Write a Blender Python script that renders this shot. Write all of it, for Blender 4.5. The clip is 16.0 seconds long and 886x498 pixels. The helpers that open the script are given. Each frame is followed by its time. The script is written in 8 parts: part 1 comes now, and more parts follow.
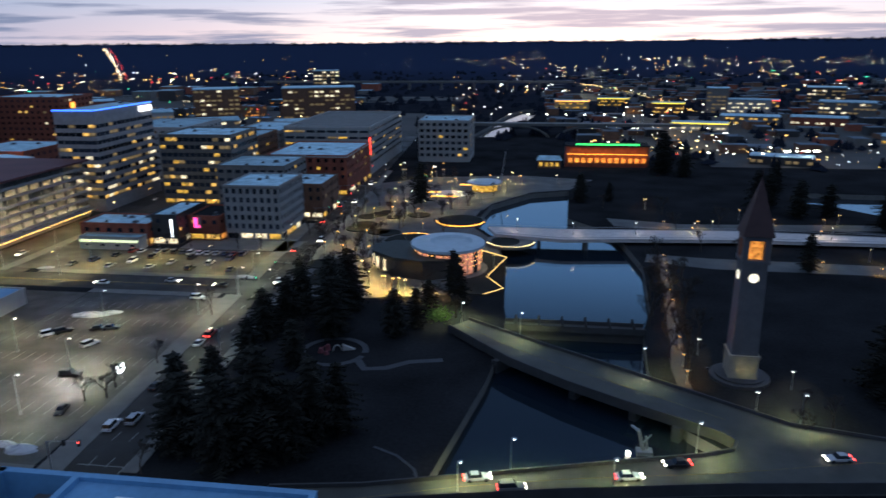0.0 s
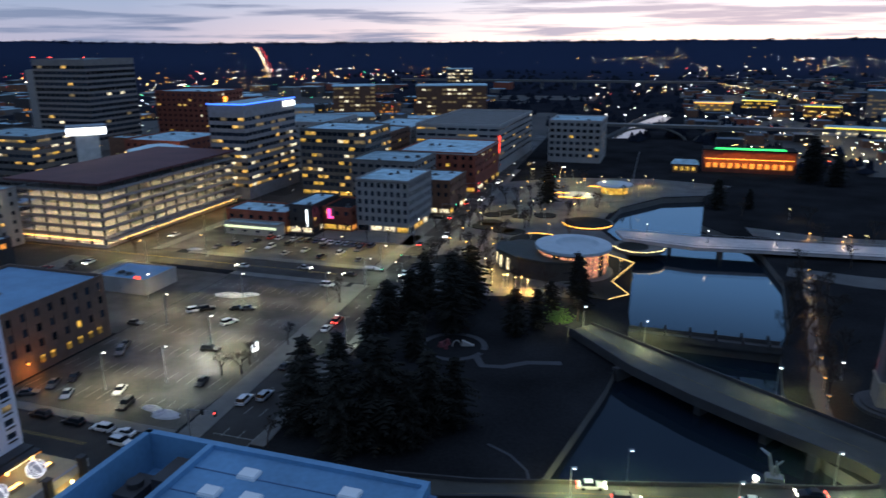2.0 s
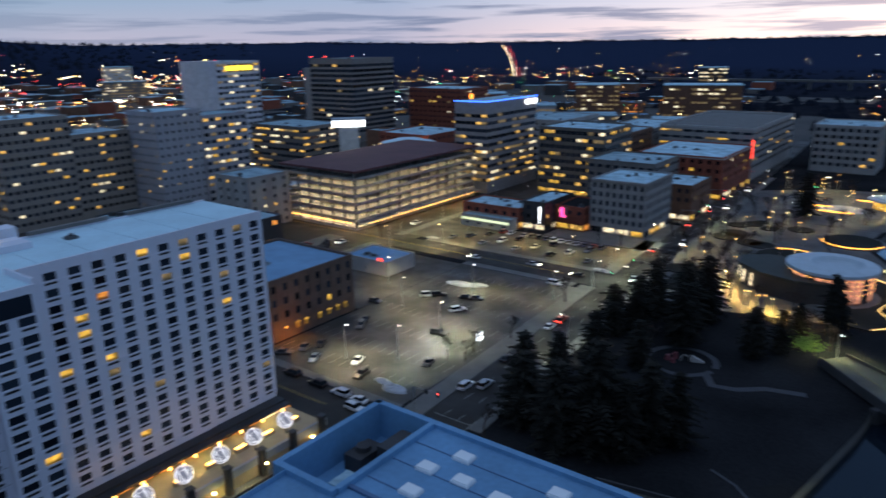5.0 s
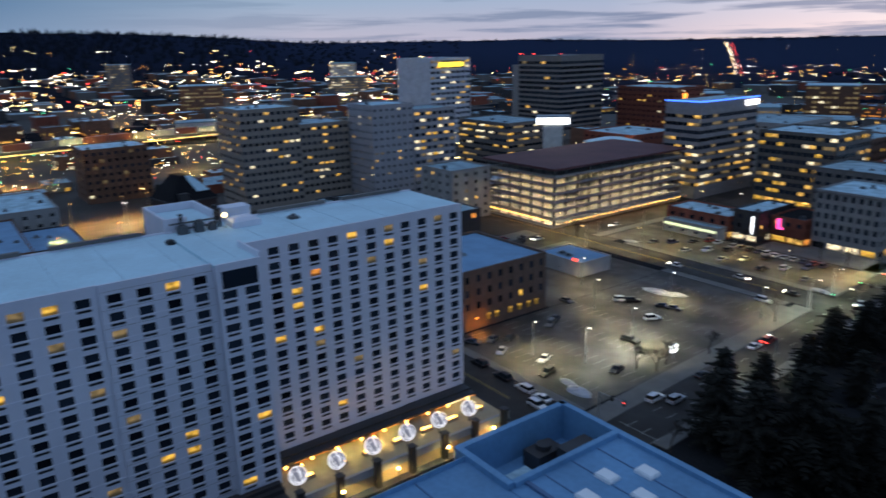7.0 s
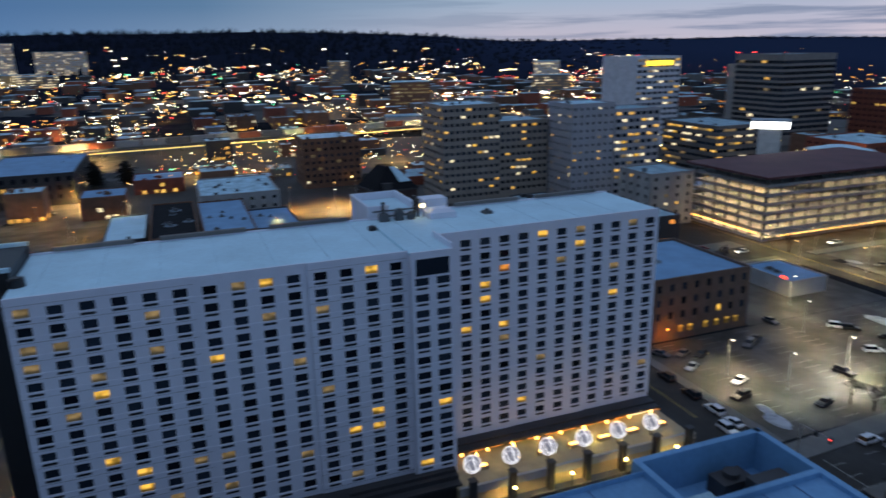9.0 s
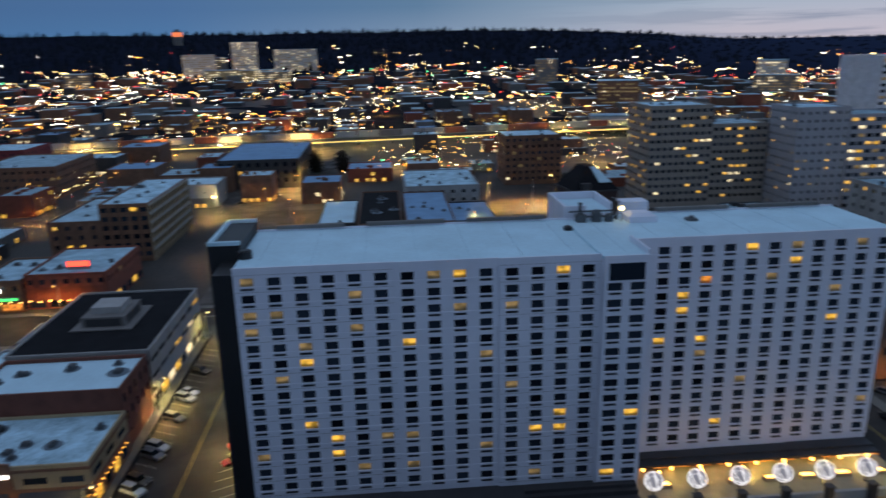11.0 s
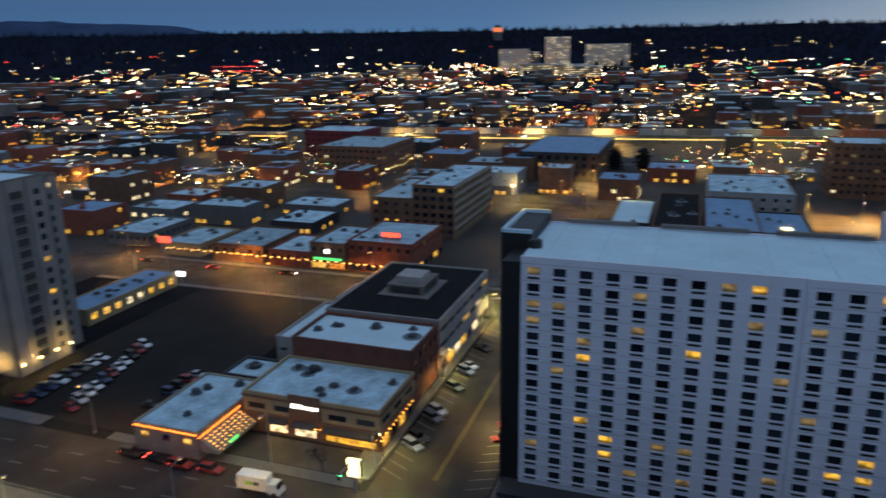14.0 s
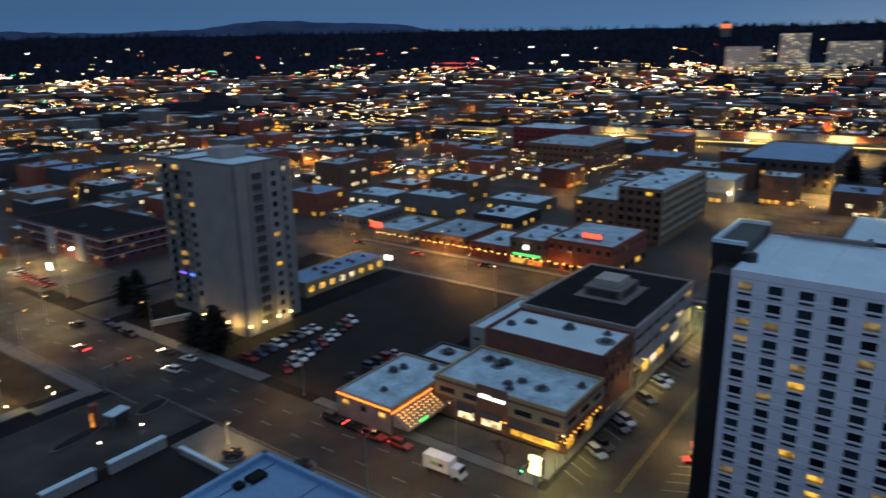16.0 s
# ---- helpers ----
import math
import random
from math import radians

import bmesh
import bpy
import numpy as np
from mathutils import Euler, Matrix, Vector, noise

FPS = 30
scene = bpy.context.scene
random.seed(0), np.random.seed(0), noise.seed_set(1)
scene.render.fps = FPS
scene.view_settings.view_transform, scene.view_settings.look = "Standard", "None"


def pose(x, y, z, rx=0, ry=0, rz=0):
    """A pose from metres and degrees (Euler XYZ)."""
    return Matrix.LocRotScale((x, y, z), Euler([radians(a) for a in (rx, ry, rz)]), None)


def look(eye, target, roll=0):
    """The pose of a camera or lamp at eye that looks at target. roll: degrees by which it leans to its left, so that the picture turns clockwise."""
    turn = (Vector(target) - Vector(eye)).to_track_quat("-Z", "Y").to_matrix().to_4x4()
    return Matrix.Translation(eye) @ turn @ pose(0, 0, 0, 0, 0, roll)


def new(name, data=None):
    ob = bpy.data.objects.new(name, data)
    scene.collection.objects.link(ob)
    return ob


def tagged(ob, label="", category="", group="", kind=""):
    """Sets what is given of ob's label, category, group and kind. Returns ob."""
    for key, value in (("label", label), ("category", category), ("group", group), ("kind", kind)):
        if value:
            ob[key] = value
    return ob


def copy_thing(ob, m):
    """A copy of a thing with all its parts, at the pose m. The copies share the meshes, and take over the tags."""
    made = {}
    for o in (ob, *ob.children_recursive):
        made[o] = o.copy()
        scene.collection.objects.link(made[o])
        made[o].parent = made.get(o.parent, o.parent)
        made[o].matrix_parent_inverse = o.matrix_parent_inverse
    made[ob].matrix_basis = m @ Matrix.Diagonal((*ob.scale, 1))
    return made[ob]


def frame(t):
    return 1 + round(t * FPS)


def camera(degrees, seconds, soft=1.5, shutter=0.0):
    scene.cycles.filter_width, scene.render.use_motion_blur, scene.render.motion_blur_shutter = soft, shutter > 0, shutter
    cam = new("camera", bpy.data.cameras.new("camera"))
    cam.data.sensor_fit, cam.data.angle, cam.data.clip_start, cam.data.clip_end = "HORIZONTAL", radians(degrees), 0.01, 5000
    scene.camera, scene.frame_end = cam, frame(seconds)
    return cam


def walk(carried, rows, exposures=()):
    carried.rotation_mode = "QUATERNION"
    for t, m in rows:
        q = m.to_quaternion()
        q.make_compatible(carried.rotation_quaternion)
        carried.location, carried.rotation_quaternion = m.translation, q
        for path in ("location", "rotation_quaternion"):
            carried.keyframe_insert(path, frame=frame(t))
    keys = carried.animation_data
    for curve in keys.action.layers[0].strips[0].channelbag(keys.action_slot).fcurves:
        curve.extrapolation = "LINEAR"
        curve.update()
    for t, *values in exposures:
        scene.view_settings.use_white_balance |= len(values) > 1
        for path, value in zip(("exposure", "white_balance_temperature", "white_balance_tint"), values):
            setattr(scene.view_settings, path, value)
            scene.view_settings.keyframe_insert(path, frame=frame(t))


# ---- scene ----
cam = camera(63.93, 16.0, soft=1.5, shutter=1.1)
EYE = 75.0  # height of the hovering camera over the street
ROWS = [
    (0.0, 7.70, -16.28, 0.43),
    (0.5, 10.23, -16.32, 0.41),
    (1.0, 12.81, -16.31, 0.42),
    (1.5, 15.47, -16.32, 0.40),
    (2.0, 18.10, -16.31, 0.41),
    (2.5, 20.71, -16.32, 0.41),
    (3.0, 23.30, -16.29, 0.54),
    (5.5, 41.23, -16.16, 1.10),
    (6.0, 45.49, -16.13, 1.15),
    (6.5, 49.42, -16.13, 1.13),
    (7.0, 53.28, -16.10, 1.17),
    (7.5, 57.21, -16.07, 1.18),
    (8.0, 61.21, -16.02, 1.23),
    (8.5, 65.22, -15.96, 1.19),
    (9.0, 69.13, -15.93, 1.19),
    (11.5, 89.32, -15.75, 1.12),
    (12.0, 93.28, -15.76, 1.05),
    (12.5, 97.06, -15.75, 1.03),
    (13.0, 101.02, -15.75, 0.97),
    (13.5, 105.04, -15.74, 1.02),
    (14.0, 109.20, -15.71, 0.97),
    (14.5, 113.32, -15.68, 0.92),
    (15.0, 117.40, -15.66, 0.91),
    (15.5, 121.57, -15.66, 0.85),
    (16.0, 125.82, -15.65, 0.83),
]
walk(cam, [(t, pose(0, 0, EYE, 90 + pitch, roll, yaw)) for t, yaw, pitch, roll in ROWS],
     exposures=[(0.0, 0.06, 6200, 11), (5.5, 0.07, 6350, 11), (9.0, 0.07, 6650, 11), (11.5, 0.07, 7100, 11), (13.0, 0.07, 7350, 11), (16.0, 0.07, 7350, 11)])


# ---- sky ----
def make_sky():
    world = bpy.data.worlds.new("dusk_sky")
    scene.world = world
    world.use_nodes = True
    nt = world.node_tree
    nt.nodes.clear()
    N, L = nt.nodes.new, nt.links.new

    def math_node(op, a, b=None, c=None, clamp=False):
        n = N("ShaderNodeMath")
        n.operation, n.use_clamp = op, clamp
        for i, v in enumerate((a, b, c)):
            if v is None:
                continue
            if isinstance(v, (int, float)):
                n.inputs[i].default_value = v
            else:
                L(v, n.inputs[i])
        return n.outputs[0]

    def ramp(fac, stops):
        n = N("ShaderNodeValToRGB")
        els = n.color_ramp.elements
        while len(els) < len(stops):
            els.new(0.5)
        for e, (p, col) in zip(els, stops):
            e.position, e.color = p, (*col, 1)
        L(fac, n.inputs[0])
        return n.outputs[0]

    def mix(kind, fac, a, b):
        n = N("ShaderNodeMix")
        n.data_type, n.blend_type = "RGBA", kind
        for sock, v in ((n.inputs[0], fac), (n.inputs[6], a), (n.inputs[7], b)):
            if isinstance(v, (int, float)):
                sock.default_value = v
            elif isinstance(v, tuple):
                sock.default_value = (*v, 1)
            else:
                L(v, sock)
        return n.outputs[2]

    tc = N("ShaderNodeTexCoord")
    sep = N("ShaderNodeSeparateXYZ")
    L(tc.outputs["Generated"], sep.inputs[0])
    x, y, z = sep.outputs
    # closeness to the sunset, which lies a little to the right of north
    flat = math_node("SQRT", math_node("ADD", math_node("MULTIPLY", x, x), math_node("MULTIPLY", y, y)))
    ca, sa = math.cos(radians(SUNSET)), math.sin(radians(SUNSET))
    toward = math_node("DIVIDE", math_node("ADD", math_node("MULTIPLY", x, -sa), math_node("MULTIPLY", y, ca)),
                       math_node("MAXIMUM", flat, 0.001))
    t01 = math_node("MULTIPLY_ADD", toward, 0.5, 0.5)
    horizon = ramp(t01, [(0.0, (0.045, 0.125, 0.30)), (0.34, (0.07, 0.19, 0.40)), (0.56, (0.27, 0.36, 0.50)), (0.70, (0.52, 0.48, 0.58)),
                         (0.86, (0.50, 0.47, 0.58)), (0.94, (0.98, 0.76, 0.74)), (1.0, (1.5, 1.2, 1.0))])
    upper = ramp(t01, [(0.0, (0.032, 0.105, 0.25)), (0.34, (0.05, 0.145, 0.33)), (0.5, (0.085, 0.19, 0.34)), (0.68, (0.30, 0.41, 0.56)), (0.86, (0.34, 0.43, 0.60)), (0.95, (0.62, 0.66, 0.80)), (1.0, (0.95, 0.90, 0.95))])
    zz = math_node("MAXIMUM", z, 0.0)
    low = math_node("SUBTRACT", 1.0, math_node("DIVIDE", zz, 0.055), clamp=True)
    base = mix("MIX", low, upper, horizon)
    # long thin cloud streaks
    mp = N("ShaderNodeMapping")
    mp.inputs["Scale"].default_value = (2.6, 2.6, 46.0)
    L(tc.outputs["Generated"], mp.inputs[0])
    no = N("ShaderNodeTexNoise")
    no.inputs["Scale"].default_value, no.inputs["Detail"].default_value, no.inputs["Roughness"].default_value = 1.6, 5.0, 0.55
    L(mp.outputs[0], no.inputs["Vector"])
    streak = math_node("MULTIPLY", math_node("SUBTRACT", no.outputs["Fac"], 0.47), 9.0, clamp=True)
    west = math_node("MULTIPLY", math_node("SUBTRACT", t01, 0.55), 3.0, clamp=True)
    cloud_col = ramp(t01, [(0.0, (0.05, 0.10, 0.19)), (0.6, (0.09, 0.16, 0.28)), (0.85, (0.15, 0.22, 0.36)), (0.96, (0.24, 0.28, 0.42)), (1.0, (0.50, 0.45, 0.55))])
    clouded = mix("MIX", math_node("MULTIPLY", streak, math_node("MULTIPLY", west, 0.85)), base, cloud_col)
    # dusk dome above
    dome = ramp(zz, [(0.0, (0.125, 0.23, 0.37)), (0.3, (0.135, 0.24, 0.39)), (0.6, DOME_LOW), (1.0, DOME_TOP)])
    # bright and dark bands added over the afterglow to shape the pond reflections
    glow_dome = ramp(zz, [(0.0, (0.16, 0.31, 0.52)), (0.31, (0.22, 0.53, 1.08)), (0.41, (0.05, 0.11, 0.23)), (0.56, (0.05, 0.10, 0.21)), (0.75, DOME_LOW), (1.0, DOME_TOP)])
    dome = mix("MIX", west, dome, glow_dome)
    high = math_node("MULTIPLY", math_node("SUBTRACT", zz, 0.08), 9.0, clamp=True)
    full = mix("MIX", high, clouded, dome)
    sky = N("ShaderNodeTexSky")
    sky.sky_type, sky.sun_disc = "NISHITA", False
    sky.sun_elevation, sky.sun_rotation = radians(-1.5), radians(-SUNSET)
    bg_a, bg_b, add, out = N("ShaderNodeBackground"), N("ShaderNodeBackground"), N("ShaderNodeAddShader"), N("ShaderNodeOutputWorld")
    L(full, bg_a.inputs[0])
    L(sky.outputs[0], bg_b.inputs[0])
    bg_a.inputs[1].default_value, bg_b.inputs[1].default_value = 1.0, 0.05
    L(bg_a.outputs[0], add.inputs[0])
    L(bg_b.outputs[0], add.inputs[1])
    L(add.outputs[0], out.inputs[0])


SUNSET = -3.0
DOME_LOW, DOME_TOP = (0.235, 0.325, 0.505), (0.31, 0.43, 0.67)
make_sky()


# ---- materials ----
MATS = {}


def mat(name, col, rough=0.8, metal=0.0, var=0.25, scale=0.4, fine=6.0, bump=0.15, spec=0.5, rand=0.0, wet=0.0):
    """Painted or mineral surface: broad stains, fine grain, small relief."""
    if name in MATS:
        return MATS[name]
    m = bpy.data.materials.new(name)
    m.use_nodes = True
    nt = m.node_tree
    N, L = nt.nodes.new, nt.links.new
    p = nt.nodes["Principled BSDF"]
    tc = N("ShaderNodeTexCoord")
    n1, n2 = N("ShaderNodeTexNoise"), N("ShaderNodeTexNoise")
    n1.inputs["Scale"].default_value, n1.inputs["Detail"].default_value = scale, 4
    n2.inputs["Scale"].default_value, n2.inputs["Detail"].default_value = fine, 3
    L(tc.outputs["Object"], n1.inputs[0])
    L(tc.outputs["Object"], n2.inputs[0])
    r = N("ShaderNodeValToRGB")
    dark = tuple(c * (1 - var) for c in col)
    light = tuple(min(1, c * (1 + var)) for c in col)
    r.color_ramp.elements[0].position, r.color_ramp.elements[0].color = 0.3, (*dark, 1)
    r.color_ramp.elements[1].position, r.color_ramp.elements[1].color = 0.7, (*light, 1)
    mx = N("ShaderNodeMath")
    mx.operation = "MULTIPLY_ADD"
    mx.inputs[1].default_value, mx.inputs[2].default_value = 0.35, 0.0
    L(n2.outputs["Fac"], mx.inputs[0])
    ad = N("ShaderNodeMath")
    ad.operation = "MULTIPLY_ADD"
    ad.inputs[1].default_value = 0.65
    L(n1.outputs["Fac"], ad.inputs[0])
    L(mx.outputs[0], ad.inputs[2])
    L(ad.outputs[0], r.inputs[0])
    col_out = r.outputs[0]
    if rand:
        oi = N("ShaderNodeObjectInfo")
        hs = N("ShaderNodeHueSaturation")
        mr = N("ShaderNodeMapRange")
        mr.inputs["To Min"].default_value, mr.inputs["To Max"].default_value = 1 - rand, 1 + rand
        L(oi.outputs["Random"], mr.inputs[0])
        L(mr.outputs[0], hs.inputs["Value"])
        L(col_out, hs.inputs["Color"])
        col_out = hs.outputs[0]
    L(col_out, p.inputs["Base Color"])
    p.inputs["Roughness"].default_value, p.inputs["Metallic"].default_value = rough, metal
    p.inputs["Specular IOR Level"].default_value = spec
    if wet:
        rr = N("ShaderNodeMapRange")
        rr.inputs["From Min"].default_value, rr.inputs["From Max"].default_value = 0.4, 0.65
        rr.inputs["To Min"].default_value, rr.inputs["To Max"].default_value = rough, rough - wet
        L(n1.outputs["Fac"], rr.inputs[0])
        L(rr.outputs[0], p.inputs["Roughness"])
    if bump:
        b = N("ShaderNodeBump")
        b.inputs["Strength"].default_value, b.inputs["Distance"].default_value = bump, 0.05
        L(n2.outputs["Fac"], b.inputs["Height"])
        L(b.outputs[0], p.inputs["Normal"])
    MATS[name] = m
    return m


def glow(name, col, strength, base=0.3):
    """A surface that gives off light."""
    if name in MATS:
        return MATS[name]
    m = bpy.data.materials.new(name)
    m.use_nodes = True
    p = m.node_tree.nodes["Principled BSDF"]
    p.inputs["Base Color"].default_value = (*(c * base for c in col), 1)
    p.inputs["Emission Color"].default_value = (*col, 1)
    p.inputs["Emission Strength"].default_value = strength
    MATS[name] = m
    return m


def lit_window(name, col, strength):
    """A lit room behind glass: the glow is uneven, as curtains and lamps leave it."""
    if name in MATS:
        return MATS[name]
    m = glow(name, col, strength)
    nt = m.node_tree
    N, L = nt.nodes.new, nt.links.new
    p = nt.nodes["Principled BSDF"]
    tc, n, oi, ad = N("ShaderNodeTexCoord"), N("ShaderNodeTexNoise"), N("ShaderNodeObjectInfo"), N("ShaderNodeVectorMath")
    n.inputs["Scale"].default_value = 0.9
    L(tc.outputs["Object"], ad.inputs[0])
    sc = N("ShaderNodeMath")
    sc.operation = "MULTIPLY"
    sc.inputs[1].default_value = 50
    L(oi.outputs["Random"], sc.inputs[0])
    L(sc.outputs[0], ad.inputs[1])
    L(ad.outputs[0], n.inputs[0])
    mr = N("ShaderNodeMapRange")
    mr.inputs["From Min"].default_value, mr.inputs["From Max"].default_value = 0.35, 0.65
    mr.inputs["To Min"].default_value, mr.inputs["To Max"].default_value = 0.25 * strength, 1.5 * strength
    L(n.outputs["Fac"], mr.inputs[0])
    # furniture and sills keep the lowest part of the opening dark
    sp, lowr, mu = N("ShaderNodeSeparateXYZ"), N("ShaderNodeMapRange"), N("ShaderNodeMath")
    L(tc.outputs["Object"], sp.inputs[0])
    lowr.inputs["From Min"].default_value, lowr.inputs["From Max"].default_value = 0.25, 0.6
    lowr.inputs["To Min"].default_value, lowr.inputs["To Max"].default_value = 0.12, 1.0
    L(sp.outputs["Z"], lowr.inputs[0])
    mu.operation = "MULTIPLY"
    L(mr.outputs[0], mu.inputs[0])
    L(lowr.outputs[0], mu.inputs[1])
    L(mu.outputs[0], p.inputs["Emission Strength"])
    return m


def glass(name, col=(0.015, 0.02, 0.028), rough=0.12):
    if name in MATS:
        return MATS[name]
    m = bpy.data.materials.new(name)
    m.use_nodes = True
    nt = m.node_tree
    p = nt.nodes["Principled BSDF"]
    oi, mr, hs = nt.nodes.new("ShaderNodeObjectInfo"), nt.nodes.new("ShaderNodeMapRange"), nt.nodes.new("ShaderNodeHueSaturation")
    mr.inputs["To Min"].default_value, mr.inputs["To Max"].default_value = 0.3, 2.2
    nt.links.new(oi.outputs["Random"], mr.inputs[0])
    nt.links.new(mr.outputs[0], hs.inputs["Value"])
    hs.inputs["Color"].default_value = (*col, 1)
    nt.links.new(hs.outputs[0], p.inputs["Base Color"])
    p.inputs["Roughness"].default_value = rough
    p.inputs["Specular IOR Level"].default_value = 0.25
    MATS[name] = m
    return m


def water_mat():
    m = mat("river_water", (0.006, 0.012, 0.02), rough=0.07, var=0.3, scale=0.02, fine=1.2, bump=0.06)
    return m


ASPHALT = mat("asphalt", (0.032, 0.029, 0.026), 0.8, var=0.45, scale=0.09, fine=3.0, bump=0.2, wet=0.2, spec=0.25)
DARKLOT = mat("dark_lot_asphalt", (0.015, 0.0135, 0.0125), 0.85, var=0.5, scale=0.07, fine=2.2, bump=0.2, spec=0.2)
LOT = mat("worn_lot_asphalt", (0.054, 0.05, 0.043), 0.75, var=0.65, scale=0.09, fine=2.2, bump=0.2, wet=0.2, spec=0.35)
CONC = mat("concrete", (0.115, 0.112, 0.105), 0.85, var=0.25, scale=0.25)
# darker than CONC, for the dam, bridge piers and parapets
DARKCONC = mat("dark_concrete", (0.04, 0.04, 0.042), 0.85, var=0.3, scale=0.3)
DECKM = mat("bridge_asphalt", (0.042, 0.042, 0.035), 0.7, var=0.45, scale=0.2, fine=3.0)
LAWN = mat("winter_lawn", (0.024, 0.025, 0.022), 1.0, var=0.5, scale=0.06, fine=2.5, bump=0.3, spec=0.1)
PAINT = mat("road_paint", (0.22, 0.22, 0.21), 0.7, var=0.3, scale=1.0)
YPAINT = mat("yellow_road_paint", (0.26, 0.19, 0.05), 0.7, var=0.3, scale=1.0)
HOTEL = mat("white_hotel_panel", (0.67, 0.685, 0.76), 0.7, var=0.06, scale=0.25, fine=3, bump=0.05)
MEMB = mat("white_roof_membrane", (0.46, 0.66, 0.74), 0.7, var=0.14, scale=0.12, fine=1.5, bump=0.1)
HALLROOF = mat("blue_metal_roof", (0.115, 0.265, 0.44), 0.6, var=0.22, scale=0.12, fine=1.5, bump=0.1)
BLUEROOF = mat("blue_grey_roof", (0.13, 0.27, 0.43), 0.65, var=0.2, scale=0.15, fine=2.0, bump=0.1)
BLUEWALL = mat("blue_grey_metal", (0.07, 0.14, 0.26), 0.6, var=0.15, scale=0.3)
SNOWROOF = mat("frosted_gravel_roof", (0.29, 0.44, 0.51), 0.85, var=0.45, scale=0.22, fine=1.5, bump=0.25, rand=0.3)
TARROOF = mat("black_tar_roof", (0.014, 0.014, 0.016), 1.0, var=0.3, scale=0.2, spec=0.1)
BRICK = mat("red_brick", (0.24, 0.066, 0.038), 0.9, var=0.3, scale=0.4, fine=9, bump=0.3, rand=0.25)
DBRICK = mat("brown_brick", (0.17, 0.084, 0.05), 0.9, var=0.3, scale=0.4, fine=9, bump=0.3, rand=0.2)
TAN = mat("tan_stucco", (0.38, 0.28, 0.16), 0.85, var=0.15, scale=0.4)
PALE = mat("pale_stucco", (0.33, 0.315, 0.30), 0.85, var=0.15, scale=0.3, rand=0.15)
GREY = mat("grey_concrete", (0.15, 0.137, 0.127), 0.85, var=0.2, scale=0.2, rand=0.15)
DARK = mat("dark_cladding", (0.035, 0.033, 0.034), 0.6, var=0.3, scale=0.3)
BLACK = mat("black_metal", (0.012, 0.012, 0.013), 0.5, var=0.2)
STEEL = mat("galvanised_steel", (0.30, 0.31, 0.32), 0.5, metal=0.6, var=0.2, scale=1.0)
UNIT = mat("dark_roof_unit", (0.09, 0.095, 0.10), 0.6, metal=0.3, var=0.2)
MELT = mat("bare_wet_roof", (0.11, 0.15, 0.18), 0.8, var=0.4, scale=1.0)
MAROON = mat("maroon_roof_paint", (0.10, 0.035, 0.035), 0.8, var=0.25, scale=0.1)
SNOW = mat("dirty_snow", (0.40, 0.41, 0.43), 0.9, var=0.2, scale=0.6, fine=4, bump=0.5)
STONE = mat("sandstone", (0.30, 0.25, 0.19), 0.9, var=0.25, scale=0.4, fine=4, bump=0.3)
NEEDLE = mat("pine_needles", (0.017, 0.017, 0.014), 0.9, var=0.4, scale=0.6, fine=5, bump=0.0, rand=0.3, spec=0.1)
BARK = mat("bark", (0.05, 0.038, 0.03), 0.95, var=0.3, scale=1.5, fine=10)
TWIG = mat("bare_twigs", (0.035, 0.027, 0.022), 0.95, var=0.3, scale=1.5, rand=0.3)
RUBBER = mat("tyre_rubber", (0.012, 0.012, 0.012), 0.85, var=0.2)
GLASS = glass("dark_window_glass")
PAVING = mat("warm_plaza_paving", (0.07, 0.068, 0.066), 0.8, var=0.6, scale=0.12, fine=2.0)
CARGLASS = glass("car_glass", (0.01, 0.012, 0.014), 0.08)


def land_mat():
    """Dead grass and soil in the town, dark conifer cover on the far slopes with blue haze mixed into its colour."""
    m = mat("valley_ground", (0.019, 0.020, 0.022), 1.0, var=0.5, scale=0.05, fine=1.2, bump=0.0, spec=0.0)
    nt = m.node_tree
    N, L = nt.nodes.new, nt.links.new
    p = nt.nodes["Principled BSDF"]
    soil = p.inputs["Base Color"].links[0].from_socket
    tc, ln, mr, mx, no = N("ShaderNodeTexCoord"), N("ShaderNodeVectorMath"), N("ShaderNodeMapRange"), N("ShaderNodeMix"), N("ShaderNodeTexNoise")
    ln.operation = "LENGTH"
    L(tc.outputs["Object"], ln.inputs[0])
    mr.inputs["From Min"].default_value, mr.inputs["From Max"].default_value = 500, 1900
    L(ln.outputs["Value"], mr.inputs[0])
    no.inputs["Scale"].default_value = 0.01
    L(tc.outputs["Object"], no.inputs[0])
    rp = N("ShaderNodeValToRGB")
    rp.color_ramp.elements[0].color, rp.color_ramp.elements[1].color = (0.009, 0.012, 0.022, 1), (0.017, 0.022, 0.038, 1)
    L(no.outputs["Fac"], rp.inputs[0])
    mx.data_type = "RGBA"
    # northern haze: more blue is mixed into the ground colour with y
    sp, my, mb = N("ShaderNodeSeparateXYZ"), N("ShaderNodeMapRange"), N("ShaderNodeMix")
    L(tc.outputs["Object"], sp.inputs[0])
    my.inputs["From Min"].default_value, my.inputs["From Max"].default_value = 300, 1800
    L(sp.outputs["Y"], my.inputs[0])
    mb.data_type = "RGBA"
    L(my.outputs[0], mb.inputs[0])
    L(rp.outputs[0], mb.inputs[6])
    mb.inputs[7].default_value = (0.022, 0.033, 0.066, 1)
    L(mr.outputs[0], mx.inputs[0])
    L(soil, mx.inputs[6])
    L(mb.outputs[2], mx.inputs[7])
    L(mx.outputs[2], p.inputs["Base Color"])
    return m


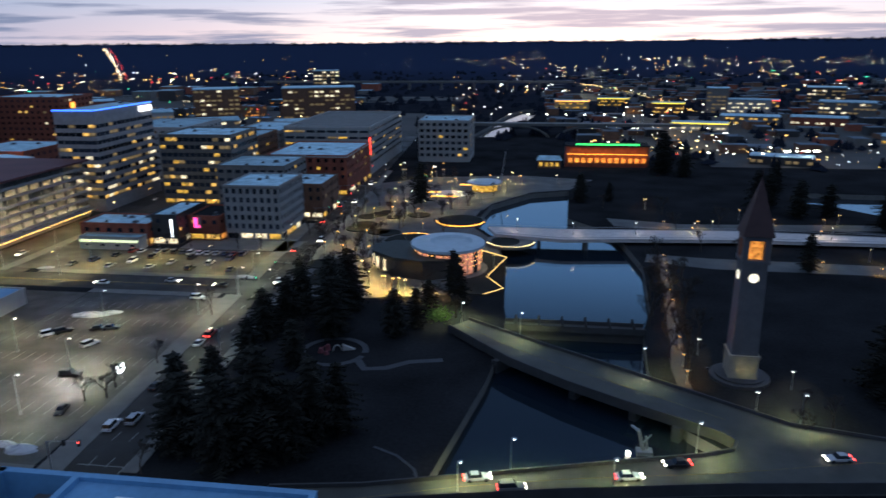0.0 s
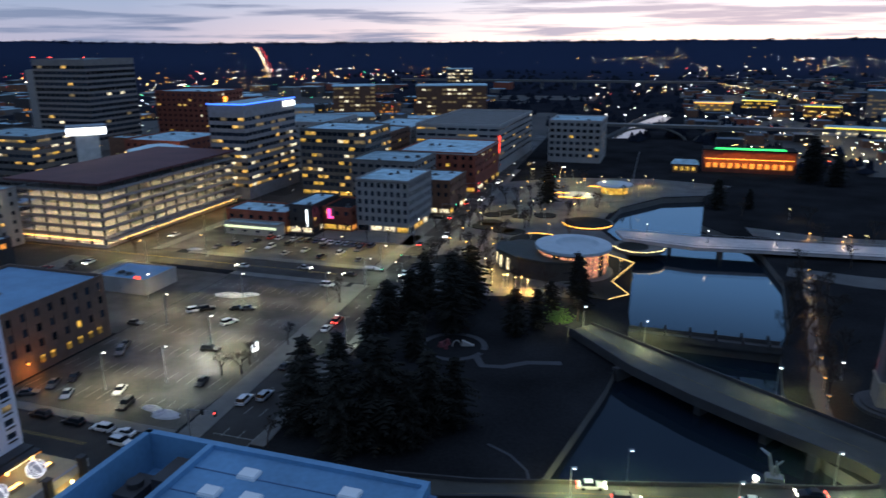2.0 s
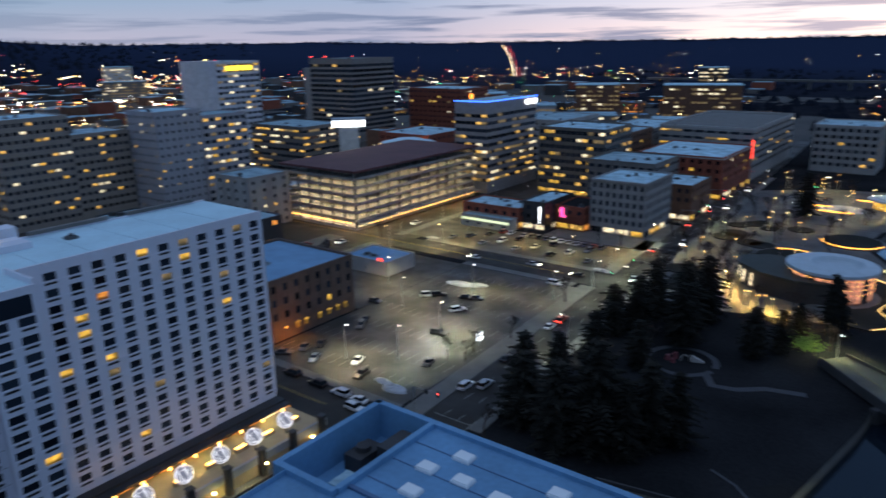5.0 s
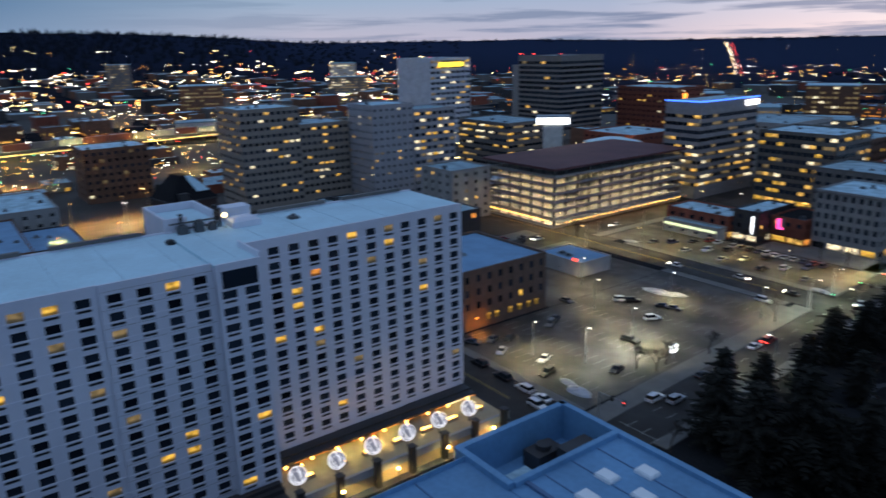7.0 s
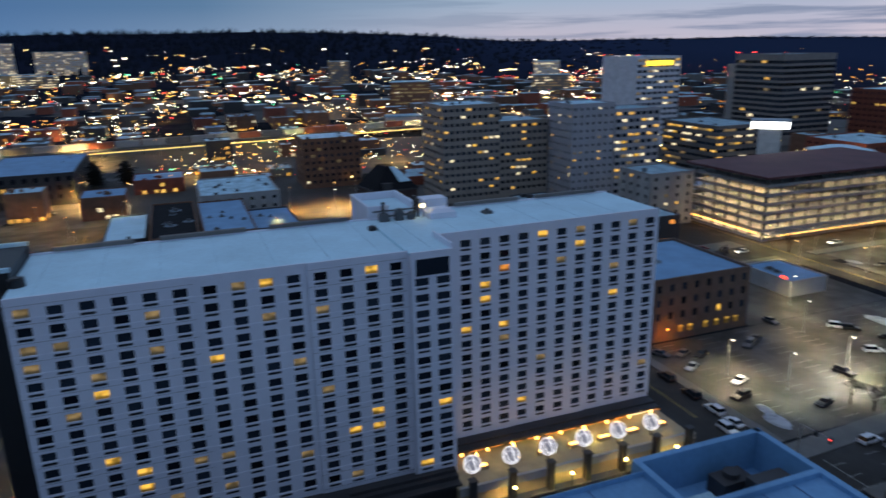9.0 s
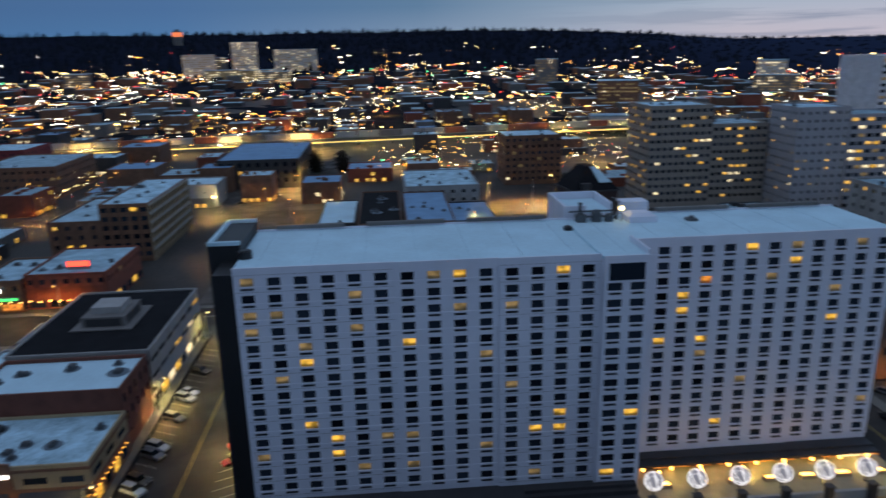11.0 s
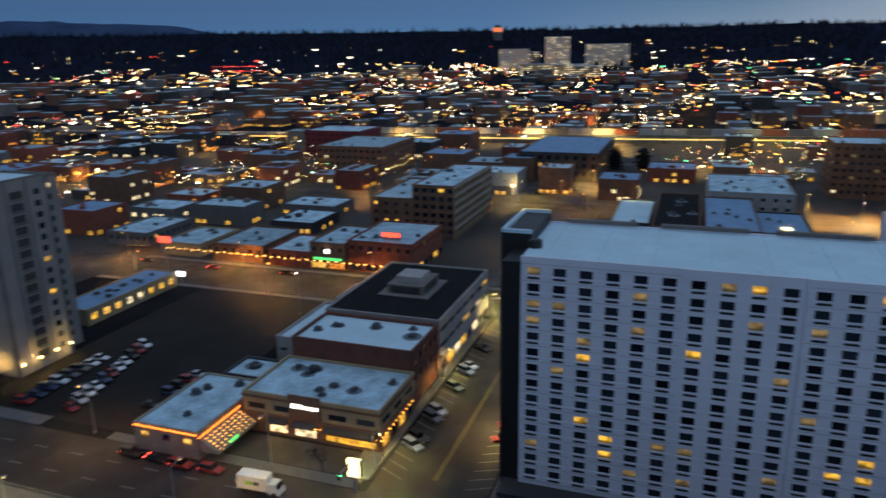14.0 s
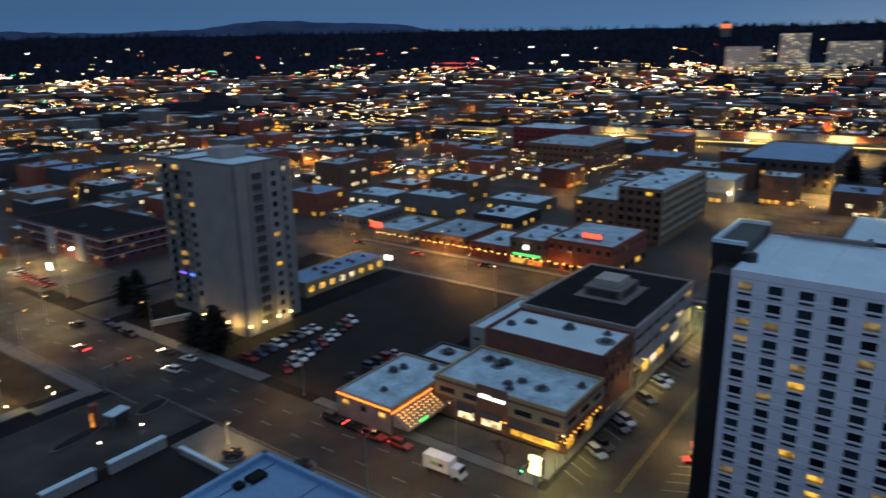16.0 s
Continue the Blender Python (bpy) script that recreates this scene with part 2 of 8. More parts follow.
HAZY_LAND = land_mat()
WATER = water_mat()
W_WARM = lit_window("warm_lit_window", (1.0, 0.56, 0.12), 0.9)
W_GOLD = lit_window("gold_lit_window", (1.0, 0.56, 0.08), 0.78)
W_PALE = lit_window("pale_lit_window", (1.0, 0.83, 0.52), 1.2)
W_ORANGE = lit_window("orange_lit_window", (1.0, 0.36, 0.06), 0.9)
W_DIM = lit_window("dim_lit_window", (0.9, 0.6, 0.25), 0.18)
L_WARM = glow("sodium_lamp_glow", (1.0, 0.46, 0.10), 7.0)
L_YEL = glow("yellow_lamp_glow", (1.0, 0.72, 0.28), 9.5)
L_WHITE = glow("white_lamp_glow", (1.0, 0.90, 0.72), 13.0)
L_COOL = glow("cool_lamp_glow", (0.86, 0.94, 1.0), 12.0)
L_RED = glow("red_light_glow", (1.0, 0.06, 0.05), 6.0)
L_GREEN = glow("green_light_glow", (0.1, 1.0, 0.45), 5.0)
L_BLUE = glow("blue_neon_glow", (0.05, 0.18, 1.0), 3.0)
L_PINK = glow("pink_neon_glow", (1.0, 0.12, 0.32), 1.6)
L_AMBER = glow("amber_string_glow", (1.0, 0.42, 0.06), 3.5)
S_WHITE = glow("white_sign_face", (0.92, 0.97, 1.0), 3.5)
S_RED = glow("red_sign_face", (1.0, 0.07, 0.04), 3.0)
S_GREEN = glow("green_sign_face", (0.06, 1.0, 0.22), 1.5)
S_YEL = glow("yellow_sign_face", (1.0, 0.72, 0.05), 2.2)
S_PINKRED = glow("magenta_sign_face", (1.0, 0.06, 0.28), 3.0)


# ---- mesh helpers ----
class Split:
    """Makes every box a part of its own."""

    def __init__(self, name, material, owner):
        self.name, self.material, self.owner = name, material, owner

    def box(self, *a):
        part(self.name, Geo().box(*a), self.material, self.owner)
        return self


class Geo:
    """Gathers faces for one mesh."""

    def __init__(self):
        self.v, self.f = [], []

    def box(self, x0, x1, y0, y1, z0, z1):
        k = len(self.v)
        self.v += [(x0, y0, z0), (x1, y0, z0), (x1, y1, z0), (x0, y1, z0), (x0, y0, z1), (x1, y0, z1), (x1, y1, z1), (x0, y1, z1)]
        self.f += [tuple(k + i for i in q) for q in ((0, 3, 2, 1), (4, 5, 6, 7), (0, 1, 5, 4), (1, 2, 6, 5), (2, 3, 7, 6), (3, 0, 4, 7))]
        return self

    def prism(self, poly, z0, z1, top=None):
        k, n = len(self.v), len(poly)
        top = top or poly
        zt = z1 if isinstance(z1, (list, tuple)) else [z1] * n
        self.v += [(x, y, z0) for x, y in poly] + [(x, y, z) for (x, y), z in zip(top, zt)]
        self.f += [tuple(k + n - 1 - i for i in range(n)), tuple(k + n + i for i in range(n))]
        self.f += [(k + i, k + (i + 1) % n, k + n + (i + 1) % n, k + n + i) for i in range(n)]
        return self

    def tube(self, x, y, z0, z1, r0, r1=None, n=10):
        r1 = r0 if r1 is None else r1
        c = [(math.cos(2 * math.pi * i / n), math.sin(2 * math.pi * i / n)) for i in range(n)]
        return self.prism([(x + r0 * a, y + r0 * b) for a, b in c], z0, z1, [(x + r1 * a, y + r1 * b) for a, b in c])

    def beam(self, a, b, r0, r1=None, n=5):
        """A round bar from a to b."""
        a, b = Vector(a), Vector(b)
        r1 = r0 if r1 is None else r1
        d = (b - a)
        q = d.to_track_quat("Z", "Y")
        k = len(self.v)
        for p, r in ((a, r0), (b, r1)):
            for i in range(n):
                w = 2 * math.pi * i / n
                self.v.append(tuple(p + q @ Vector((r * math.cos(w), r * math.sin(w), 0))))
        self.f += [tuple(k + n - 1 - i for i in range(n)), tuple(k + n + i for i in range(n))]
        self.f += [(k + i, k + (i + 1) % n, k + n + (i + 1) % n, k + n + i) for i in range(n)]
        return self

    def ball(self, x, y, z, r, n=8, m=5, sz=1.0):
        k = len(self.v)
        self.v.append((x, y, z + r * sz))
        for j in range(1, m):
            a = math.pi * j / m
            for i in range(n):
                w = 2 * math.pi * i / n
                self.v.append((x + r * math.sin(a) * math.cos(w), y + r * math.sin(a) * math.sin(w), z + r * sz * math.cos(a)))
        self.v.append((x, y, z - r * sz))
        e = len(self.v) - 1
        for i in range(n):
            self.f.append((k, k + 1 + i, k + 1 + (i + 1) % n))
            self.f.append((e, e - n + (i + 1) % n, e - n + i))
            for j in range(m - 2):
                a, b = k + 1 + j * n, k + 1 + (j + 1) * n
                self.f.append((a + i, b + i, b + (i + 1) % n, a + (i + 1) % n))
        return self

    def gem(self, x, y, z, r):
        k = len(self.v)
        self.v += [(x + r, y, z), (x, y + r, z), (x - r, y, z), (x, y - r, z), (x, y, z + r), (x, y, z - r)]
        self.f += [tuple(k + i for i in q) for q in ((0, 1, 4), (1, 2, 4), (2, 3, 4), (3, 0, 4), (1, 0, 5), (2, 1, 5), (3, 2, 5), (0, 3, 5))]
        return self

    def bead(self, x, y, z, r, t):
        """A flat lamp bead."""
        k = len(self.v)
        self.v += [(x + r, y, z), (x, y + r, z), (x - r, y, z), (x, y - r, z), (x, y, z + t), (x, y, z - t)]
        self.f += [tuple(k + i for i in q) for q in ((0, 1, 4), (1, 2, 4), (2, 3, 4), (3, 0, 4), (1, 0, 5), (2, 1, 5), (3, 2, 5), (0, 3, 5))]
        return self

    def mesh(self, name, material):
        me = bpy.data.meshes.new(name)
        me.from_pydata(self.v, [], self.f)
        me.materials.append(material)
        me.update()
        return me


def part(name, geo, material, parent, label="", kind=""):
    me = geo if isinstance(geo, bpy.types.Mesh) else geo.mesh(name, material)
    ob = new(name, me)
    ob.parent = parent
    if label or kind:
        tagged(ob, label, kind=kind)
    return ob


def thing(name, label, category, loc=(0, 0, 0), turn=0.0, group="", kind=""):
    ob = new(name)
    ob.matrix_basis = pose(*loc, 0, 0, turn)
    ob.empty_display_size = 0.5
    return tagged(ob, label, category, group, kind)


def solid(name, geo, material, label, category, group="", kind="", loc=(0, 0, 0), turn=0.0):
    ob = new(name, geo.mesh(name, material))
    ob.matrix_basis = pose(*loc, 0, 0, turn)
    return tagged(ob, label, category, group, kind)


def setting(name, geo, material, label, category=""):
    return solid(name, geo, material, label, category or name.split("_")[0], kind="structure")


PANES = {}


def pane_mesh(w, h, axis, material):
    key = (round(w, 2), round(h, 2), axis, material.name)
    if key not in PANES:
        g = Geo()
        if axis == "x":
            g.box(-0.03, 0.03, -w / 2, w / 2, 0, h)
        else:
            g.box(-w / 2, w / 2, -0.03, 0.03, 0, h)
        PANES[key] = g.mesh("window", material)
    return PANES[key]


LITS = (W_WARM, W_GOLD, W_PALE, W_WARM, W_DIM, W_DIM)


def facade(wall, owner, side, hx, hy, z0, fh, floors, cw, ww, wh, sill, lit, rng, lits=LITS, glazing=None, pier=0.04, depth=0.22, span=None, proud=True, row_lit=None, panes=True, bands=False):
    """Piers and spandrels round real openings, with a pane in each. side: E, W, N or S."""
    glazing = glazing or GLASS
    half = hy if side in "EW" else hx
    a, b = span or (-half, half)
    n = max(1, int((b - a) / cw + 0.3))
    cw = (b - a) / n
    ww = min(ww, cw - 0.06)
    out = hx if side in "EW" else hy
    sgn = 1 if side in "EN" else -1

    def slab(u0, u1, lo, hi, extra):
        f0, f1 = sorted((sgn * (out - depth), sgn * (out + extra)))
        if side in "EW":
            wall.box(f0, f1, u0, u1, lo, hi)
        else:
            wall.box(u0, u1, f0, f1, lo, hi)

    top = z0 + floors * fh
    for k in range(floors + 1):
        lo = z0 if k == 0 else z0 + (k - 1) * fh + sill + wh
        hi = z0 + k * fh + sill if k < floors else top
        if hi > lo + 0.01:
            slab(a, b, lo, hi, 0.0)
    for i in range(n + 1):
        u = a + i * cw
        w = (cw - ww) / 2
        lo_u, hi_u = max(a, u - w), min(b, u + w)
        slab(lo_u, hi_u, z0, top, pier if proud else -0.04)
    if not panes:
        return
    for k in range(floors):
        row = row_lit[k] if row_lit else lit
        if bands:
            o = new("window_band", pane_mesh(b - a - 0.1, wh, "x" if side in "EW" else "y", glazing))
            o.parent = owner
            o.location = (sgn * (out - depth + 0.02), (a + b) / 2, z0 + k * fh + sill) if side in "EW" else ((a + b) / 2, sgn * (out - depth + 0.02), z0 + k * fh + sill)
        for i in range(n):
            m = rng.choice(lits) if rng.random() < row * 0.7 else glazing
            if bands and m is glazing:
                continue
            ob = new("window", pane_mesh(ww, wh, "x" if side in "EW" else "y", m))
            ob.parent = owner
            u, d = a + (i + 0.5) * cw, sgn * (out - depth + 0.06)
            ob.location = (d, u, z0 + k * fh + sill) if side in "EW" else (u, d, z0 + k * fh + sill)


def roof_units(owner, hx, hy, h, count, rng, material=None):
    for _ in range(count):
        g = Geo()
        w, d, t = rng.uniform(0.7, 1.9), rng.uniform(0.7, 1.7), rng.uniform(0.45, 1.1)
        x, y = rng.uniform(-hx + 2.5, hx - 2.5) if hx > 3 else 0, rng.uniform(-hy + 2.5, hy - 2.5) if hy > 3 else 0
        g.box(x - w / 2, x + w / 2, y - d / 2, y + d / 2, h, h + t)
        g.box(x - w / 2 + 0.15, x + w / 2 - 0.15, y - d / 2 + 0.15, y + d / 2 - 0.15, h + t, h + t + 0.12)
        g.tube(x + w * 0.2, y, h + t, h + t + 0.25, w * 0.2, n=8)
        part("roof_unit", g, material or UNIT, owner, "dark metal rooftop unit")
        part("melt_patch", Geo().tube(x, y, h, h + 0.02, w * rng.uniform(0.9, 1.5), n=12), MELT, owner, "bare dark patch round the unit")


BLOCKS = []  # plans of all that is built, to keep lamps off the roofs


def building(name, label, x0, x1, y0, y1, h, wall=PALE, roof=None, fh=3.4, cw=3.2, ww=1.6, wh=1.6, sill=0.9, base=0.0, lit=0.12, sides="ENS",
             parapet=0.7, units=2, lits=LITS, glazing=None, seed=0, turn=0.0, group="", category="building", shop=None, band=None, pier=0.04, ground=0.0, row_lit=None, crown=0.0):
    rng = random.Random(seed * 7919 + int(abs(x0) * 13 + abs(y0) * 7))
    hx, hy = (x1 - x0) / 2, (y1 - y0) / 2
    ob = thing(name, label, category, ((x0 + x1) / 2, (y0 + y1) / 2, ground), turn, group)
    d = 0.22
    g, fine = Geo().box(-hx + d, hx - d, -hy + d, hy - d, -1.0, h - 0.3), Geo()
    BLOCKS.append((x0, x1, y0, y1))
    floors = max(1, int((h - crown - base - 0.2) / fh))
    z0 = h - crown - floors * fh
    ends = {"E": (hx, 1), "W": (hx, -1), "N": (hy, 1), "S": (hy, -1)}
    for s in "EWNS":
        span = (-hy, hy) if s in "EW" else (-hx + d + 0.01, hx - d - 0.01)
        out, sgn = ends[s]
        f0, f1 = sorted((sgn * (out - d), sgn * out))
        lo_top = z0 if s in sides else h
        if lo_top > 0.05:
            if s in "EW":
                g.box(f0, f1, span[0], span[1], -1.0, lo_top)
            else:
                g.box(span[0], span[1], f0, f1, -1.0, lo_top)
        if s in sides and crown:
            if s in "EW":
                g.box(f0, f1, span[0], span[1], h - crown, h)
            else:
                g.box(span[0], span[1], f0, f1, h - crown, h)
        if s in sides:
            facade(Split("wall_panel", wall, ob) if math.hypot(x0 + x1, y0 + y1) < 830 else fine, ob, s, hx, hy, z0, fh, floors, cw, ww, wh, sill, lit, rng, lits, glazing, pier, d, span, row_lit=row_lit, bands=math.hypot(x0 + x1, y0 + y1) > 560)
            if shop and z0 > 2.4:
                half = hy if s in "EW" else hx
                n = max(1, int(half * 2 / 5))
                for i in range(n):
                    m = rng.choice(shop)
                    o = new("shop_window", pane_mesh(2 * half / n - 1.2, min(2.2, z0 - 1.0), "x" if s in "EW" else "y", m))
                    o.parent = ob
                    u = -half + (i + 0.5) * 2 * half / n
                    o.location = (sgn * (out + 0.02), u, 0.5) if s in "EW" else (u, sgn * (out + 0.02), 0.5)
    t, edge = 0.35, Geo()
    for x_a, x_b, y_a, y_b in ((-hx - 0.06, hx + 0.06, hy - t, hy + 0.06), (-hx - 0.06, hx + 0.06, -hy - 0.06, -hy + t), (-hx - 0.06, -hx + t, -hy + t, hy - t), (hx - t, hx + 0.06, -hy + t, hy - t)):
        edge.box(x_a, x_b, y_a, y_b, h, h + parapet)
    part("parapet", edge, wall, ob)
    part("wall", g, wall, ob)
    if fine.v:
        part("wall_grid", fine, wall, ob, "fine grid of far piers and sills", kind="stuff")
    part("roof", Geo().box(-hx + t, hx - t, -hy + t, hy - t, h - 0.28, h + 0.12), roof or SNOWROOF, ob, "frost-pale flat roof")
    if units:
        roof_units(ob, hx, hy, h + 0.12, units, rng)
    if band:
        part("cornice", Geo().box(-hx - 0.25, hx + 0.25, hy, hy + 0.25, h - 0.5, h).box(-hx - 0.25, hx + 0.25, -hy - 0.25, -hy, h - 0.5, h)
             .box(hx, hx + 0.25, -hy, hy, h - 0.5, h), band, ob)
    return ob


# ---- the land ----
from mathutils.geometry import delaunay_2d_cdt

RIDGE = [(-180, 0.3), (-60, 0.0), (-23, 0.0), (8, -0.08), (27, -0.05), (39, 0.0), (44, 0.15), (50, 0.2), (64, 0.28), (67, 0.5), (72, 0.95), (78, 1.2), (84, 1.32),
         (100, 1.3), (110, 1.3), (126, 1.35), (140, 1.25), (150, 1.2), (160, 1.0), (180, 0.3)]


def ridge(az):
    for (a, e), (b, f) in zip(RIDGE, RIDGE[1:]):
        if a <= az <= b:
            k = (az - a) / (b - a)
            return e + (f - e) * k
    return 0.3


def land_z(x, y):
    """Height of the land: a flat valley floor that rises into hills."""
    r = math.hypot(x, y)
    if r < 620:
        return 0.0
    az = math.degrees(math.atan2(-x, y))
    top = EYE + 3600 * math.tan(radians(ridge(az)))
    k = min(1.0, (r - 620) / 2980)
    south = 1.0 if az > 66 else 0.0
    shape = k ** (1.5 if south else 2.3)
    z = top * shape + 5 * noise.noise((x * 0.004, y * 0.004, 3.0)) * min(1, k * 3) + 2.2 * noise.noise((x * 0.02, y * 0.02, 9.0)) * k
    if r > 3650:
        z -= (r - 3650) * 0.06
    return z


POND = [(-19, 104), (16, 114), (31, 117.5), (39, 122), (31, 131), (27, 158), (29, 182), (33, 198), (36.5, 240), (33, 269), (30, 284), (13, 308), (15.5, 368), (-4, 359), (-22, 331), (-27, 293),
        (-15.5, 270), (-10.5, 236), (-9, 196), (-7, 180), (-10.6, 148)]
RIVER = [(-58, 580), (-28, 584), (-26, 622), (-22, 668), (-11, 718), (-3, 790), (-2, 836), (-20, 822), (-33, 770), (-42, 712), (-47, 650)]
FALLS = [(120, 352), (134, 346), (151, 324), (240, 340), (260, 380), (170, 372), (130, 374)]


def inside(p, poly):
    x, y = p
    hit = False
    for (x0, y0), (x1, y1) in zip(poly, poly[1:] + poly[:1]):
        if (y0 > y) != (y1 > y) and x < (x1 - x0) * (y - y0) / (y1 - y0) + x0:
            hit = not hit
    return hit


def make_land():
    pts, edges = [], []
    for poly in (POND, RIVER, FALLS):
        k = len(pts)
        pts += [Vector(p) for p in poly]
        edges += [(k + i, k + (i + 1) % len(poly)) for i in range(len(poly))]
    rng = random.Random(4)
    for r in (330, 480, 620, 780, 950, 1150, 1400, 1700, 2050, 2450, 2850, 3200, 3450, 3600, 3650, 3800, 4300, 4800):
        n = 72 if r < 1200 else 180 if r < 3300 else 420
        for i in range(n):
            w = 2 * math.pi * (i + rng.random() * 0.5) / n
            p = (r * math.cos(w), r * math.sin(w))
            if not any(inside(p, q) for q in (POND, RIVER, FALLS)):
                pts.append(Vector(p))
    v, e, f, *_ = delaunay_2d_cdt(pts, edges, [], 0, 1e-4)
    verts = [(p.x, p.y, land_z(p.x, p.y)) for p in v]
    faces = [tuple(t) for t in f if not any(inside(sum((v[i] for i in t), Vector((0, 0))) / len(t), q) for q in (POND, RIVER, FALLS))]
    me = bpy.data.meshes.new("ground")
    me.from_pydata(verts, [], faces)
    me.materials.append(HAZY_LAND)
    for p in me.polygons:
        p.use_smooth = True
    tagged(new("ground", me), "dark winter ground rising to forested hills", "ground", kind="structure")
    bank = Geo()
    for poly in (POND, RIVER, FALLS):
        for (x0, y0), (x1, y1) in zip(poly, poly[1:] + poly[:1]):
            k = len(bank.v)
            bank.v += [(x0, y0, 0), (x1, y1, 0), (x1, y1, -6), (x0, y0, -6)]
            bank.f.append((k, k + 1, k + 2, k + 3))
    setting("bank_wall", bank, CONC, "dark stone river bank walls", "bank")
    w = Geo()
    for poly in (POND, RIVER, FALLS):
        k = len(w.v)
        w.v += [(x, y, -2.5) for x, y in poly]
        w.f.append(tuple(range(k, k + len(poly))))
    setting("water", w, WATER, "still dark river water reflecting the dusk sky", "water")


make_land()


def boulevard_x(y):
    """West kerb and east kerb of the boulevard."""
    if y > 60:
        return -82.5 - (y - 60) * 0.055, -71.5 - (y - 60) * 0.055
    if y < -40:
        return -98.0, (-80.0 if y > -150 else -75.0)
    k = (60 - y) / 100
    return -82.5 - 15.5 * k, -71.5 - 8.5 * k


def make_roads():
    g = Geo()
    ys = list(range(-600, 640, 40))
    west = [(boulevard_x(y)[0], y) for y in ys]
    east = [(boulevard_x(y)[1], y) for y in ys]
    g.prism(east + west[::-1], -0.5, 0.02)
    setting("road_boulevard", g, ASPHALT, "wide dark asphalt boulevard with lane lines", "road")
    for x0, x1, y0, y1 in ((-700, -98, -50, -29), (-700, -84.5, 88, 101), (-700, -86, 198, 211), (-700, -88, 292, 303), (-72.5, -30, 88.5, 101.5), (-79, 60, -149.5, -121.5), (-700, -98.5, -212, -196)):
        setting("road_cross", Geo().box(x0, x1, y0, y1, -0.5, 0.024), ASPHALT, "dark asphalt cross street", "road")
    for x0, x1 in ((-209, -187), (-345, -330), (-470, -456)):
        setting("road_back", Geo().box(x0, x1, -600, 640, -0.5, 0.03), ASPHALT, "dark asphalt street behind the blocks", "road")
    # pavements: raised slabs with a kerb
    pave = [(-139, -91, 101.2, 104), (-140, -97, 194, 197.6), (-170, -97, 211.4, 215), (-99.5, -94, 44, 87.6), (-129, -98.5, 85, 87.8),
            (-101, -98.2, -108, -52), (-190, -101.2, -56, -51), (-140, -100, -28.6, -24.5), (-102, -98.3, -190, -126), (-186.5, -184, -195, -50.5), (-212, -209.3, -195, -51), (-186.5, -184, -28, 87), (-212, -209.3, -28, 87),
            (-186.6, -181, 101.5, 197.6), (-200.5, -209.2, 104, 197), (-186.4, -182, 211.5, 291), (-135, -90, 244, 258.5), (-74.8, -71.5, -240, -152.5), (-79.8, -69.2, -118, -40), (-60, -46, -160, -156.5), (-71.4, -60.1, -157, -153)]
    for x0, x1, y0, y1 in pave:
        x0, x1 = min(x0, x1), max(x0, x1)
        setting("pavement", Geo().box(x0, x1, y0, y1, -0.5, 0.15), CONC, "grey concrete pavement with a kerb", "pavement")
    for off, w0, w1, y0, y1 in ((0, -5.2, 0, 102, 197), (0, -5.2, 0, 212, 290), (0, -5.2, 0, 304, 420), (1, 0, 3.0, 104, 420)):
        ys = list(range(y0, y1 + 1, 5))
        g = Geo().prism([(boulevard_x(y)[off] + w1, y) for y in ys] + [(boulevard_x(y)[off] + w0, y) for y in ys[::-1]], -0.5, 0.15)
        setting("pavement", g, CONC, "grey concrete pavement with a kerb", "pavement")
    # parking lots
    for x0, x1, y0, y1 in ((-139, -91.2, 104.2, 193.8), (-182, -97, 215.2, 243.5), (-109.5, -101.4, -83, -56.4), (-183.5, -101.4, -150, -100), (-183.5, -166, -99.8, -94), (-322, -214, -60.5, -51), (-329, -215, -28, 40), (-420, -346, -85, -30), (-181, -139.2, 141, 193.8), (-181, -139.2, 104.2, 108.5), (-69, -46, -117.8, -59), (-128.5, -101, -310, -238)):
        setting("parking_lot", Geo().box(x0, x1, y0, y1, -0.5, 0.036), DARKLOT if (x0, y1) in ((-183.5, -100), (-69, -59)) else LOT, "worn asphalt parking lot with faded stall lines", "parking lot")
    # lane lines
    p, q = Geo(), Geo()
    for y in range(-300, 420, 9):
        w, e = boulevard_x(y)
        for k in (0.33, 0.66):
            x = w + (e - w) * k
            p.box(x - 0.08, x + 0.08, y, y + 3.2, 0.0, 0.034)
    for y in range(-300, 420, 20):
        w, e = boulevard_x(y)
        p.box(e - 0.6, e - 0.45, y, y + 20, 0.0, 0.034)
    for yc in (-39.5, 94.5, 204.5):
        for x in range(-330, -105, 9):
            q.box(x, x + 9, yc - 0.32, yc - 0.18, 0.0, 0.046)
            q.box(x, x + 9, yc + 0.18, yc + 0.32, 0.0, 0.046)
    for x in range(-178, -104, 3):  # angled bays beside the hotel street
        k = len(p.v)
        p.v += [(x, -50.2, 0.05), (x + 0.16, -50.2, 0.05), (x + 2.6, -45.4, 0.05), (x + 2.44, -45.4, 0.05)]
        p.f.append((k, k + 1, k + 2, k + 3))
        k = len(p.v)
        p.v += [(x, -29.2, 0.05), (x + 0.16, -29.2, 0.05), (x + 2.2, -33.5, 0.05), (x + 2.04, -33.5, 0.05)]
        p.f.append((k + 3, k + 2, k + 1, k))
    for row in (112, 124, 136, 148, 160, 172, 184):
        for i in range(17):
            x = -137 + i * 2.9
            p.box(x, x + 0.1, row - 2.4, row + 2.4, 0.0, 0.05)
    for y in (84.5, 87.4, 102.5, 105.4):
        p.box(-83.5, -72.5, y, y + 0.18, 0.0, 0.038)
    setting("road_marking_white", p, PAINT, "worn white road and stall lines", "road marking")
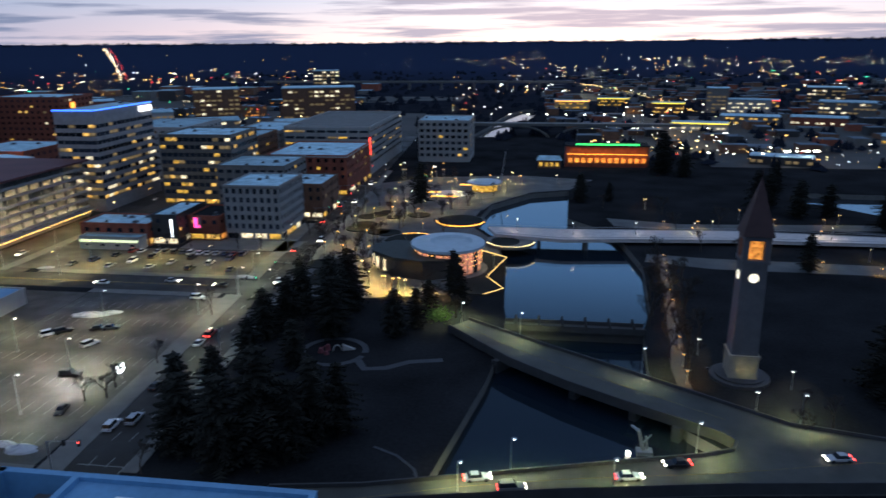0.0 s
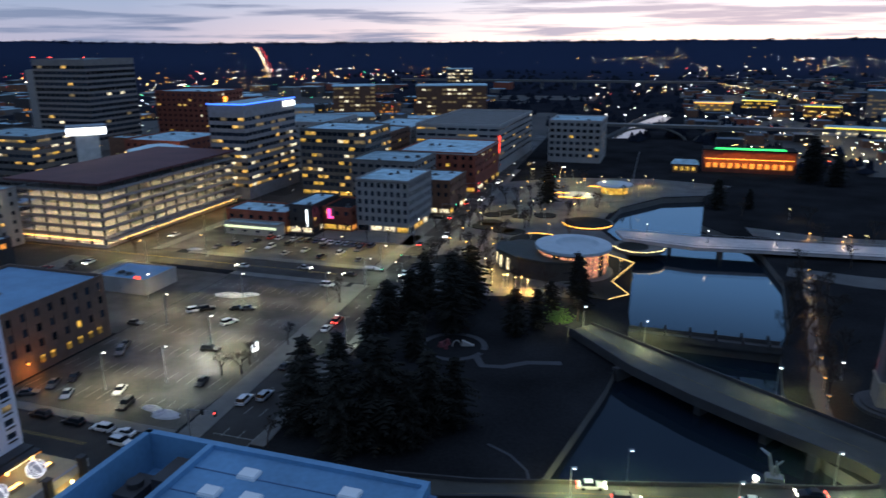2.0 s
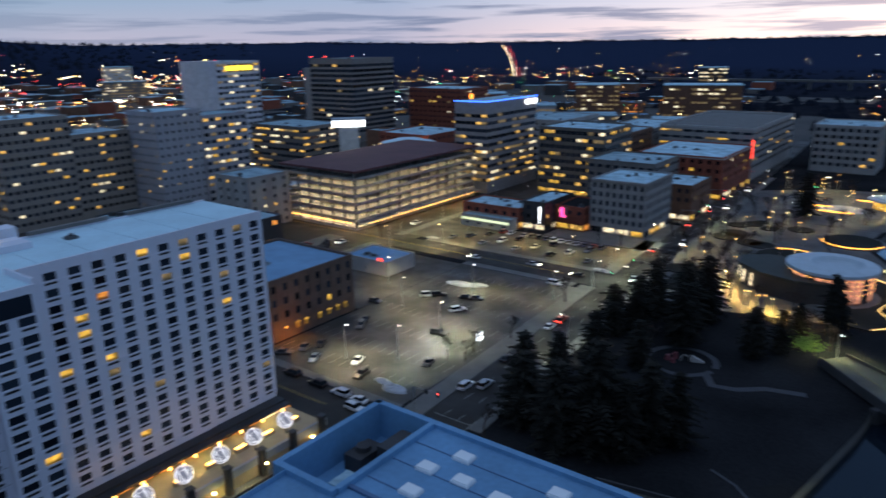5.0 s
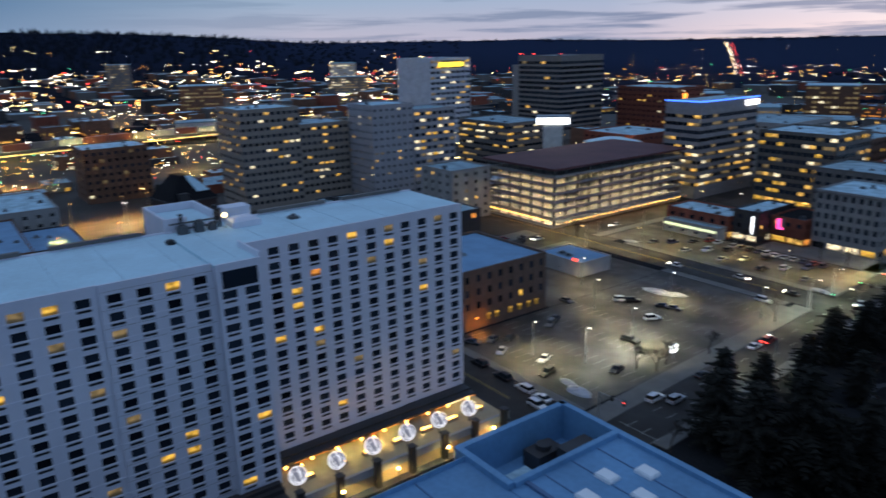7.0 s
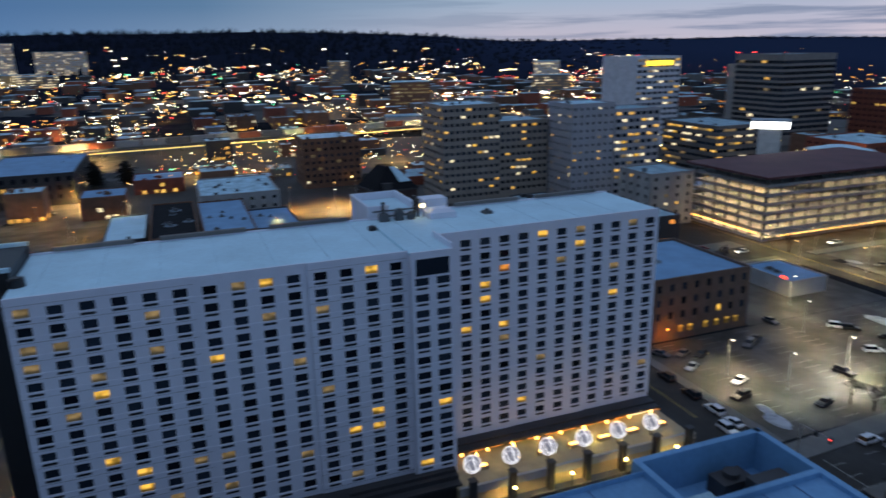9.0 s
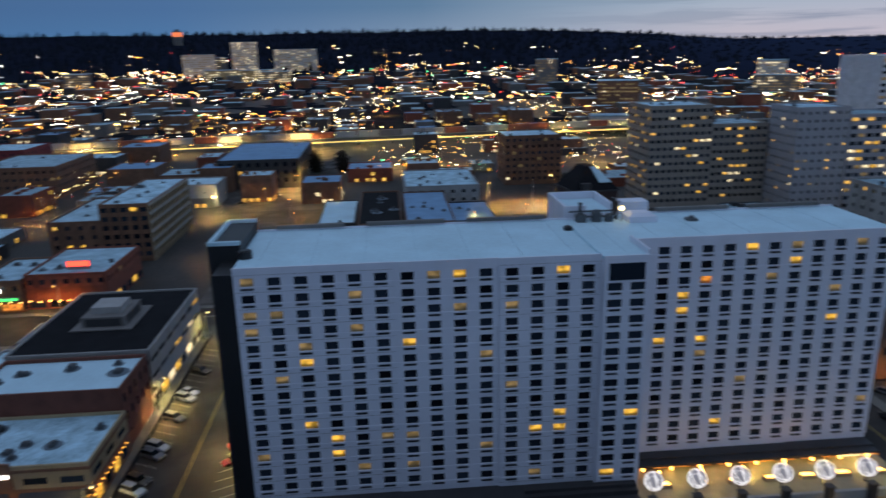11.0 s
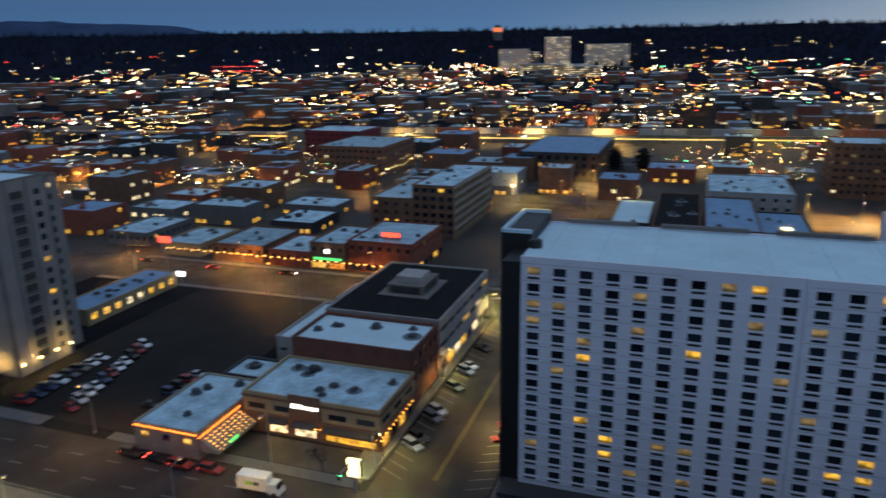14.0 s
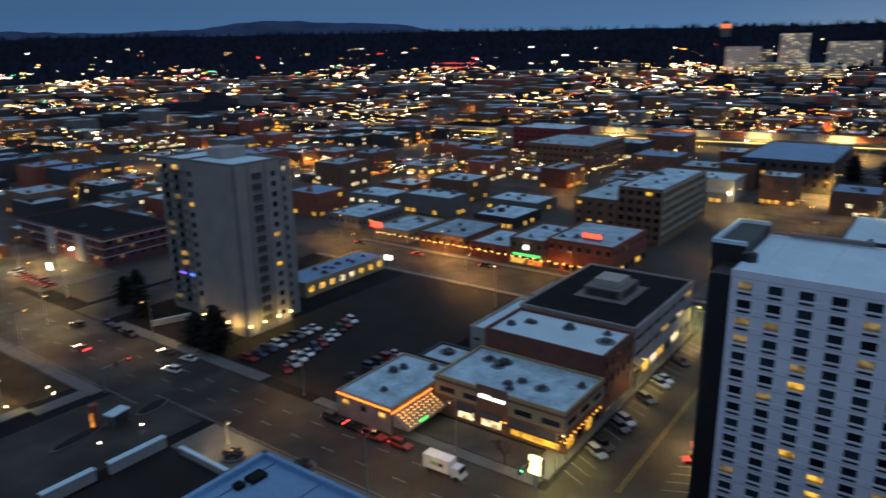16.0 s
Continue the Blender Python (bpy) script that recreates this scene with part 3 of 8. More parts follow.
    setting("road_marking_yellow", q, YPAINT, "double yellow centre lines", "road marking")


make_roads()

# ---- road deck over the water: the curved bridge and the street in front ----
SOUTH_EDGE = [(-42, 93.5), (-22, 99.5), (6, 105.3), (34.6, 110.2), (59.3, 113.4), (120, 119)]
FAR_EDGE = [(120, 127.5), (65.7, 128.6), (50.6, 132.2), (41.6, 138.4), (31.4, 145.6), (20.3, 153.3), (7.6, 162), (-6.6, 172), (-17.7, 180)]
LOOP_EDGE = [(-22.5, 174.5), (-5.8, 156), (7.2, 145.5), (18.6, 138), (29, 131.7), (35.5, 127.6), (38.4, 124.4), (37.2, 121.4), (30.7, 118.8), (16.3, 115), (-3.7, 109.3), (-28.4, 102.5), (-44, 100)]


def make_deck():
    poly = SOUTH_EDGE + FAR_EDGE + LOOP_EDGE
    deck = setting("road_deck", Geo().prism(poly, 0.6, 2.0), DECKM, "curved concrete road bridge joining the riverside street", "bridge")
    def edge(pts):
        for (x0, y0), (x1, y1) in zip(pts, pts[1:]):
            d = Vector((x1 - x0, y1 - y0)).normalized()
            nx, ny = -d.y * 0.18, d.x * 0.18
            rail, k = Geo(), 0
            rail.v += [(x0 - nx, y0 - ny, 0.5), (x1 - nx, y1 - ny, 0.5), (x1 + nx, y1 + ny, 0.5), (x0 + nx, y0 + ny, 0.5),
                       (x0 - nx, y0 - ny, 2.75), (x1 - nx, y1 - ny, 2.75), (x1 + nx, y1 + ny, 2.75), (x0 + nx, y0 + ny, 2.75)]
            rail.f += [tuple(k + i for i in q) for q in ((0, 3, 2, 1), (4, 5, 6, 7), (0, 1, 5, 4), (1, 2, 6, 5), (2, 3, 7, 6), (3, 0, 4, 7))]
            part("parapet", rail, DARKCONC, deck, "low concrete bridge parapet")
    for pts in (SOUTH_EDGE, FAR_EDGE, LOOP_EDGE):
        edge(pts)
    piers = Geo()
    for x, y, a in ((-6, 162, 52), (31.5, 135.5, 58), (24, 143, 58), (12, 151, 55)):
        c, s = math.cos(radians(a)), math.sin(radians(a))
        piers.prism([(x + c * u - s * w, y + s * u + c * w) for u, w in ((-5.5, -0.8), (5.5, -0.8), (5.5, 0.8), (-5.5, 0.8))], -5, 0.7)
    setting("bridge_pier", piers, DARKCONC, "concrete bridge piers in the water", "pier")
    # street fill under the deck where there is land
    fill = Geo().prism([(-42, 93.6), (-22, 99.6), (6, 105.4), (34.6, 110.3), (59.3, 113.5), (119, 119.1), (119, 127.3), (65.7, 128.3), (50.6, 131.8), (41, 130), (37, 121.2), (30.7, 118.4), (16.3, 114.6), (-3.7, 108.9), (-28.4, 102.1), (-43, 99.8)], -3, 0.62)
    setting("embankment", fill, CONC, "concrete embankment under the street", "embankment")
    # curved guide lines
    ln = Geo()
    mid = [((ax + bx) / 2, (ay + by) / 2) for (ax, ay), (bx, by) in zip(LOOP_EDGE[:6], FAR_EDGE[::-1][:6])]
    for (x0, y0), (x1, y1) in zip(mid, mid[1:]):
        ln.beam((x0, y0, 1.95), (x1, y1, 1.95), 0.08, n=4)
    mid = [(-30, 98.6), (-12, 104.4), (6, 108.8), (34, 114), (60, 120.5), (118, 123)]
    for (x0, y0), (x1, y1) in zip(mid, mid[1:]):
        ln.beam((x0, y0, 1.95), (x1, y1, 1.95), 0.08, n=4)
    setting("deck_marking", ln, YPAINT, "painted centre line on the deck", "road marking")
    # low dam bridge between the ponds
    dam = thing("dam_bridge", "low concrete footbridge with round-topped posts across the pond", "bridge", (10, 180.5, 0))
    part("deck", Geo().box(-18, 19, -2.2, 2.2, 0.2, 1.0), DARKCONC, dam)
    part("parapet", Geo().box(-18, 19, 1.9, 2.2, 1.0, 2.0).box(-18, 19, -2.2, -1.9, 1.0, 2.0), DARKCONC, dam)
    part("gate_wall", Geo().box(-18, 19, -1.2, 1.2, -5, 0.2), DARKCONC, dam)
    post = Geo().box(-0.35, 0.35, -0.35, 0.35, 1.0, 2.7).ball(0, 0, 2.95, 0.35).mesh("post", DARKCONC)
    for i in range(6):
        for s in (-2.05, 2.05):
            o = part("post", post, None, dam)
            o.location = (-15 + i * 6.2, s, 0)


make_deck()


def make_footbridge():
    b = thing("promenade_bridge", "broad pale concrete promenade bridge over the pond", "bridge")
    s = [(-16, 269), (10, 263.5), (32, 266.5), (74, 270), (127, 270), (175, 272)]
    n = [(175, 283), (131, 280), (79, 284), (34, 281.5), (10, 280), (-20, 281)]
    part("deck", Geo().prism(s + n, 1.2, 2.3), mat("pale_paving", (0.46, 0.42, 0.41), 0.8, var=0.2), b)
    g = Geo()
    for line in (s, n):
        for (x0, y0), (x1, y1) in zip(line, line[1:]):
            g.beam((x0, y0, 3.2), (x1, y1, 3.2), 0.08)
            g.beam((x0, y0, 2.4), (x1, y1, 2.4), 0.12)
    part("railing", g, STEEL, b, kind="stuff")
    part("pier", Geo().box(0, 1.5, 268, 279, -5, 1.2), CONC, b)
    part("pier", Geo().box(18, 19.5, 267, 279, -5, 1.2), CONC, b)


make_footbridge()

# ---- the concert hall roof below the camera ----
HALL_TOP = 32.0


def make_hall():
    ob = thing("concert_hall", "concert hall with a blue-grey metal roof and pale skylights", "building")
    T = HALL_TOP
    part("wall", Geo().box(-54.5, 45, 26, 42, 0, T - 1.0).box(-44.6, 45, -57.4, 26, 0, T - 1.0).box(-54.5, -20, 41, 58, 0, T - 5.2).box(-46.2, -20, 42, 58.2, T - 5.2, T - 0.9).box(-20, 20, 42, 55, 0, T - 1.6), BLUEWALL, ob)
    part("roof", Geo().box(-46.3, -21, 42, 58.3, T - 0.9, T - 0.5).box(-53.5, 45, 26, 42.2, T - 1.0, T - 0.6).box(-45.0, 45, -57.6, 26, T - 1.0, T - 0.6).box(-21, 20, 42.4, 55, T - 1.6, T - 1.2), HALLROOF, ob)
    g = Geo()
    # outer parapets, the ring round the sunken plant court, roof seams
    g.box(-55.7, -54.9, 42, 59, T - 4.8, T).box(-55.7, -21.0, 58.3, 59.1, T - 4.8, T).box(-55.4, -46.5, 41.8, 42.6, T - 4, T + 0.1)
    g.box(-46.9, -46.2, 42.6, 58.3, T - 5, T + 0.12).box(-21.6, -20.9, 42, 58.3, T - 1.6, T + 0.05)
    g.box(-53.5, -53.4, 26, 41.8, T - 2, T).box(-53.5, -45.3, 25.9, 26.3, T - 2, T).box(-45.3, -44.8, -58.2, 26, T - 2, T).box(-45.3, 45, -58.2, -57.6, T - 2, T).box(-20.9, 20, 55, 55.6, T - 2.6, T - 0.8)
    part("parapet", g, HALLROOF, ob)
    seams = Geo()
    for y in range(-56, 42, 7):
        seams.box(-44.7 if y < 27 else -53.3, 44, y, y + 0.12, T - 0.62, T - 0.5)
    for y in (46.5, 50.6, 54.6):
        seams.box(-46.1, -21.7, y, y + 0.12, T - 0.5, T - 0.42)
    seams.box(-46.3, -20, 43.8, 44.3, T - 0.6, T - 0.2)
    part("roof_seam", seams, BLUEWALL, ob)
    part("court_floor", Geo().box(-54.9, -46.9, 42.6, 58.3, T - 5.2, T - 4.6), HALLROOF, ob)
    part("plant_unit", Geo().box(-53.6, -51.0, 50.5, 54.6, T - 4.6, T - 2.6).box(-50.2, -47.4, 52.5, 57, T - 4.6, T - 1.4).tube(-52.3, 52.5, T - 2.6, T - 2.0, 0.9), DARK, ob)
    part("plant_screen", Geo().box(-50.5, -47.0, 45.0, 48.0, T - 4.6, T - 2.2), SNOWROOF, ob)
    lid = mat("pale_skylight", (0.76, 0.80, 0.82), 0.35, var=0.08)
    sky = Geo().box(-1.05, 1.05, -0.8, 0.8, 0, 0.35).box(-0.95, 0.95, -0.7, 0.7, 0.35, 0.5).mesh("skylight", lid)
    for x, y in ((-39.6, 55.0), (-41.7, 51.2), (-37.2, 51.4), (-28.1, 55.1), (-32.5, 51.0), (-40.5, 47), (-36, 47), (-46.5, 36), (-42, 36)):
        o = part("skylight", sky, None, ob, "pale skylight")
        o.location = (x, y, T - 0.5 if y > 42 else T - 0.6)
    part("hatch", Geo().box(-42.6, -40.6, -56, -54.6, T - 0.6, T - 0.1), TARROOF, ob)
    part("hatch", Geo().box(-40, -39, -56, -55, T - 0.6, T - 0.1), TARROOF, ob)
    vent = Geo().tube(0, 0, 0, 0.7, 0.12, n=6).tube(0, 0, 0.7, 0.85, 0.22, n=6).mesh("vent", STEEL)
    rng = random.Random(5)
    for _ in range(9):
        o = part("vent", vent, None, ob)
        o.location = (rng.uniform(-43, -24), rng.uniform(-54, 40), T - 0.6)


make_hall()

# ---- hotel ----


def make_hotel():
    rng = random.Random(11)
    H, z0, fh = 44.4, 6.18, 2.664
    ob = thing("hotel", "white slab hotel with a grid of dark windows", "hotel", (-112, 30, 0))
    slots = Geo()
    made = [0]
    wing_bits = [  # front plane x, y from, y to, columns, back x
        (10.7, -53.3, -29.65, 6, -12.5), (10.9, -29.65, -13.8, 4, -12.5), (11.2, -13.8, 1.9, 4, -12.5), (12.6, 1.9, 9.0, 2, -12.0),
        (3.6, 9.0, 12.9, 0, -15.0), (3.6, 12.9, 24.0, 3, -15.0), (3.5, 24.0, 39.5, 4, -15.0), (3.3, 39.5, 54.8, 4, -15.0)]
    extra = Geo()
    for n_bit, (fx, y0, y1, cols, bx) in enumerate(wing_bits):
        wall = Geo().box(bx, fx - 0.35, y0 + 0.02, y1 - 0.02, 0, H - 0.3)
        top = z0 + 14 * fh
        wall.box(fx - 0.35, fx, y0, y1, top, H + 0.25)
        wall.box(bx, bx + 0.3, y0, y1, H - 0.3, H + 0.35)
        if cols:
            cw = (y1 - y0) / cols
            ww = 1.95 if cols != 2 else 2.3
            rows = 13 if n_bit == 3 else 14
            if n_bit == 3:
                wall.box(fx - 0.35, fx, y0, y1, z0 + 13 * fh, top)
            facade(Split("wall_panel", HOTEL, ob), ob, "E", fx, 0, z0, fh, rows, cw, ww, 1.3, 0.95, 0, rng, depth=0.35, span=(y0, y1), proud=False, panes=False)
            for k in range(rows):
                for i in range(cols):
                    y, z = y0 + (i + 0.5) * cw, z0 + k * fh + 0.95
                    lucky = rng.random()
                    lit_p = 0.2 if k == 13 else 0.06
                    m = W_GOLD if lucky < lit_p * 0.7 else W_ORANGE if lucky < lit_p * 0.85 else W_DIM if lucky < lit_p + 0.06 else GLASS
                    if made[0] < 300 or m is not GLASS:
                        o = new("window", pane_mesh(ww, 1.3, "x", m))
                        o.parent = ob
                        o.location = (fx - 0.27, y, z)
                        made[0] += 1
                    else:
                        extra.box(fx - 0.3, fx - 0.24, y - ww / 2, y + ww / 2, z, z + 1.3)
                    slots.box(fx - 0.02, fx + 0.04, y - 0.95, y + 0.95, z - 0.62, z - 0.26)
        else:
            wall.box(fx - 0.35, fx, y0, y1, z0, top)
        if n_bit == 3:
            part("top_window", Geo().box(fx + 0.0, fx + 0.08, y0 + 0.8, y1 - 0.8, H - 3.6, H - 0.9), GLASS, ob, "long dark top-floor window")
        wall.box(bx, fx - 0.2, y0, y1, 0, z0 + 0.02)
        part("wall", wall, HOTEL, ob)
        part("roof", Geo().box(bx + 0.3, fx - 0.35, y0, y1, H - 0.3, H + 0.05), MEMB, ob, "white membrane roof")
    part("air_grille", slots, BLACK, ob, "thin black air grilles under the windows", kind="stuff")
    part("window_rest", extra, GLASS, ob, "dark hotel windows", kind="stuff")
    seam = Geo()
    for y in range(-50, 54, 8):
        seam.box(-12 if y < 8 else -14.5, 9.8 if y < 8 else 3.0, y, y + 0.08, H + 0.04, H + 0.08)
    part("roof_seam", seam, SNOWROOF, ob)
    joints = Geo()
    for k in range(15):
        joints.box(11.21, 11.23, -13.7, 1.8, z0 + k * fh + 0.05, z0 + k * fh + 0.09)
        joints.box(10.71, 10.73, -53.2, -29.8, z0 + k * fh + 0.05, z0 + k * fh + 0.09)
    part("panel_joint", joints, GREY, ob, kind="stuff")
    part("stair_tower", Geo().box(-13.5, 2.5, -58.5, -53.5, 0, H + 1.6).box(2.5, 9.8, -56.5, -53.5, 0, H - 1.0), BLACK, ob, "black stair tower")
    part("stair_cap", Geo().box(-13.5, 2.5, -58.5, -57.9, H + 1.6, H + 2.2).box(-13.5, -12.9, -57.9, -53.5, H + 1.6, H + 2.2).box(1.9, 2.5, -57.9, -53.5, H + 1.6, H + 2.2), MEMB, ob)
    part("exhaust_fan", Geo().tube(4.5, -52.4, H, H + 1.2, 1.1, n=14).tube(4.5, -52.4, H + 1.2, H + 1.35, 0.8, n=14), BLACK, ob, "black round exhaust fan")
    part("penthouse", Geo().box(-26, -25.6, 2.0, 11.5, 0, H + 2.4).box(-25.6, -13.0, 2.0, 2.4, 0, H + 2.4).box(-25.6, -13.0, 11.1, 11.5, 0, H + 2.4).box(-13.0, -12.6, 2.0, 6.0, 0, H + 2.4).box(-25.6, -13, 2.4, 11.1, 0, H + 0.9), HOTEL, ob, "white walled rooftop plant yard")
    part("yard_roof", Geo().box(-25.5, -13.1, 2.5, 11.0, H + 0.9, H + 1.0), MEMB, ob, "frosted plant yard roof")
    part("lift_house", Geo().box(-17, -13.4, 13.2, 18.0, H - 1, H + 2.6), HOTEL, ob, "white lift house")
    part("white_vault", Geo().box(-11.6, -7.6, 12.4, 17.6, H, H + 1.1).prism([(-11.6, 12.4), (-7.6, 12.4), (-7.6, 17.6), (-11.6, 17.6)], H + 1.1, H + 1.7, [(-10.8, 13.2), (-8.4, 13.2), (-8.4, 16.6), (-10.8, 16.6)]), HOTEL, ob, "white round-topped roof housing")
    for x, y, t in ((-11.4, 4.6, 3.0), (-11.2, 10.6, 3.8), (-10.9, 11.2, 3.2)):
        part("flue", Geo().tube(x, y, H, H + t, 0.28, n=8).tube(x, y, H + t, H + t + 0.25, 0.42, n=8), BLACK, ob, "dark steel flue")
    part("pipe_rack", Geo().beam((-11.5, 2.6, H + 1.6), (-11.5, 10.4, H + 1.6), 0.18).beam((-10.2, 3.4, H + 0.9), (-10.2, 9.6, H + 0.9), 0.2).beam((-11.5, 5, H), (-11.5, 5, H + 1.6), 0.12).beam((-11.5, 8, H), (-11.5, 8, H + 1.6), 0.12), UNIT, ob, "dark roof pipework")
    part("roof_kerb", Geo().box(-8.0, 10.9, 1.5, 1.9, H + 0.05, H + 0.4), MEMB, ob, "raised roof joint")
    part("step_parapet", Geo().box(3.7, 12.3, 8.7, 9.0, H + 0.05, H + 1.0), HOTEL, ob, "parapet at the step in the front")
    part("vent_block", Geo().box(-5.4, -4.0, 0.0, 1.3, H, H + 0.6).box(-5.2, -4.2, 0.2, 1.1, H + 0.6, H + 0.8), BLACK, ob, "low black roof vent")
    for x, y, w, t in ((-10.2, 4.4, 1.7, 1.3), (-10.0, 7.2, 1.5, 1.7), (-9.8, 9.4, 1.3, 1.0), (-8, 24, 1.8, 0.4)):
        part("roof_unit", Geo().box(x - w / 2, x + w / 2, y - w / 2, y + w / 2, H, H + t).box(x - w / 2.4, x + w / 2.4, y - w / 2.4, y + w / 2.4, H + t, H + t + 0.15).tube(x, y, H + t, H + t + 0.5, 0.45, n=8), UNIT, ob)
    part("roof_lamp", Geo().ball(-9.4, 11.6, H + 2.4, 0.42), L_YEL, ob, "bright rooftop floodlight")
    part("roof_lamp_pole", Geo().tube(-9.4, 11.6, H, H + 2.1, 0.08), STEEL, ob)
    for y0, y1 in ((-50, -38), (-34, -20), (-16, -2), (20, 34), (38, 52)):
        bx = -12.5 if y0 < 5 else -15.0
        part("back_coping", Geo().box(bx - 0.4, bx + 0.5, y0, y1, H + 0.35, H + 1.0), GREY, ob)
    # dark podium with canopies
    part("podium", Geo().box(9.0, 14.5, -56, 8.5, 0, 5.4).box(2.5, 5.6, 9.4, 54.8, 0, 5.2), DARK, ob, "dark ground-floor podium")
    part("canopy", Geo().box(14.5, 16.0, -56, 8.5, 4.2, 4.6).box(5.6, 7.2, 9.4, 54.8, 4.4, 4.8).box(12.6, 13.6, -10, 8.4, 5.4, 6.0), DARK, ob, "dark entrance canopy")
    for i in range(12):
        y = 10.5 + i * 3.9
        part("lobby_window", Geo().box(5.62, 5.7, y, y + 2.6, 0.6, 3.3), W_ORANGE, ob, "warm lit lobby window")
    part("lobby_corner", Geo().box(5.62, 5.8, 48.5, 54.6, 0.4, 4.0), W_PALE, ob, "bright lit corner lobby")
    for i in range(9):
        part("canopy_lamp", Geo().ball(7.1, 12.0 + i * 5.1, 4.0, 0.32), L_WARM, ob)
    return ob


make_hotel()


def make_forecourt():
    """Covered drive with globe lights along the hotel front."""
    ob = thing("hotel_forecourt", "tan raised terrace with dark posts along the hotel front", "terrace", (-97.5, 64, 0))
    tan = mat("tan_terrace_paving", (0.36, 0.29, 0.18), 0.8, var=0.2, scale=0.5)
    part("terrace", Geo().box(-8.8, 1.6, -26, 21.5, 0, 3.2), tan, ob)
    part("fascia", Geo().box(1.6, 2.2, -26, 21.8, 2.5, 4.0), PALE, ob)
    part("lower_wall", Geo().box(1.62, 1.9, -26, 21.5, 0.15, 2.5), TAN, ob)
    post = Geo().box(-0.55, 0.55, -0.55, 0.55, 0, 5.4).box(-0.7, 0.7, -0.7, 0.7, 5.4, 5.6).mesh("post", DARK)
    for i in range(7):
        o = part("post", post, None, ob)
        o.location = (2.6, -24 + i * 7.35, 0)
    planter = Geo().box(-0.5, 0.5, -1.3, 1.3, 3.2, 3.9).mesh("planter", TAN)
    fire = Geo().box(-0.3, 0.3, -1.0, 1.0, 3.9, 4.05).mesh("planter_light", L_WARM)
    for i in range(7):
        o = part("planter", planter, None, ob)
        o.location = (-3.2, -20 + i * 6.3, 0)
        q = part("planter_light", fire, None, o)
    globe = Geo()
    gq = random.Random(2)
    for j in range(15):  # tilted hoops of light strings
        tilt = Matrix.Rotation(gq.uniform(0, math.pi), 3, "Z") @ Matrix.Rotation(gq.uniform(0.1, 1.5), 3, "X")
        off = gq.uniform(-1.0, 1.0)
        r = math.sqrt(1.55 ** 2 - off ** 2)
        for i in range(20):
            w, w2 = 2 * math.pi * i / 20, 2 * math.pi * (i + 1) / 20
            globe.beam(tilt @ Vector((r * math.cos(w), r * math.sin(w), off)), tilt @ Vector((r * math.cos(w2), r * math.sin(w2), off)), 0.05, n=3)
    wire = globe.mesh("string_globe", glow("globe_string_glow", (0.95, 0.95, 1.0), 0.85))
    core = Geo().ball(0, 0, 0, 1.4, 12, 8).mesh("globe_core", glow("frosted_globe", (0.80, 0.82, 1.0), 0.16, base=0.2))
    stem = Geo().tube(0, 0, -3.0, -1.4, 0.12).mesh("stem", BLACK)
    first = None
    for i in range(6):
        y = 41.4 + i * 7.34
        if first is None:
            first = thing("globe_light", "round white string-light globe on a short black stem", "light", (-98.5, y, 6.1), group="globe lights along the hotel terrace")
            part("string_globe", wire, None, first)
            part("globe_core", core, None, first)
            part("stem", stem, None, first)
        else:
            copy_thing(first, pose(-98.5, y, 6.1))


make_forecourt()


def far_mountain():
    """Mountain behind the southern ridge, distance haze put into its blue colour."""
    g = Geo()
    prof = [(122, 0.9), (126, 1.4), (129, 1.95), (131.5, 2.1), (134, 2.12), (137, 2.28), (139, 2.32), (141.5, 2.1), (144, 1.75), (147, 1.62), (150, 1.45), (153, 1.5), (156, 1.6), (160, 1.4), (166, 0.9)]
    n = 120
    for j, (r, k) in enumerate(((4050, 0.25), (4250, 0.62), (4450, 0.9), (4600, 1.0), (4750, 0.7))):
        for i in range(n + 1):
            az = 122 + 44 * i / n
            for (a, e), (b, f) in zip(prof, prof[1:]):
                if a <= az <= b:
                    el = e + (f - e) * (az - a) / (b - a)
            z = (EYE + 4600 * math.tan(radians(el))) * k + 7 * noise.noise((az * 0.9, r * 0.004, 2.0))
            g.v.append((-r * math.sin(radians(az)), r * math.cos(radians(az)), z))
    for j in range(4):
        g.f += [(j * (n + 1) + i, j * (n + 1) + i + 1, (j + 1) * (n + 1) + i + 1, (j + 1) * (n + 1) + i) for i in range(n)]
    setting("backdrop_mountain", g, mat("far_hazed_mountain", (0.045, 0.075, 0.14), 1.0, var=0.35, scale=0.004, fine=0.05, bump=0.0, spec=0.0), "long mountain on the southern horizon, coloured blue for haze", "mountain")


far_mountain()

# ---- downtown blocks ----
B = building
SHOP = (W_WARM, W_GOLD, W_PALE, GLASS)
B("loft_building", "pale stone loft building with regular sash windows", -122.5, -99.5, 259, 287, 21.3, mat("dull_pale_stone", (0.25, 0.24, 0.235), 0.85, var=0.2, scale=0.3), fh=3.5, cw=2.9, ww=1.5, wh=2.0, sill=0.8, base=3.6, lit=0.05, sides="ES", units=3, band=GREY, shop=SHOP)
B("office_tower", "dark banded office tower with blue neon at the roof edge", -219, -199, 299, 348, 46, mat("pale_band_concrete", (0.31, 0.275, 0.265), 0.8, rand=0.05), fh=3.6, cw=3.4, ww=3.3, wh=1.75, sill=1.2, base=3, lit=0.30, sides="ES", units=1, pier=-0.05, crown=5.2,
  lits=(W_DIM, W_DIM, W_WARM, W_PALE, W_DIM), parapet=0.3, row_lit=[0.95, 0.9, 0.9, 0.6, 0.8, 0.45, 0.5, 0.3, 0.4, 0.3, 0.6, 0.2])
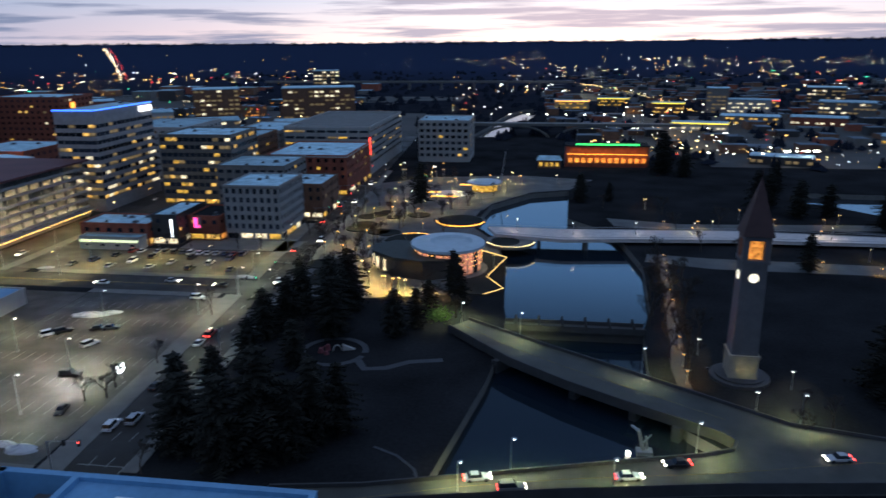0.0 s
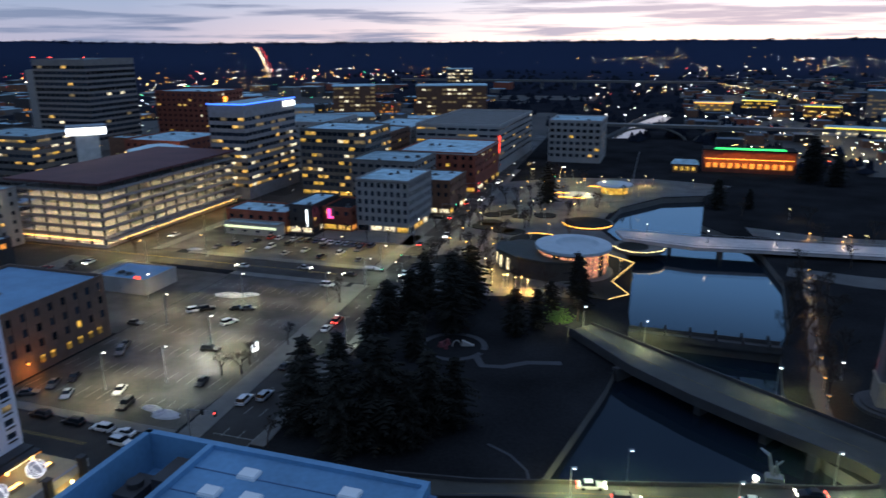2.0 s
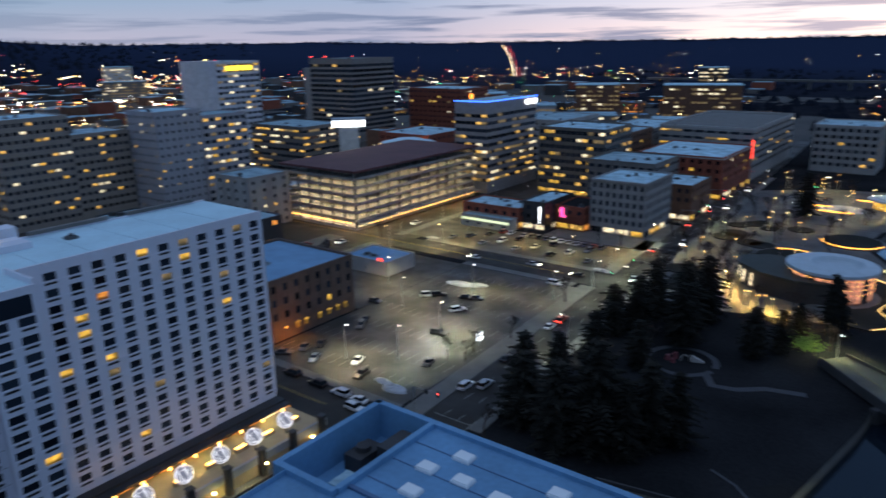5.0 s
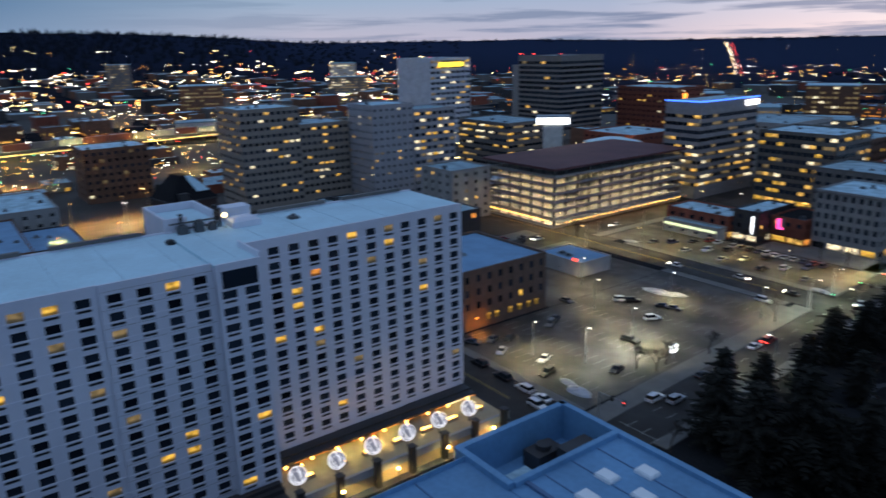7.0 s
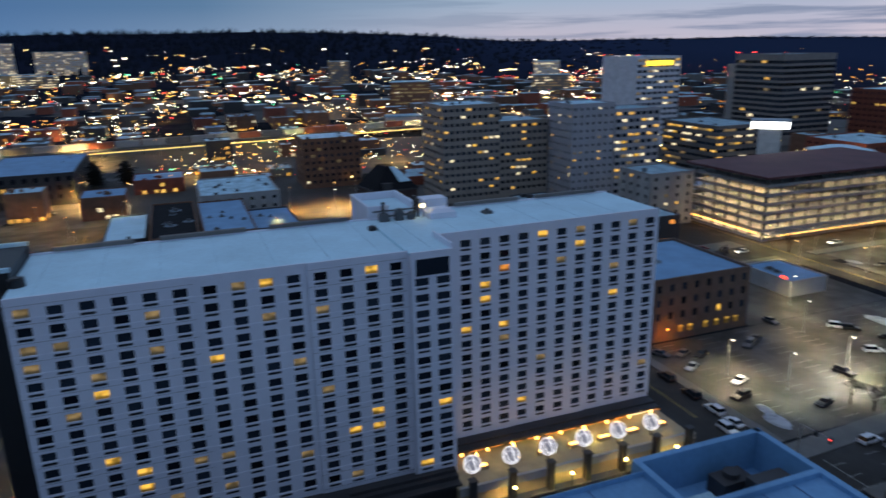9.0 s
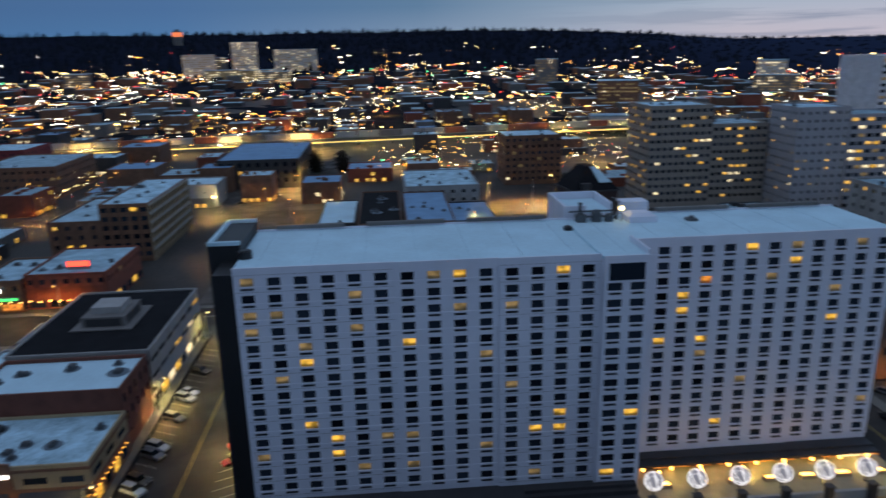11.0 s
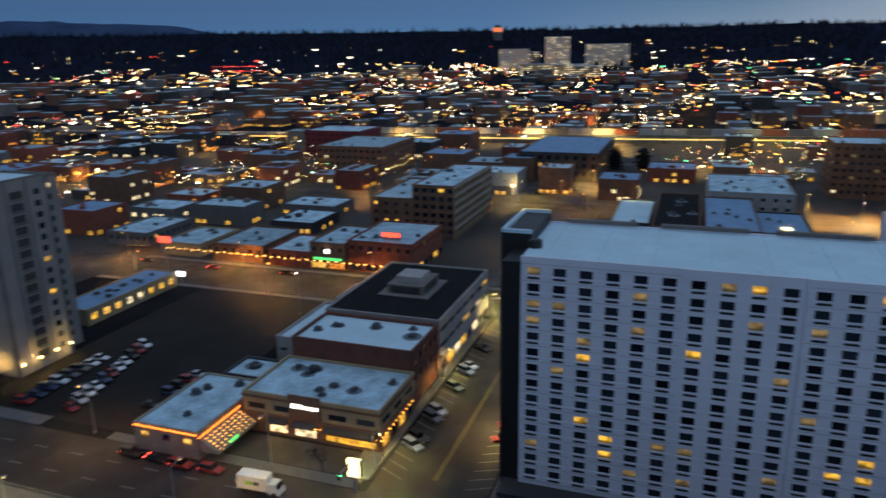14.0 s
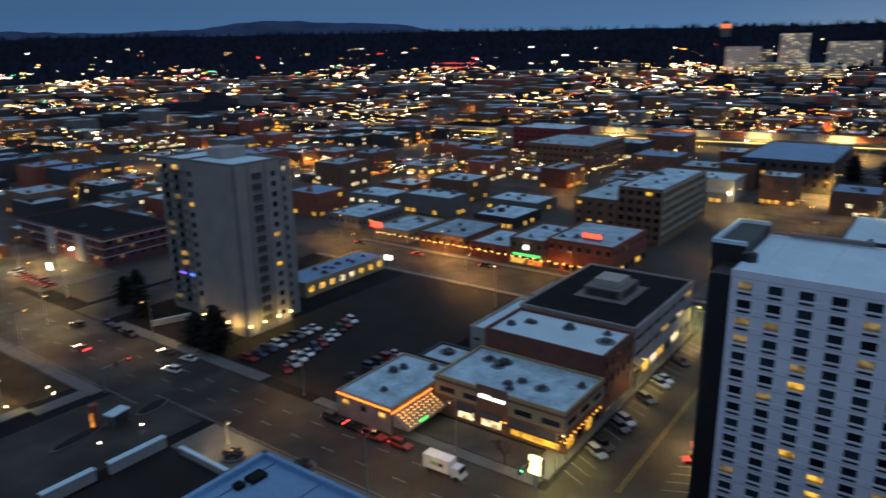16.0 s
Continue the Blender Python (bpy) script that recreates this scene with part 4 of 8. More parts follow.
B("office_block", "dark glass office block with scattered yellow lit rooms", -180, -144, 318, 350, 33, mat("dull_bronze_panel", (0.13, 0.115, 0.10), 0.6), fh=3.6, cw=3.0, ww=2.7, wh=1.9, sill=1.0, base=4, lit=0.5, sides="ES", units=4, lits=(W_WARM, W_GOLD, W_PALE, W_DIM), shop=(W_GOLD, W_WARM), parapet=0.9)
B("brick_building", "brown brick corner building with arched lower windows", -172, -140, 109, 140, 16.2, mat("dull_brown_brick", (0.125, 0.082, 0.06), 0.9, var=0.25, scale=0.4, fine=9, bump=0.3), BLUEROOF, fh=3.8, cw=3.6, ww=1.4, wh=2.0, sill=1.0, base=4, lit=0.04, sides="ESN", units=3, parapet=0.9)
B("drive_in_bank", "low white flat-roofed box building beside the lot", -171, -152, 168, 182.5, 4.6, PALE, BLUEROOF, fh=4.0, cw=19, ww=0.4, wh=0.4, base=0, lit=0, sides="S", units=2, parapet=0.5)
B("brick_shop", "low brick shop with frosted roof and neon signs", -176, -148, 246, 262, 8.2, BRICK, fh=3.8, cw=4.5, ww=2.0, wh=1.6, base=3.5, lit=0.05, sides="ES", units=5, shop=SHOP)
B("brick_shop", "taller dark brick shop with a lit upright sign", -147.5, -137, 248, 272, 11.5, DARK, fh=3.6, cw=4.5, ww=1.6, wh=1.6, base=4, lit=0.05, sides="ES", units=2, shop=SHOP)
B("brick_shop", "dark brick shop front beside the loft building", -136.5, -123.5, 256, 276, 9.5, BRICK, TARROOF, fh=3.6, cw=4.0, ww=1.8, wh=1.6, base=4, lit=0.2, sides="ES", units=1, shop=(W_WARM, W_GOLD, W_ORANGE))
B("storefront", "low storefront with a long lit canopy", -173, -148.5, 240, 245.5, 4.4, PALE, fh=4, cw=6, ww=2, wh=0.8, lit=0, sides="S", units=0, shop=(W_PALE, W_GOLD))
B("concrete_building", "grey concrete building behind the loft building", -144, -112, 300, 330, 22, GREY, fh=3.8, cw=4, ww=2.6, wh=1.5, lit=0.08, sides="ES", units=4)
B("brick_warehouse", "dark brick warehouse along the avenue", -122, -94, 296, 322, 15, DBRICK, fh=3.8, cw=3.5, ww=1.5, wh=1.8, base=4, lit=0.12, sides="ES", units=3, shop=SHOP)
B("brick_warehouse", "long brick store with a pale top band", -138, -96, 345, 395, 20, BRICK, fh=4, cw=4, ww=1.8, wh=1.8, base=4, lit=0.15, sides="ES", units=3, shop=SHOP, band=PALE)
B("parking_garage", "pale parking garage with bright roof deck lights", -150, -98, 405, 500, 27, PALE, CONC, fh=3.6, cw=6, ww=5.4, wh=1.4, base=4, lit=0.15, sides="ES", units=0, parapet=1.1)
B("brick_building", "dark brick block seen behind the offices", -190, -152, 360, 400, 26, DBRICK, fh=3.8, cw=3.6, ww=1.8, wh=1.8, lit=0.08, sides="ES", units=3)
B("white_building", "white stepped building with frosted roofs", -235, -195, 372, 420, 30, PALE, fh=3.6, cw=5, ww=2.5, wh=1.2, lit=0.06, sides="ES", units=4)
B("white_building", "pale low block with cluttered frosted roof", -185, -155, 410, 460, 24, PALE, fh=3.8, cw=4, ww=2.2, wh=1.5, lit=0.1, sides="ES", units=5)
B("riverside_building", "pale six-storey building beside the river", -78, -45, 455, 490, 26, PALE, fh=3.9, cw=4.2, ww=2.6, wh=1.9, lit=0.12, sides="ES", units=3)
B("concrete_tower", "black banded bank tower with red roof beacons", -446, -398, 410, 458, 64, mat("dark_bronze_concrete", (0.21, 0.185, 0.17), 0.7), fh=3.9, cw=4.2, ww=4.1, wh=2.2, sill=1.0, base=3, lit=0.11, sides="ES", units=2, pier=-0.05, lits=(W_DIM, W_DIM, W_WARM, W_PALE), crown=3.0)
B("white_tower", "white office tower with a yellow sign band", -487, -443, 318, 356, 64.3, mat("white_tower_panel", (0.62, 0.62, 0.66), 0.7), fh=3.9, cw=4.4, ww=3.6, wh=1.9, base=4, lit=0.32, sides="E", units=2, lits=(W_PALE, W_GOLD, W_DIM))
LILAC = mat("pale_grey_brick", (0.37, 0.355, 0.37), 0.85, var=0.12, scale=0.3)
# tan stone with the warmth of street-lamp light put into its colour
OFFICE = mat("lamp_warmed_office_stone", (0.30, 0.25, 0.21), 0.85, var=0.15, scale=0.25)
B("grey_tower", "pale grey brick tower with scattered lit rooms", -324, -300, 180, 204, 46.5, LILAC, fh=3.5, cw=3.4, ww=1.2, wh=1.3, lit=0.10, sides="ES", units=2)
B("grey_tower", "pale grey tower wing with lit office floors", -322, -299.5, 204.2, 230, 43, LILAC, fh=3.5, cw=3.4, ww=2.8, wh=1.7, lit=0.45, sides="ES", units=2)
B("wide_office", "broad concrete office building with rows of lit windows", -352, -322, 122, 152, 47, OFFICE, fh=3.5, cw=3.0, ww=2.0, wh=1.5, lit=0.18, sides="ES", units=4, lits=(W_GOLD, W_WARM, W_PALE))
B("wide_office", "lower concrete office wing with rows of lit windows", -350, -322, 152.2, 179, 38, OFFICE, fh=3.5, cw=3.0, ww=2.0, wh=1.5, lit=0.22, sides="ES", units=3, lits=(W_GOLD, W_WARM, W_PALE))
B("white_slab", "blank white slab tower", -470, -452, 425, 452, 56, PALE, fh=4, cw=18, ww=0.4, wh=0.4, lit=0, sides="E", units=1)
B("small_office", "small white office block with few lit rooms", -262, -240, 182, 204, 22, PALE, fh=3.6, cw=5, ww=1.6, wh=1.5, lit=0.12, sides="ES", units=2)
B("lit_office", "banded office block with many warm lit floors", -345, -300, 268, 300, 31, GREY, fh=3.6, cw=4, ww=3.8, wh=1.5, lit=0.55, sides="ES", units=2, pier=-0.05)
B("brick_building", "brown brick hall behind the garage", -300, -262, 330, 372, 22, BRICK, fh=4, cw=4.5, ww=1.8, wh=1.6, lit=0.12, sides="ES", units=3)
B("brick_building", "long brick building with lit penthouse", -400, -345, 480, 520, 38, BRICK, fh=4, cw=5, ww=2, wh=1.8, lit=0.15, sides="ES", units=3)
B("brick_building", "low brown building behind the hotel", -172, -142, 60, 86, 11, DBRICK, TARROOF, fh=3.6, cw=4, ww=1.6, wh=1.5, lit=0.1, sides="ES", units=4)

# parking structure with open lit floors


def make_garage():
    x0, x1, y0, y1, h = -246, -203, 207, 293, 24.5
    ob = thing("parking_structure", "glass-screened parking structure with bright floors and a maroon roof", "parking garage", ((x0 + x1) / 2, (y0 + y1) / 2, 0))
    hx, hy = (x1 - x0) / 2, (y1 - y0) / 2
    for k in range(7):
        part("floor_slab", Geo().box(-hx, hx, -hy, hy, 0.1 + k * 3.5, 0.5 + k * 3.5), PALE, ob)
        part("guard_wall", Geo().box(hx - 0.3, hx, -hy, hy, 0.5 + k * 3.5, 1.25 + k * 3.5), PALE, ob)
        part("guard_wall", Geo().box(-hx, hx - 0.4, -hy, -hy + 0.3, 0.5 + k * 3.5, 1.25 + k * 3.5), PALE, ob)
    for i in range(13):
        y = -hy + 0.7 + i * (2 * hy - 1.4) / 12
        part("column", Geo().box(hx - 1.2, hx - 0.6, y - 0.3, y + 0.3, 0, h), CONC, ob)
    for i in range(7):
        x = -hx + 0.7 + i * (2 * hx - 1.4) / 6
        part("column", Geo().box(x - 0.3, x + 0.3, -hy + 0.6, -hy + 1.2, 0, h), CONC, ob)
    part("inner_wall", Geo().box(-hx + 9, hx - 12, -hy + 9, hy - 3, 0.2, h - 0.3), mat("warm_white_wall", (0.62, 0.55, 0.42), 0.8), ob)
    part("roof", Geo().box(-hx - 1.5, hx + 1.5, -hy - 1.5, hy + 1.5, h, h + 0.9), MAROON, ob, "flat maroon roof with overhang")
    fin = Geo()
    for i in range(116):
        y = -hy + (i + 0.5) * 2 * hy / 116
        fin.box(hx + 0.6, hx + 0.68, y, y + 0.06, 3.2, h)
    for i in range(58):
        x = -hx + (i + 0.5) * 2 * hx / 58
        fin.box(x, x + 0.06, -hy - 0.68, -hy - 0.6, 3.2, h)
    part("screen_fin", fin, STEEL, ob, kind="stuff")
    tube = Geo().box(-0.25, 0.25, -1.6, 1.6, -0.1, 0).mesh("ceiling_light", glow("garage_tube_glow", (1.0, 0.79, 0.42), 46.0))
    rng = random.Random(3)
    for k in range(6):
        for i in range(11):
            if rng.random() < 0.9:
                o = part("ceiling_light", tube, None, ob)
                o.location = (hx - 4.5, -hy + 5 + i * 7.6, 0.08 + (k + 1) * 3.5)
        for i in range(5):
            o = part("ceiling_light", tube, None, ob)
            o.location = (-hx + 5 + i * 7.6, -hy + 4.5, 0.08 + (k + 1) * 3.5)
    part("street_canopy", Geo().box(hx, hx + 3.5, -hy, hy, 3.0, 3.3), STEEL, ob)
    part("street_light_band", Geo().box(hx + 3.1, hx + 3.4, -hy + 4, hy - 4, 2.85, 3.0), L_WARM, ob)
    part("street_light_band", Geo().box(-hx + 3, hx - 3, -hy - 0.5, -hy - 0.2, 2.85, 3.0), L_WARM, ob)


make_garage()

# south blocks
rest = B("restaurant", "tan and brick restaurant with lit shopfront and frosted roof", -128.5, -110.5, -83, -52.5, 8.2, TAN, fh=3.6, cw=6.1, ww=4.0, wh=1.3, sill=0.6, base=4, lit=0, sides="EN", units=9, band=DBRICK)
part("brick_base", Geo().box(9.0, 9.12, -15.2, 15.2, 0, 4.5).box(-9, 9.0, 15.25, 15.37, 0, 4.5), DBRICK, rest, "dark brick lower wall")
part("brick_gable", Geo().box(9.0, 9.3, -4.6, 2.6, 4.5, 9.6), DBRICK, rest, "brick gable behind the sign")
for y0, y1 in ((-9.2, -5.4), (-3.4, 1.2), (3.6, 14.2)):
    part("lit_shopfront", Geo().box(9.12, 9.2, y0, y1, 0.7, 2.9 if y0 < 3 else 1.9), W_PALE if y0 < 3 else W_GOLD, rest, "warm lit shopfront glass")
    part("awning", Geo().prism([(9.12, y0 - 0.3), (10.4, y0 - 0.3), (10.4, y1 + 0.3), (9.12, y1 + 0.3)], 3.0, [3.9, 3.2, 3.2, 3.9]), DARK, rest)
for i in range(4):
    part("side_window", Geo().box(-7 + i * 4.2, -4.6 + i * 4.2, 15.38, 15.46, 0.8, 2.8), W_GOLD if i % 2 else GLASS, rest)
B("brick_building", "tall red brick building with frosted roof and units", -145, -128.7, -82, -53, 12.6, mat("dark_red_brick", (0.15, 0.05, 0.034), 0.9, var=0.3, scale=0.4, fine=9, bump=0.3), MEMB, fh=3.8, cw=3.2, ww=1.3, wh=1.9, base=4, lit=0.03, sides="N", units=6, parapet=0.9)
B("black_roof_building", "pale office building with a flat black roof", -188, -146.5, -83, -53, 13.2, PALE, TARROOF, fh=3.9, cw=6, ww=5.4, wh=1.1, base=4.5, lit=0.25, sides="EN", units=0, parapet=0.6, shop=(W_GOLD, W_PALE, GLASS))
B("flat_annex", "low white-roofed annex beside the brick building", -168, -142, -95, -83.2, 6, PALE, MEMB, fh=4, cw=4, ww=2, wh=0.8, lit=0.2, sides="E", units=0)
B("flat_annex", "small white-roofed annex near the street", -184, -171, -93, -83.3, 6.5, PALE, MEMB, fh=4, cw=4, ww=2, wh=0.8, lit=0.2, sides="E", units=0)
B("back_shop", "small dark shed with frosted roof", -131, -121.5, -96, -84, 5.2, DARK, fh=4, cw=5, ww=1, wh=0.8, lit=0, sides="E", units=2)
B("corner_restaurant", "low stone restaurant outlined with orange neon", -120.5, -97.5, -99.5, -84.5, 5.4, STONE, fh=4, cw=4.5, ww=1.8, wh=1.4, sill=1.4, base=0, lit=0.15, sides="EN", units=4, parapet=0.5)
B("apartment_wing", "low glowing wing beside the apartment tower", -160, -140, -200, -182, 5, TAN, fh=4, cw=4, ww=1.5, wh=1.4, lit=0.4, sides="EN", units=1)
B("motel", "long low motel with bright arched windows", -184, -146, -172, -160, 4.6, TAN, BLUEROOF, fh=4.2, cw=4.4, ww=2.2, wh=2.4, sill=0.6, lit=1.3, sides="N", units=8, lits=(W_GOLD, W_WARM, W_PALE), parapet=0.4)
ha = B("hotel_annex", "dark red and white banded low hotel by the road", -160, -129, -311, -247, 10, mat("dark_red_siding", (0.11, 0.03, 0.035), 0.8), TARROOF, fh=3.0, cw=4, ww=1.6, wh=1.4, lit=0.12, sides="EN", units=2, band=PALE)
for z in (3.4, 6.5):
    part("band_course", Geo().box(15.55, 15.75, -32, 32, z, z + 0.35).box(-15.5, 15.75, 32.05, 32.25, z, z + 0.35), PALE, ha, "white band course")
part("bay", Geo().box(15.6, 16.6, -8, -2, 0, 10.4), PALE, ha, "pale projecting bay")
part("bay", Geo().box(15.6, 16.6, 14, 20, 0, 10.4), PALE, ha, "pale projecting bay")
part("entrance_lamp", Geo().ball(17.0, 11, 4.2, 0.6), L_WHITE, ha, "bright entrance floodlight")
ROW = [(-247, -216, -112, -87.5, 10.5, BRICK), (-240, -214, -126, -112.3, 9.5, DBRICK), (-236, -214, -143, -126.4, 5.5, BRICK), (-242, -214.5, -168, -146, 6, DBRICK), (-240, -215, -192, -174, 4.6, TAN), (-250, -222, -225, -205, 5, GREY)]
for x0, x1, y0, y1, h, m in ROW:
    B("row_shop", "brick shop row with string lights and frosted roof", x0, x1, y0, y1, h, m, fh=3.6, cw=3.4, ww=1.4, wh=1.6, base=3.6, lit=0.05, sides="EN", units=3, shop=(W_WARM, W_ORANGE, W_GOLD, GLASS), group="shops along the orange street")
lb = B("long_white_building", "long six-storey brick building with a pale gridded street front", -322, -266, -107, -89, 21.5, DBRICK, fh=3.4, cw=3.6, ww=2.4, wh=1.8, lit=0.06, sides="EN", units=6)
for i in range(16):
    part("pilaster", Geo().box(-28 + i * 3.7, -27.2 + i * 3.7, 9.05, 9.4, 0, 21.6), TAN, lb)
for k in range(6):
    part("spandrel", Geo().box(-28, 28, 9.05, 9.25, 1.1 + k * 3.4 + 2.7, 1.1 + k * 3.4 + 3.7), PALE, lb)
B("dark_block", "dark brick block with one lit floor", -312, -266, -126, -107.3, 15.5, DBRICK, fh=3.6, cw=4, ww=1.6, wh=1.6, lit=0.08, sides="E", units=4)
B("white_hall", "white hall with a floodlit wall", -384, -362, -112, -86, 11, PALE, MEMB, fh=5, cw=10, ww=0.8, wh=0.8, lit=0.1, sides="EN", units=2)
B("white_building", "white building with cluttered frosted roof behind the hotel", -366, -320, 8, 42, 14, PALE, fh=3.8, cw=5, ww=1.6, wh=1.4, lit=0.1, sides="E", units=9)
B("brick_building", "dark brick shop with a dark roof behind the hotel", -330, -265, -12, 5, 10.5, DBRICK, TARROOF, fh=3.6, cw=4, ww=1.6, wh=1.4, lit=0.35, sides="E", units=7)
B("brick_building", "dark brick shop with flat roof behind the hotel", -318, -259, 6.5, 25, 12.0, DBRICK, BLUEROOF, fh=3.6, cw=4, ww=1.6, wh=1.4, lit=0.2, sides="E", units=6)
B("brick_building", "low frosted shop behind the hotel", -329, -283, -29, -14, 7, DARK, MEMB, fh=3.6, cw=4, ww=1.6, wh=1.4, lit=0.2, sides="E", units=1)
B("brick_building", "dark flat-roofed block behind the hotel", -314, -277, 26.5, 44, 7.5, DARK, BLUEROOF, fh=3.6, cw=4, ww=2.6, wh=1.4, lit=0.35, sides="E", units=2)
B("brick_hotel", "six-storey brick block with lit top rooms", -420, -392, 66, 98, 27, DBRICK, fh=3.6, cw=3.4, ww=1.6, wh=1.6, lit=0.2, sides="ES", units=4)
B("station_hall", "broad dark hall with a long frosted roof", -489, -408, -96, -50, 16, DARK, BLUEROOF, fh=4.5, cw=5, ww=2, wh=2.4, lit=0.2, sides="EN", units=2)
B("red_block", "dark red block by the railway", -500, -462, -270, -225, 19, mat("crimson_siding", (0.16, 0.02, 0.025), 0.8), fh=4, cw=5, ww=1.6, wh=1.6, lit=0.1, sides="EN", units=2)
B("dark_block", "long dark block beside the railway", -455, -400, -225, -180, 17, DBRICK, fh=4, cw=4, ww=1.8, wh=1.6, lit=0.12, sides="EN", units=4)


def hip_house():
    """Dark brick house with a steep hipped roof, snow on one slope."""
    ob = thing("hip_roofed_house", "dark brick house with a steep snow-streaked hipped roof", "house", (-228, 66, 0), 8)
    part("wall", Geo().box(-7.4, 7.4, -7.4, 7.4, 0, 29.5), mat("near_black_brick", (0.05, 0.028, 0.024), 0.9), ob)
    part("eaves", Geo().box(-7.8, 7.8, -7.8, 7.8, 29.5, 30.0), DARK, ob)
    part("roof", Geo().prism([(-7.7, -7.7), (7.7, -7.7), (7.7, 7.7), (-7.7, 7.7)], 30.0, 37.2, [(-3.5, -2.2), (3.0, -2.2), (3.0, 1.2), (-3.5, 1.2)]), TARROOF, ob, "steep dark hipped roof")
    k = Geo()
    k.v += [(6.4, 1.4, 32.2), (6.4, 5.6, 32.2), (3.1, 1.2, 36.95), (3.1, -0.6, 36.95), (6.5, 1.4, 32.35), (6.5, 5.6, 32.35), (3.2, 1.2, 37.1), (3.2, -0.6, 37.1)]
    k.f += [(4, 5, 6, 7), (0, 4, 7, 3), (1, 2, 6, 5), (0, 1, 5, 4), (2, 3, 7, 6)]
    part("snow_patch", k, MEMB, ob, "snow on the roof slope")
    part("dormer", Geo().box(5.4, 7.9, -5.0, -2.0, 29.8, 32.4), DARK, ob)
    part("chimney", Geo().box(-2, -0.6, 5.6, 7.0, 30, 35.0), DBRICK, ob)


def make_apartments():
    ob = thing("apartment_tower", "grey concrete apartment tower with balcony stacks", "apartment tower", (-124, -165, 0))
    rng = random.Random(21)
    h = 47.0
    for x0, x1, y0, y1, hh in ((-13.0, 5.0, -24.0, 12.0, h - 1.2), (-6.5, 9.6, -5.5, 15.6, h)):
        part("wall", Geo().box(x0, x1, y0, y1, -1, hh), mat("weathered_concrete", (0.24, 0.22, 0.205), 0.9, var=0.15, scale=0.2), ob)
        part("roof", Geo().box(x0 + 0.4, x1 - 0.4, y0 + 0.4, y1 - 0.4, hh, hh + 0.12), MEMB, ob, "frosted flat roof")
        part("parapet", Geo().box(x0, x1, y0, y0 + 0.35, hh, hh + 0.6).box(x0, x1, y1 - 0.35, y1, hh, hh + 0.6).box(x1 - 0.35, x1, y0 + 0.35, y1 - 0.35, hh, hh + 0.6).box(x0, x0 + 0.35, y0 + 0.35, y1 - 0.35, hh, hh + 0.6), GREY, ob)
    part("lift_house", Geo().box(-5, 2.5, -4.5, 3, h, h + 3.0), PALE, ob)
    rib = Geo()
    for y in (-5.3, 15.4):
        rib.box(9.6, 9.8, y - 0.2, y + 0.2, 0, h)
    for x in (-6.3, -0.6, 5.2, 9.4):
        rib.box(x - 0.2, x + 0.2, 15.6, 15.8, 0, h)
    part("rib", rib, GREY, ob)
    for k in range(15):
        z = 3.0 + k * 2.85
        for y in (-21.4, -16.4, -11.4):
            m = rng.choice((W_WARM, W_ORANGE, W_DIM, W_DIM)) if rng.random() < 0.4 else GLASS
            o = new("window", pane_mesh(2.2, 1.6, "x", m))
            o.parent, o.location = ob, (5.04, y, z)
            part("balcony", BALC, None, ob).location = (5.0, y, z - 0.75)
        for y in (-3.4,):
            o = new("window", pane_mesh(1.6, 1.4, "x", rng.choice(LITS) if rng.random() < 0.08 else GLASS))
            o.parent, o.location = ob, (9.64, y, z)
        # flat dark panels on the wall stand in for shade inside balcony recesses
        part("balcony_opening", pane_mesh(3.4, 2.0, "y", DARK), None, ob, "flat dark panel standing for a shaded balcony recess").location = (2.3, 15.62, z - 0.4)
        part("balcony_rail", pane_mesh(3.6, 0.8, "y", GREY), None, ob).location = (2.3, 15.9, z - 0.85)
        for x, y in ((-3.4, 15.64), (-9.8, 12.04)):
            o = new("window", pane_mesh(1.6, 1.4, "y", rng.choice(LITS) if rng.random() < 0.12 else GLASS))
            o.parent, o.location = ob, (x, y, z)
    for y in (-16.5, -11, -6):
        part("entrance_lamp", Geo().ball(10.1, y + 14, 3.2, 0.35), L_YEL, ob)
    for x in (-5.5, -1, 4, 8.8):
        part("entrance_lamp", Geo().ball(x, 16.2, 3.2, 0.35), L_YEL, ob)
    for x, y in ((10.6, 1), (10.8, 11), (5, 17.4), (-3, 17.4)):
        d = bpy.data.lights.new("lamp_light", "POINT")
        d.energy, d.color, d.shadow_soft_size = 560, (1.0, 0.66, 0.24), 0.3
        lo = new("lamp_light", d)
        lo.parent, lo.location = ob, (x, y, 3.4)
    part("violet_sign", Geo().box(6.2, 6.3, -17.9, -14.9, 12.2, 12.7), glow("violet_neon_glow", (0.25, 0.12, 1.0), 2.0), ob, "violet neon balcony light")
    part("blue_sign", Geo().box(6.2, 6.3, -12.9, -9.9, 12.2, 12.7), L_BLUE, ob, "blue neon balcony light")


BALC = Geo().box(0, 1.1, -1.5, 1.5, 0, 0.15).box(1.0, 1.1, -1.5, 1.5, 0.15, 1.0).box(0, 1.0, -1.5, -1.42, 0.15, 1.0).box(0, 1.0, 1.42, 1.5, 0.15, 1.0).mesh("balcony", GREY)
make_apartments()

pent = thing("roof_penthouse", "grey louvred plant room on the black roof", "plant room", (-168, -68, 13.4))
part("wall", Geo().box(-6, 6, -5, 5, 0, 2.6), GREY, pent)
part("unit", Geo().box(-3.5, 3.5, -3.4, 3.4, 2.6, 4.2), PALE, pent)
part("louvre", Geo().box(6.02, 6.1, -4, 4, 0.4, 2.2).box(-4, 4, 5.02, 5.1, 0.4, 2.2), DARK, pent)
part("kerb", Geo().box(-8, 8, -7, 7, 0, 0.25), GREY, pent)


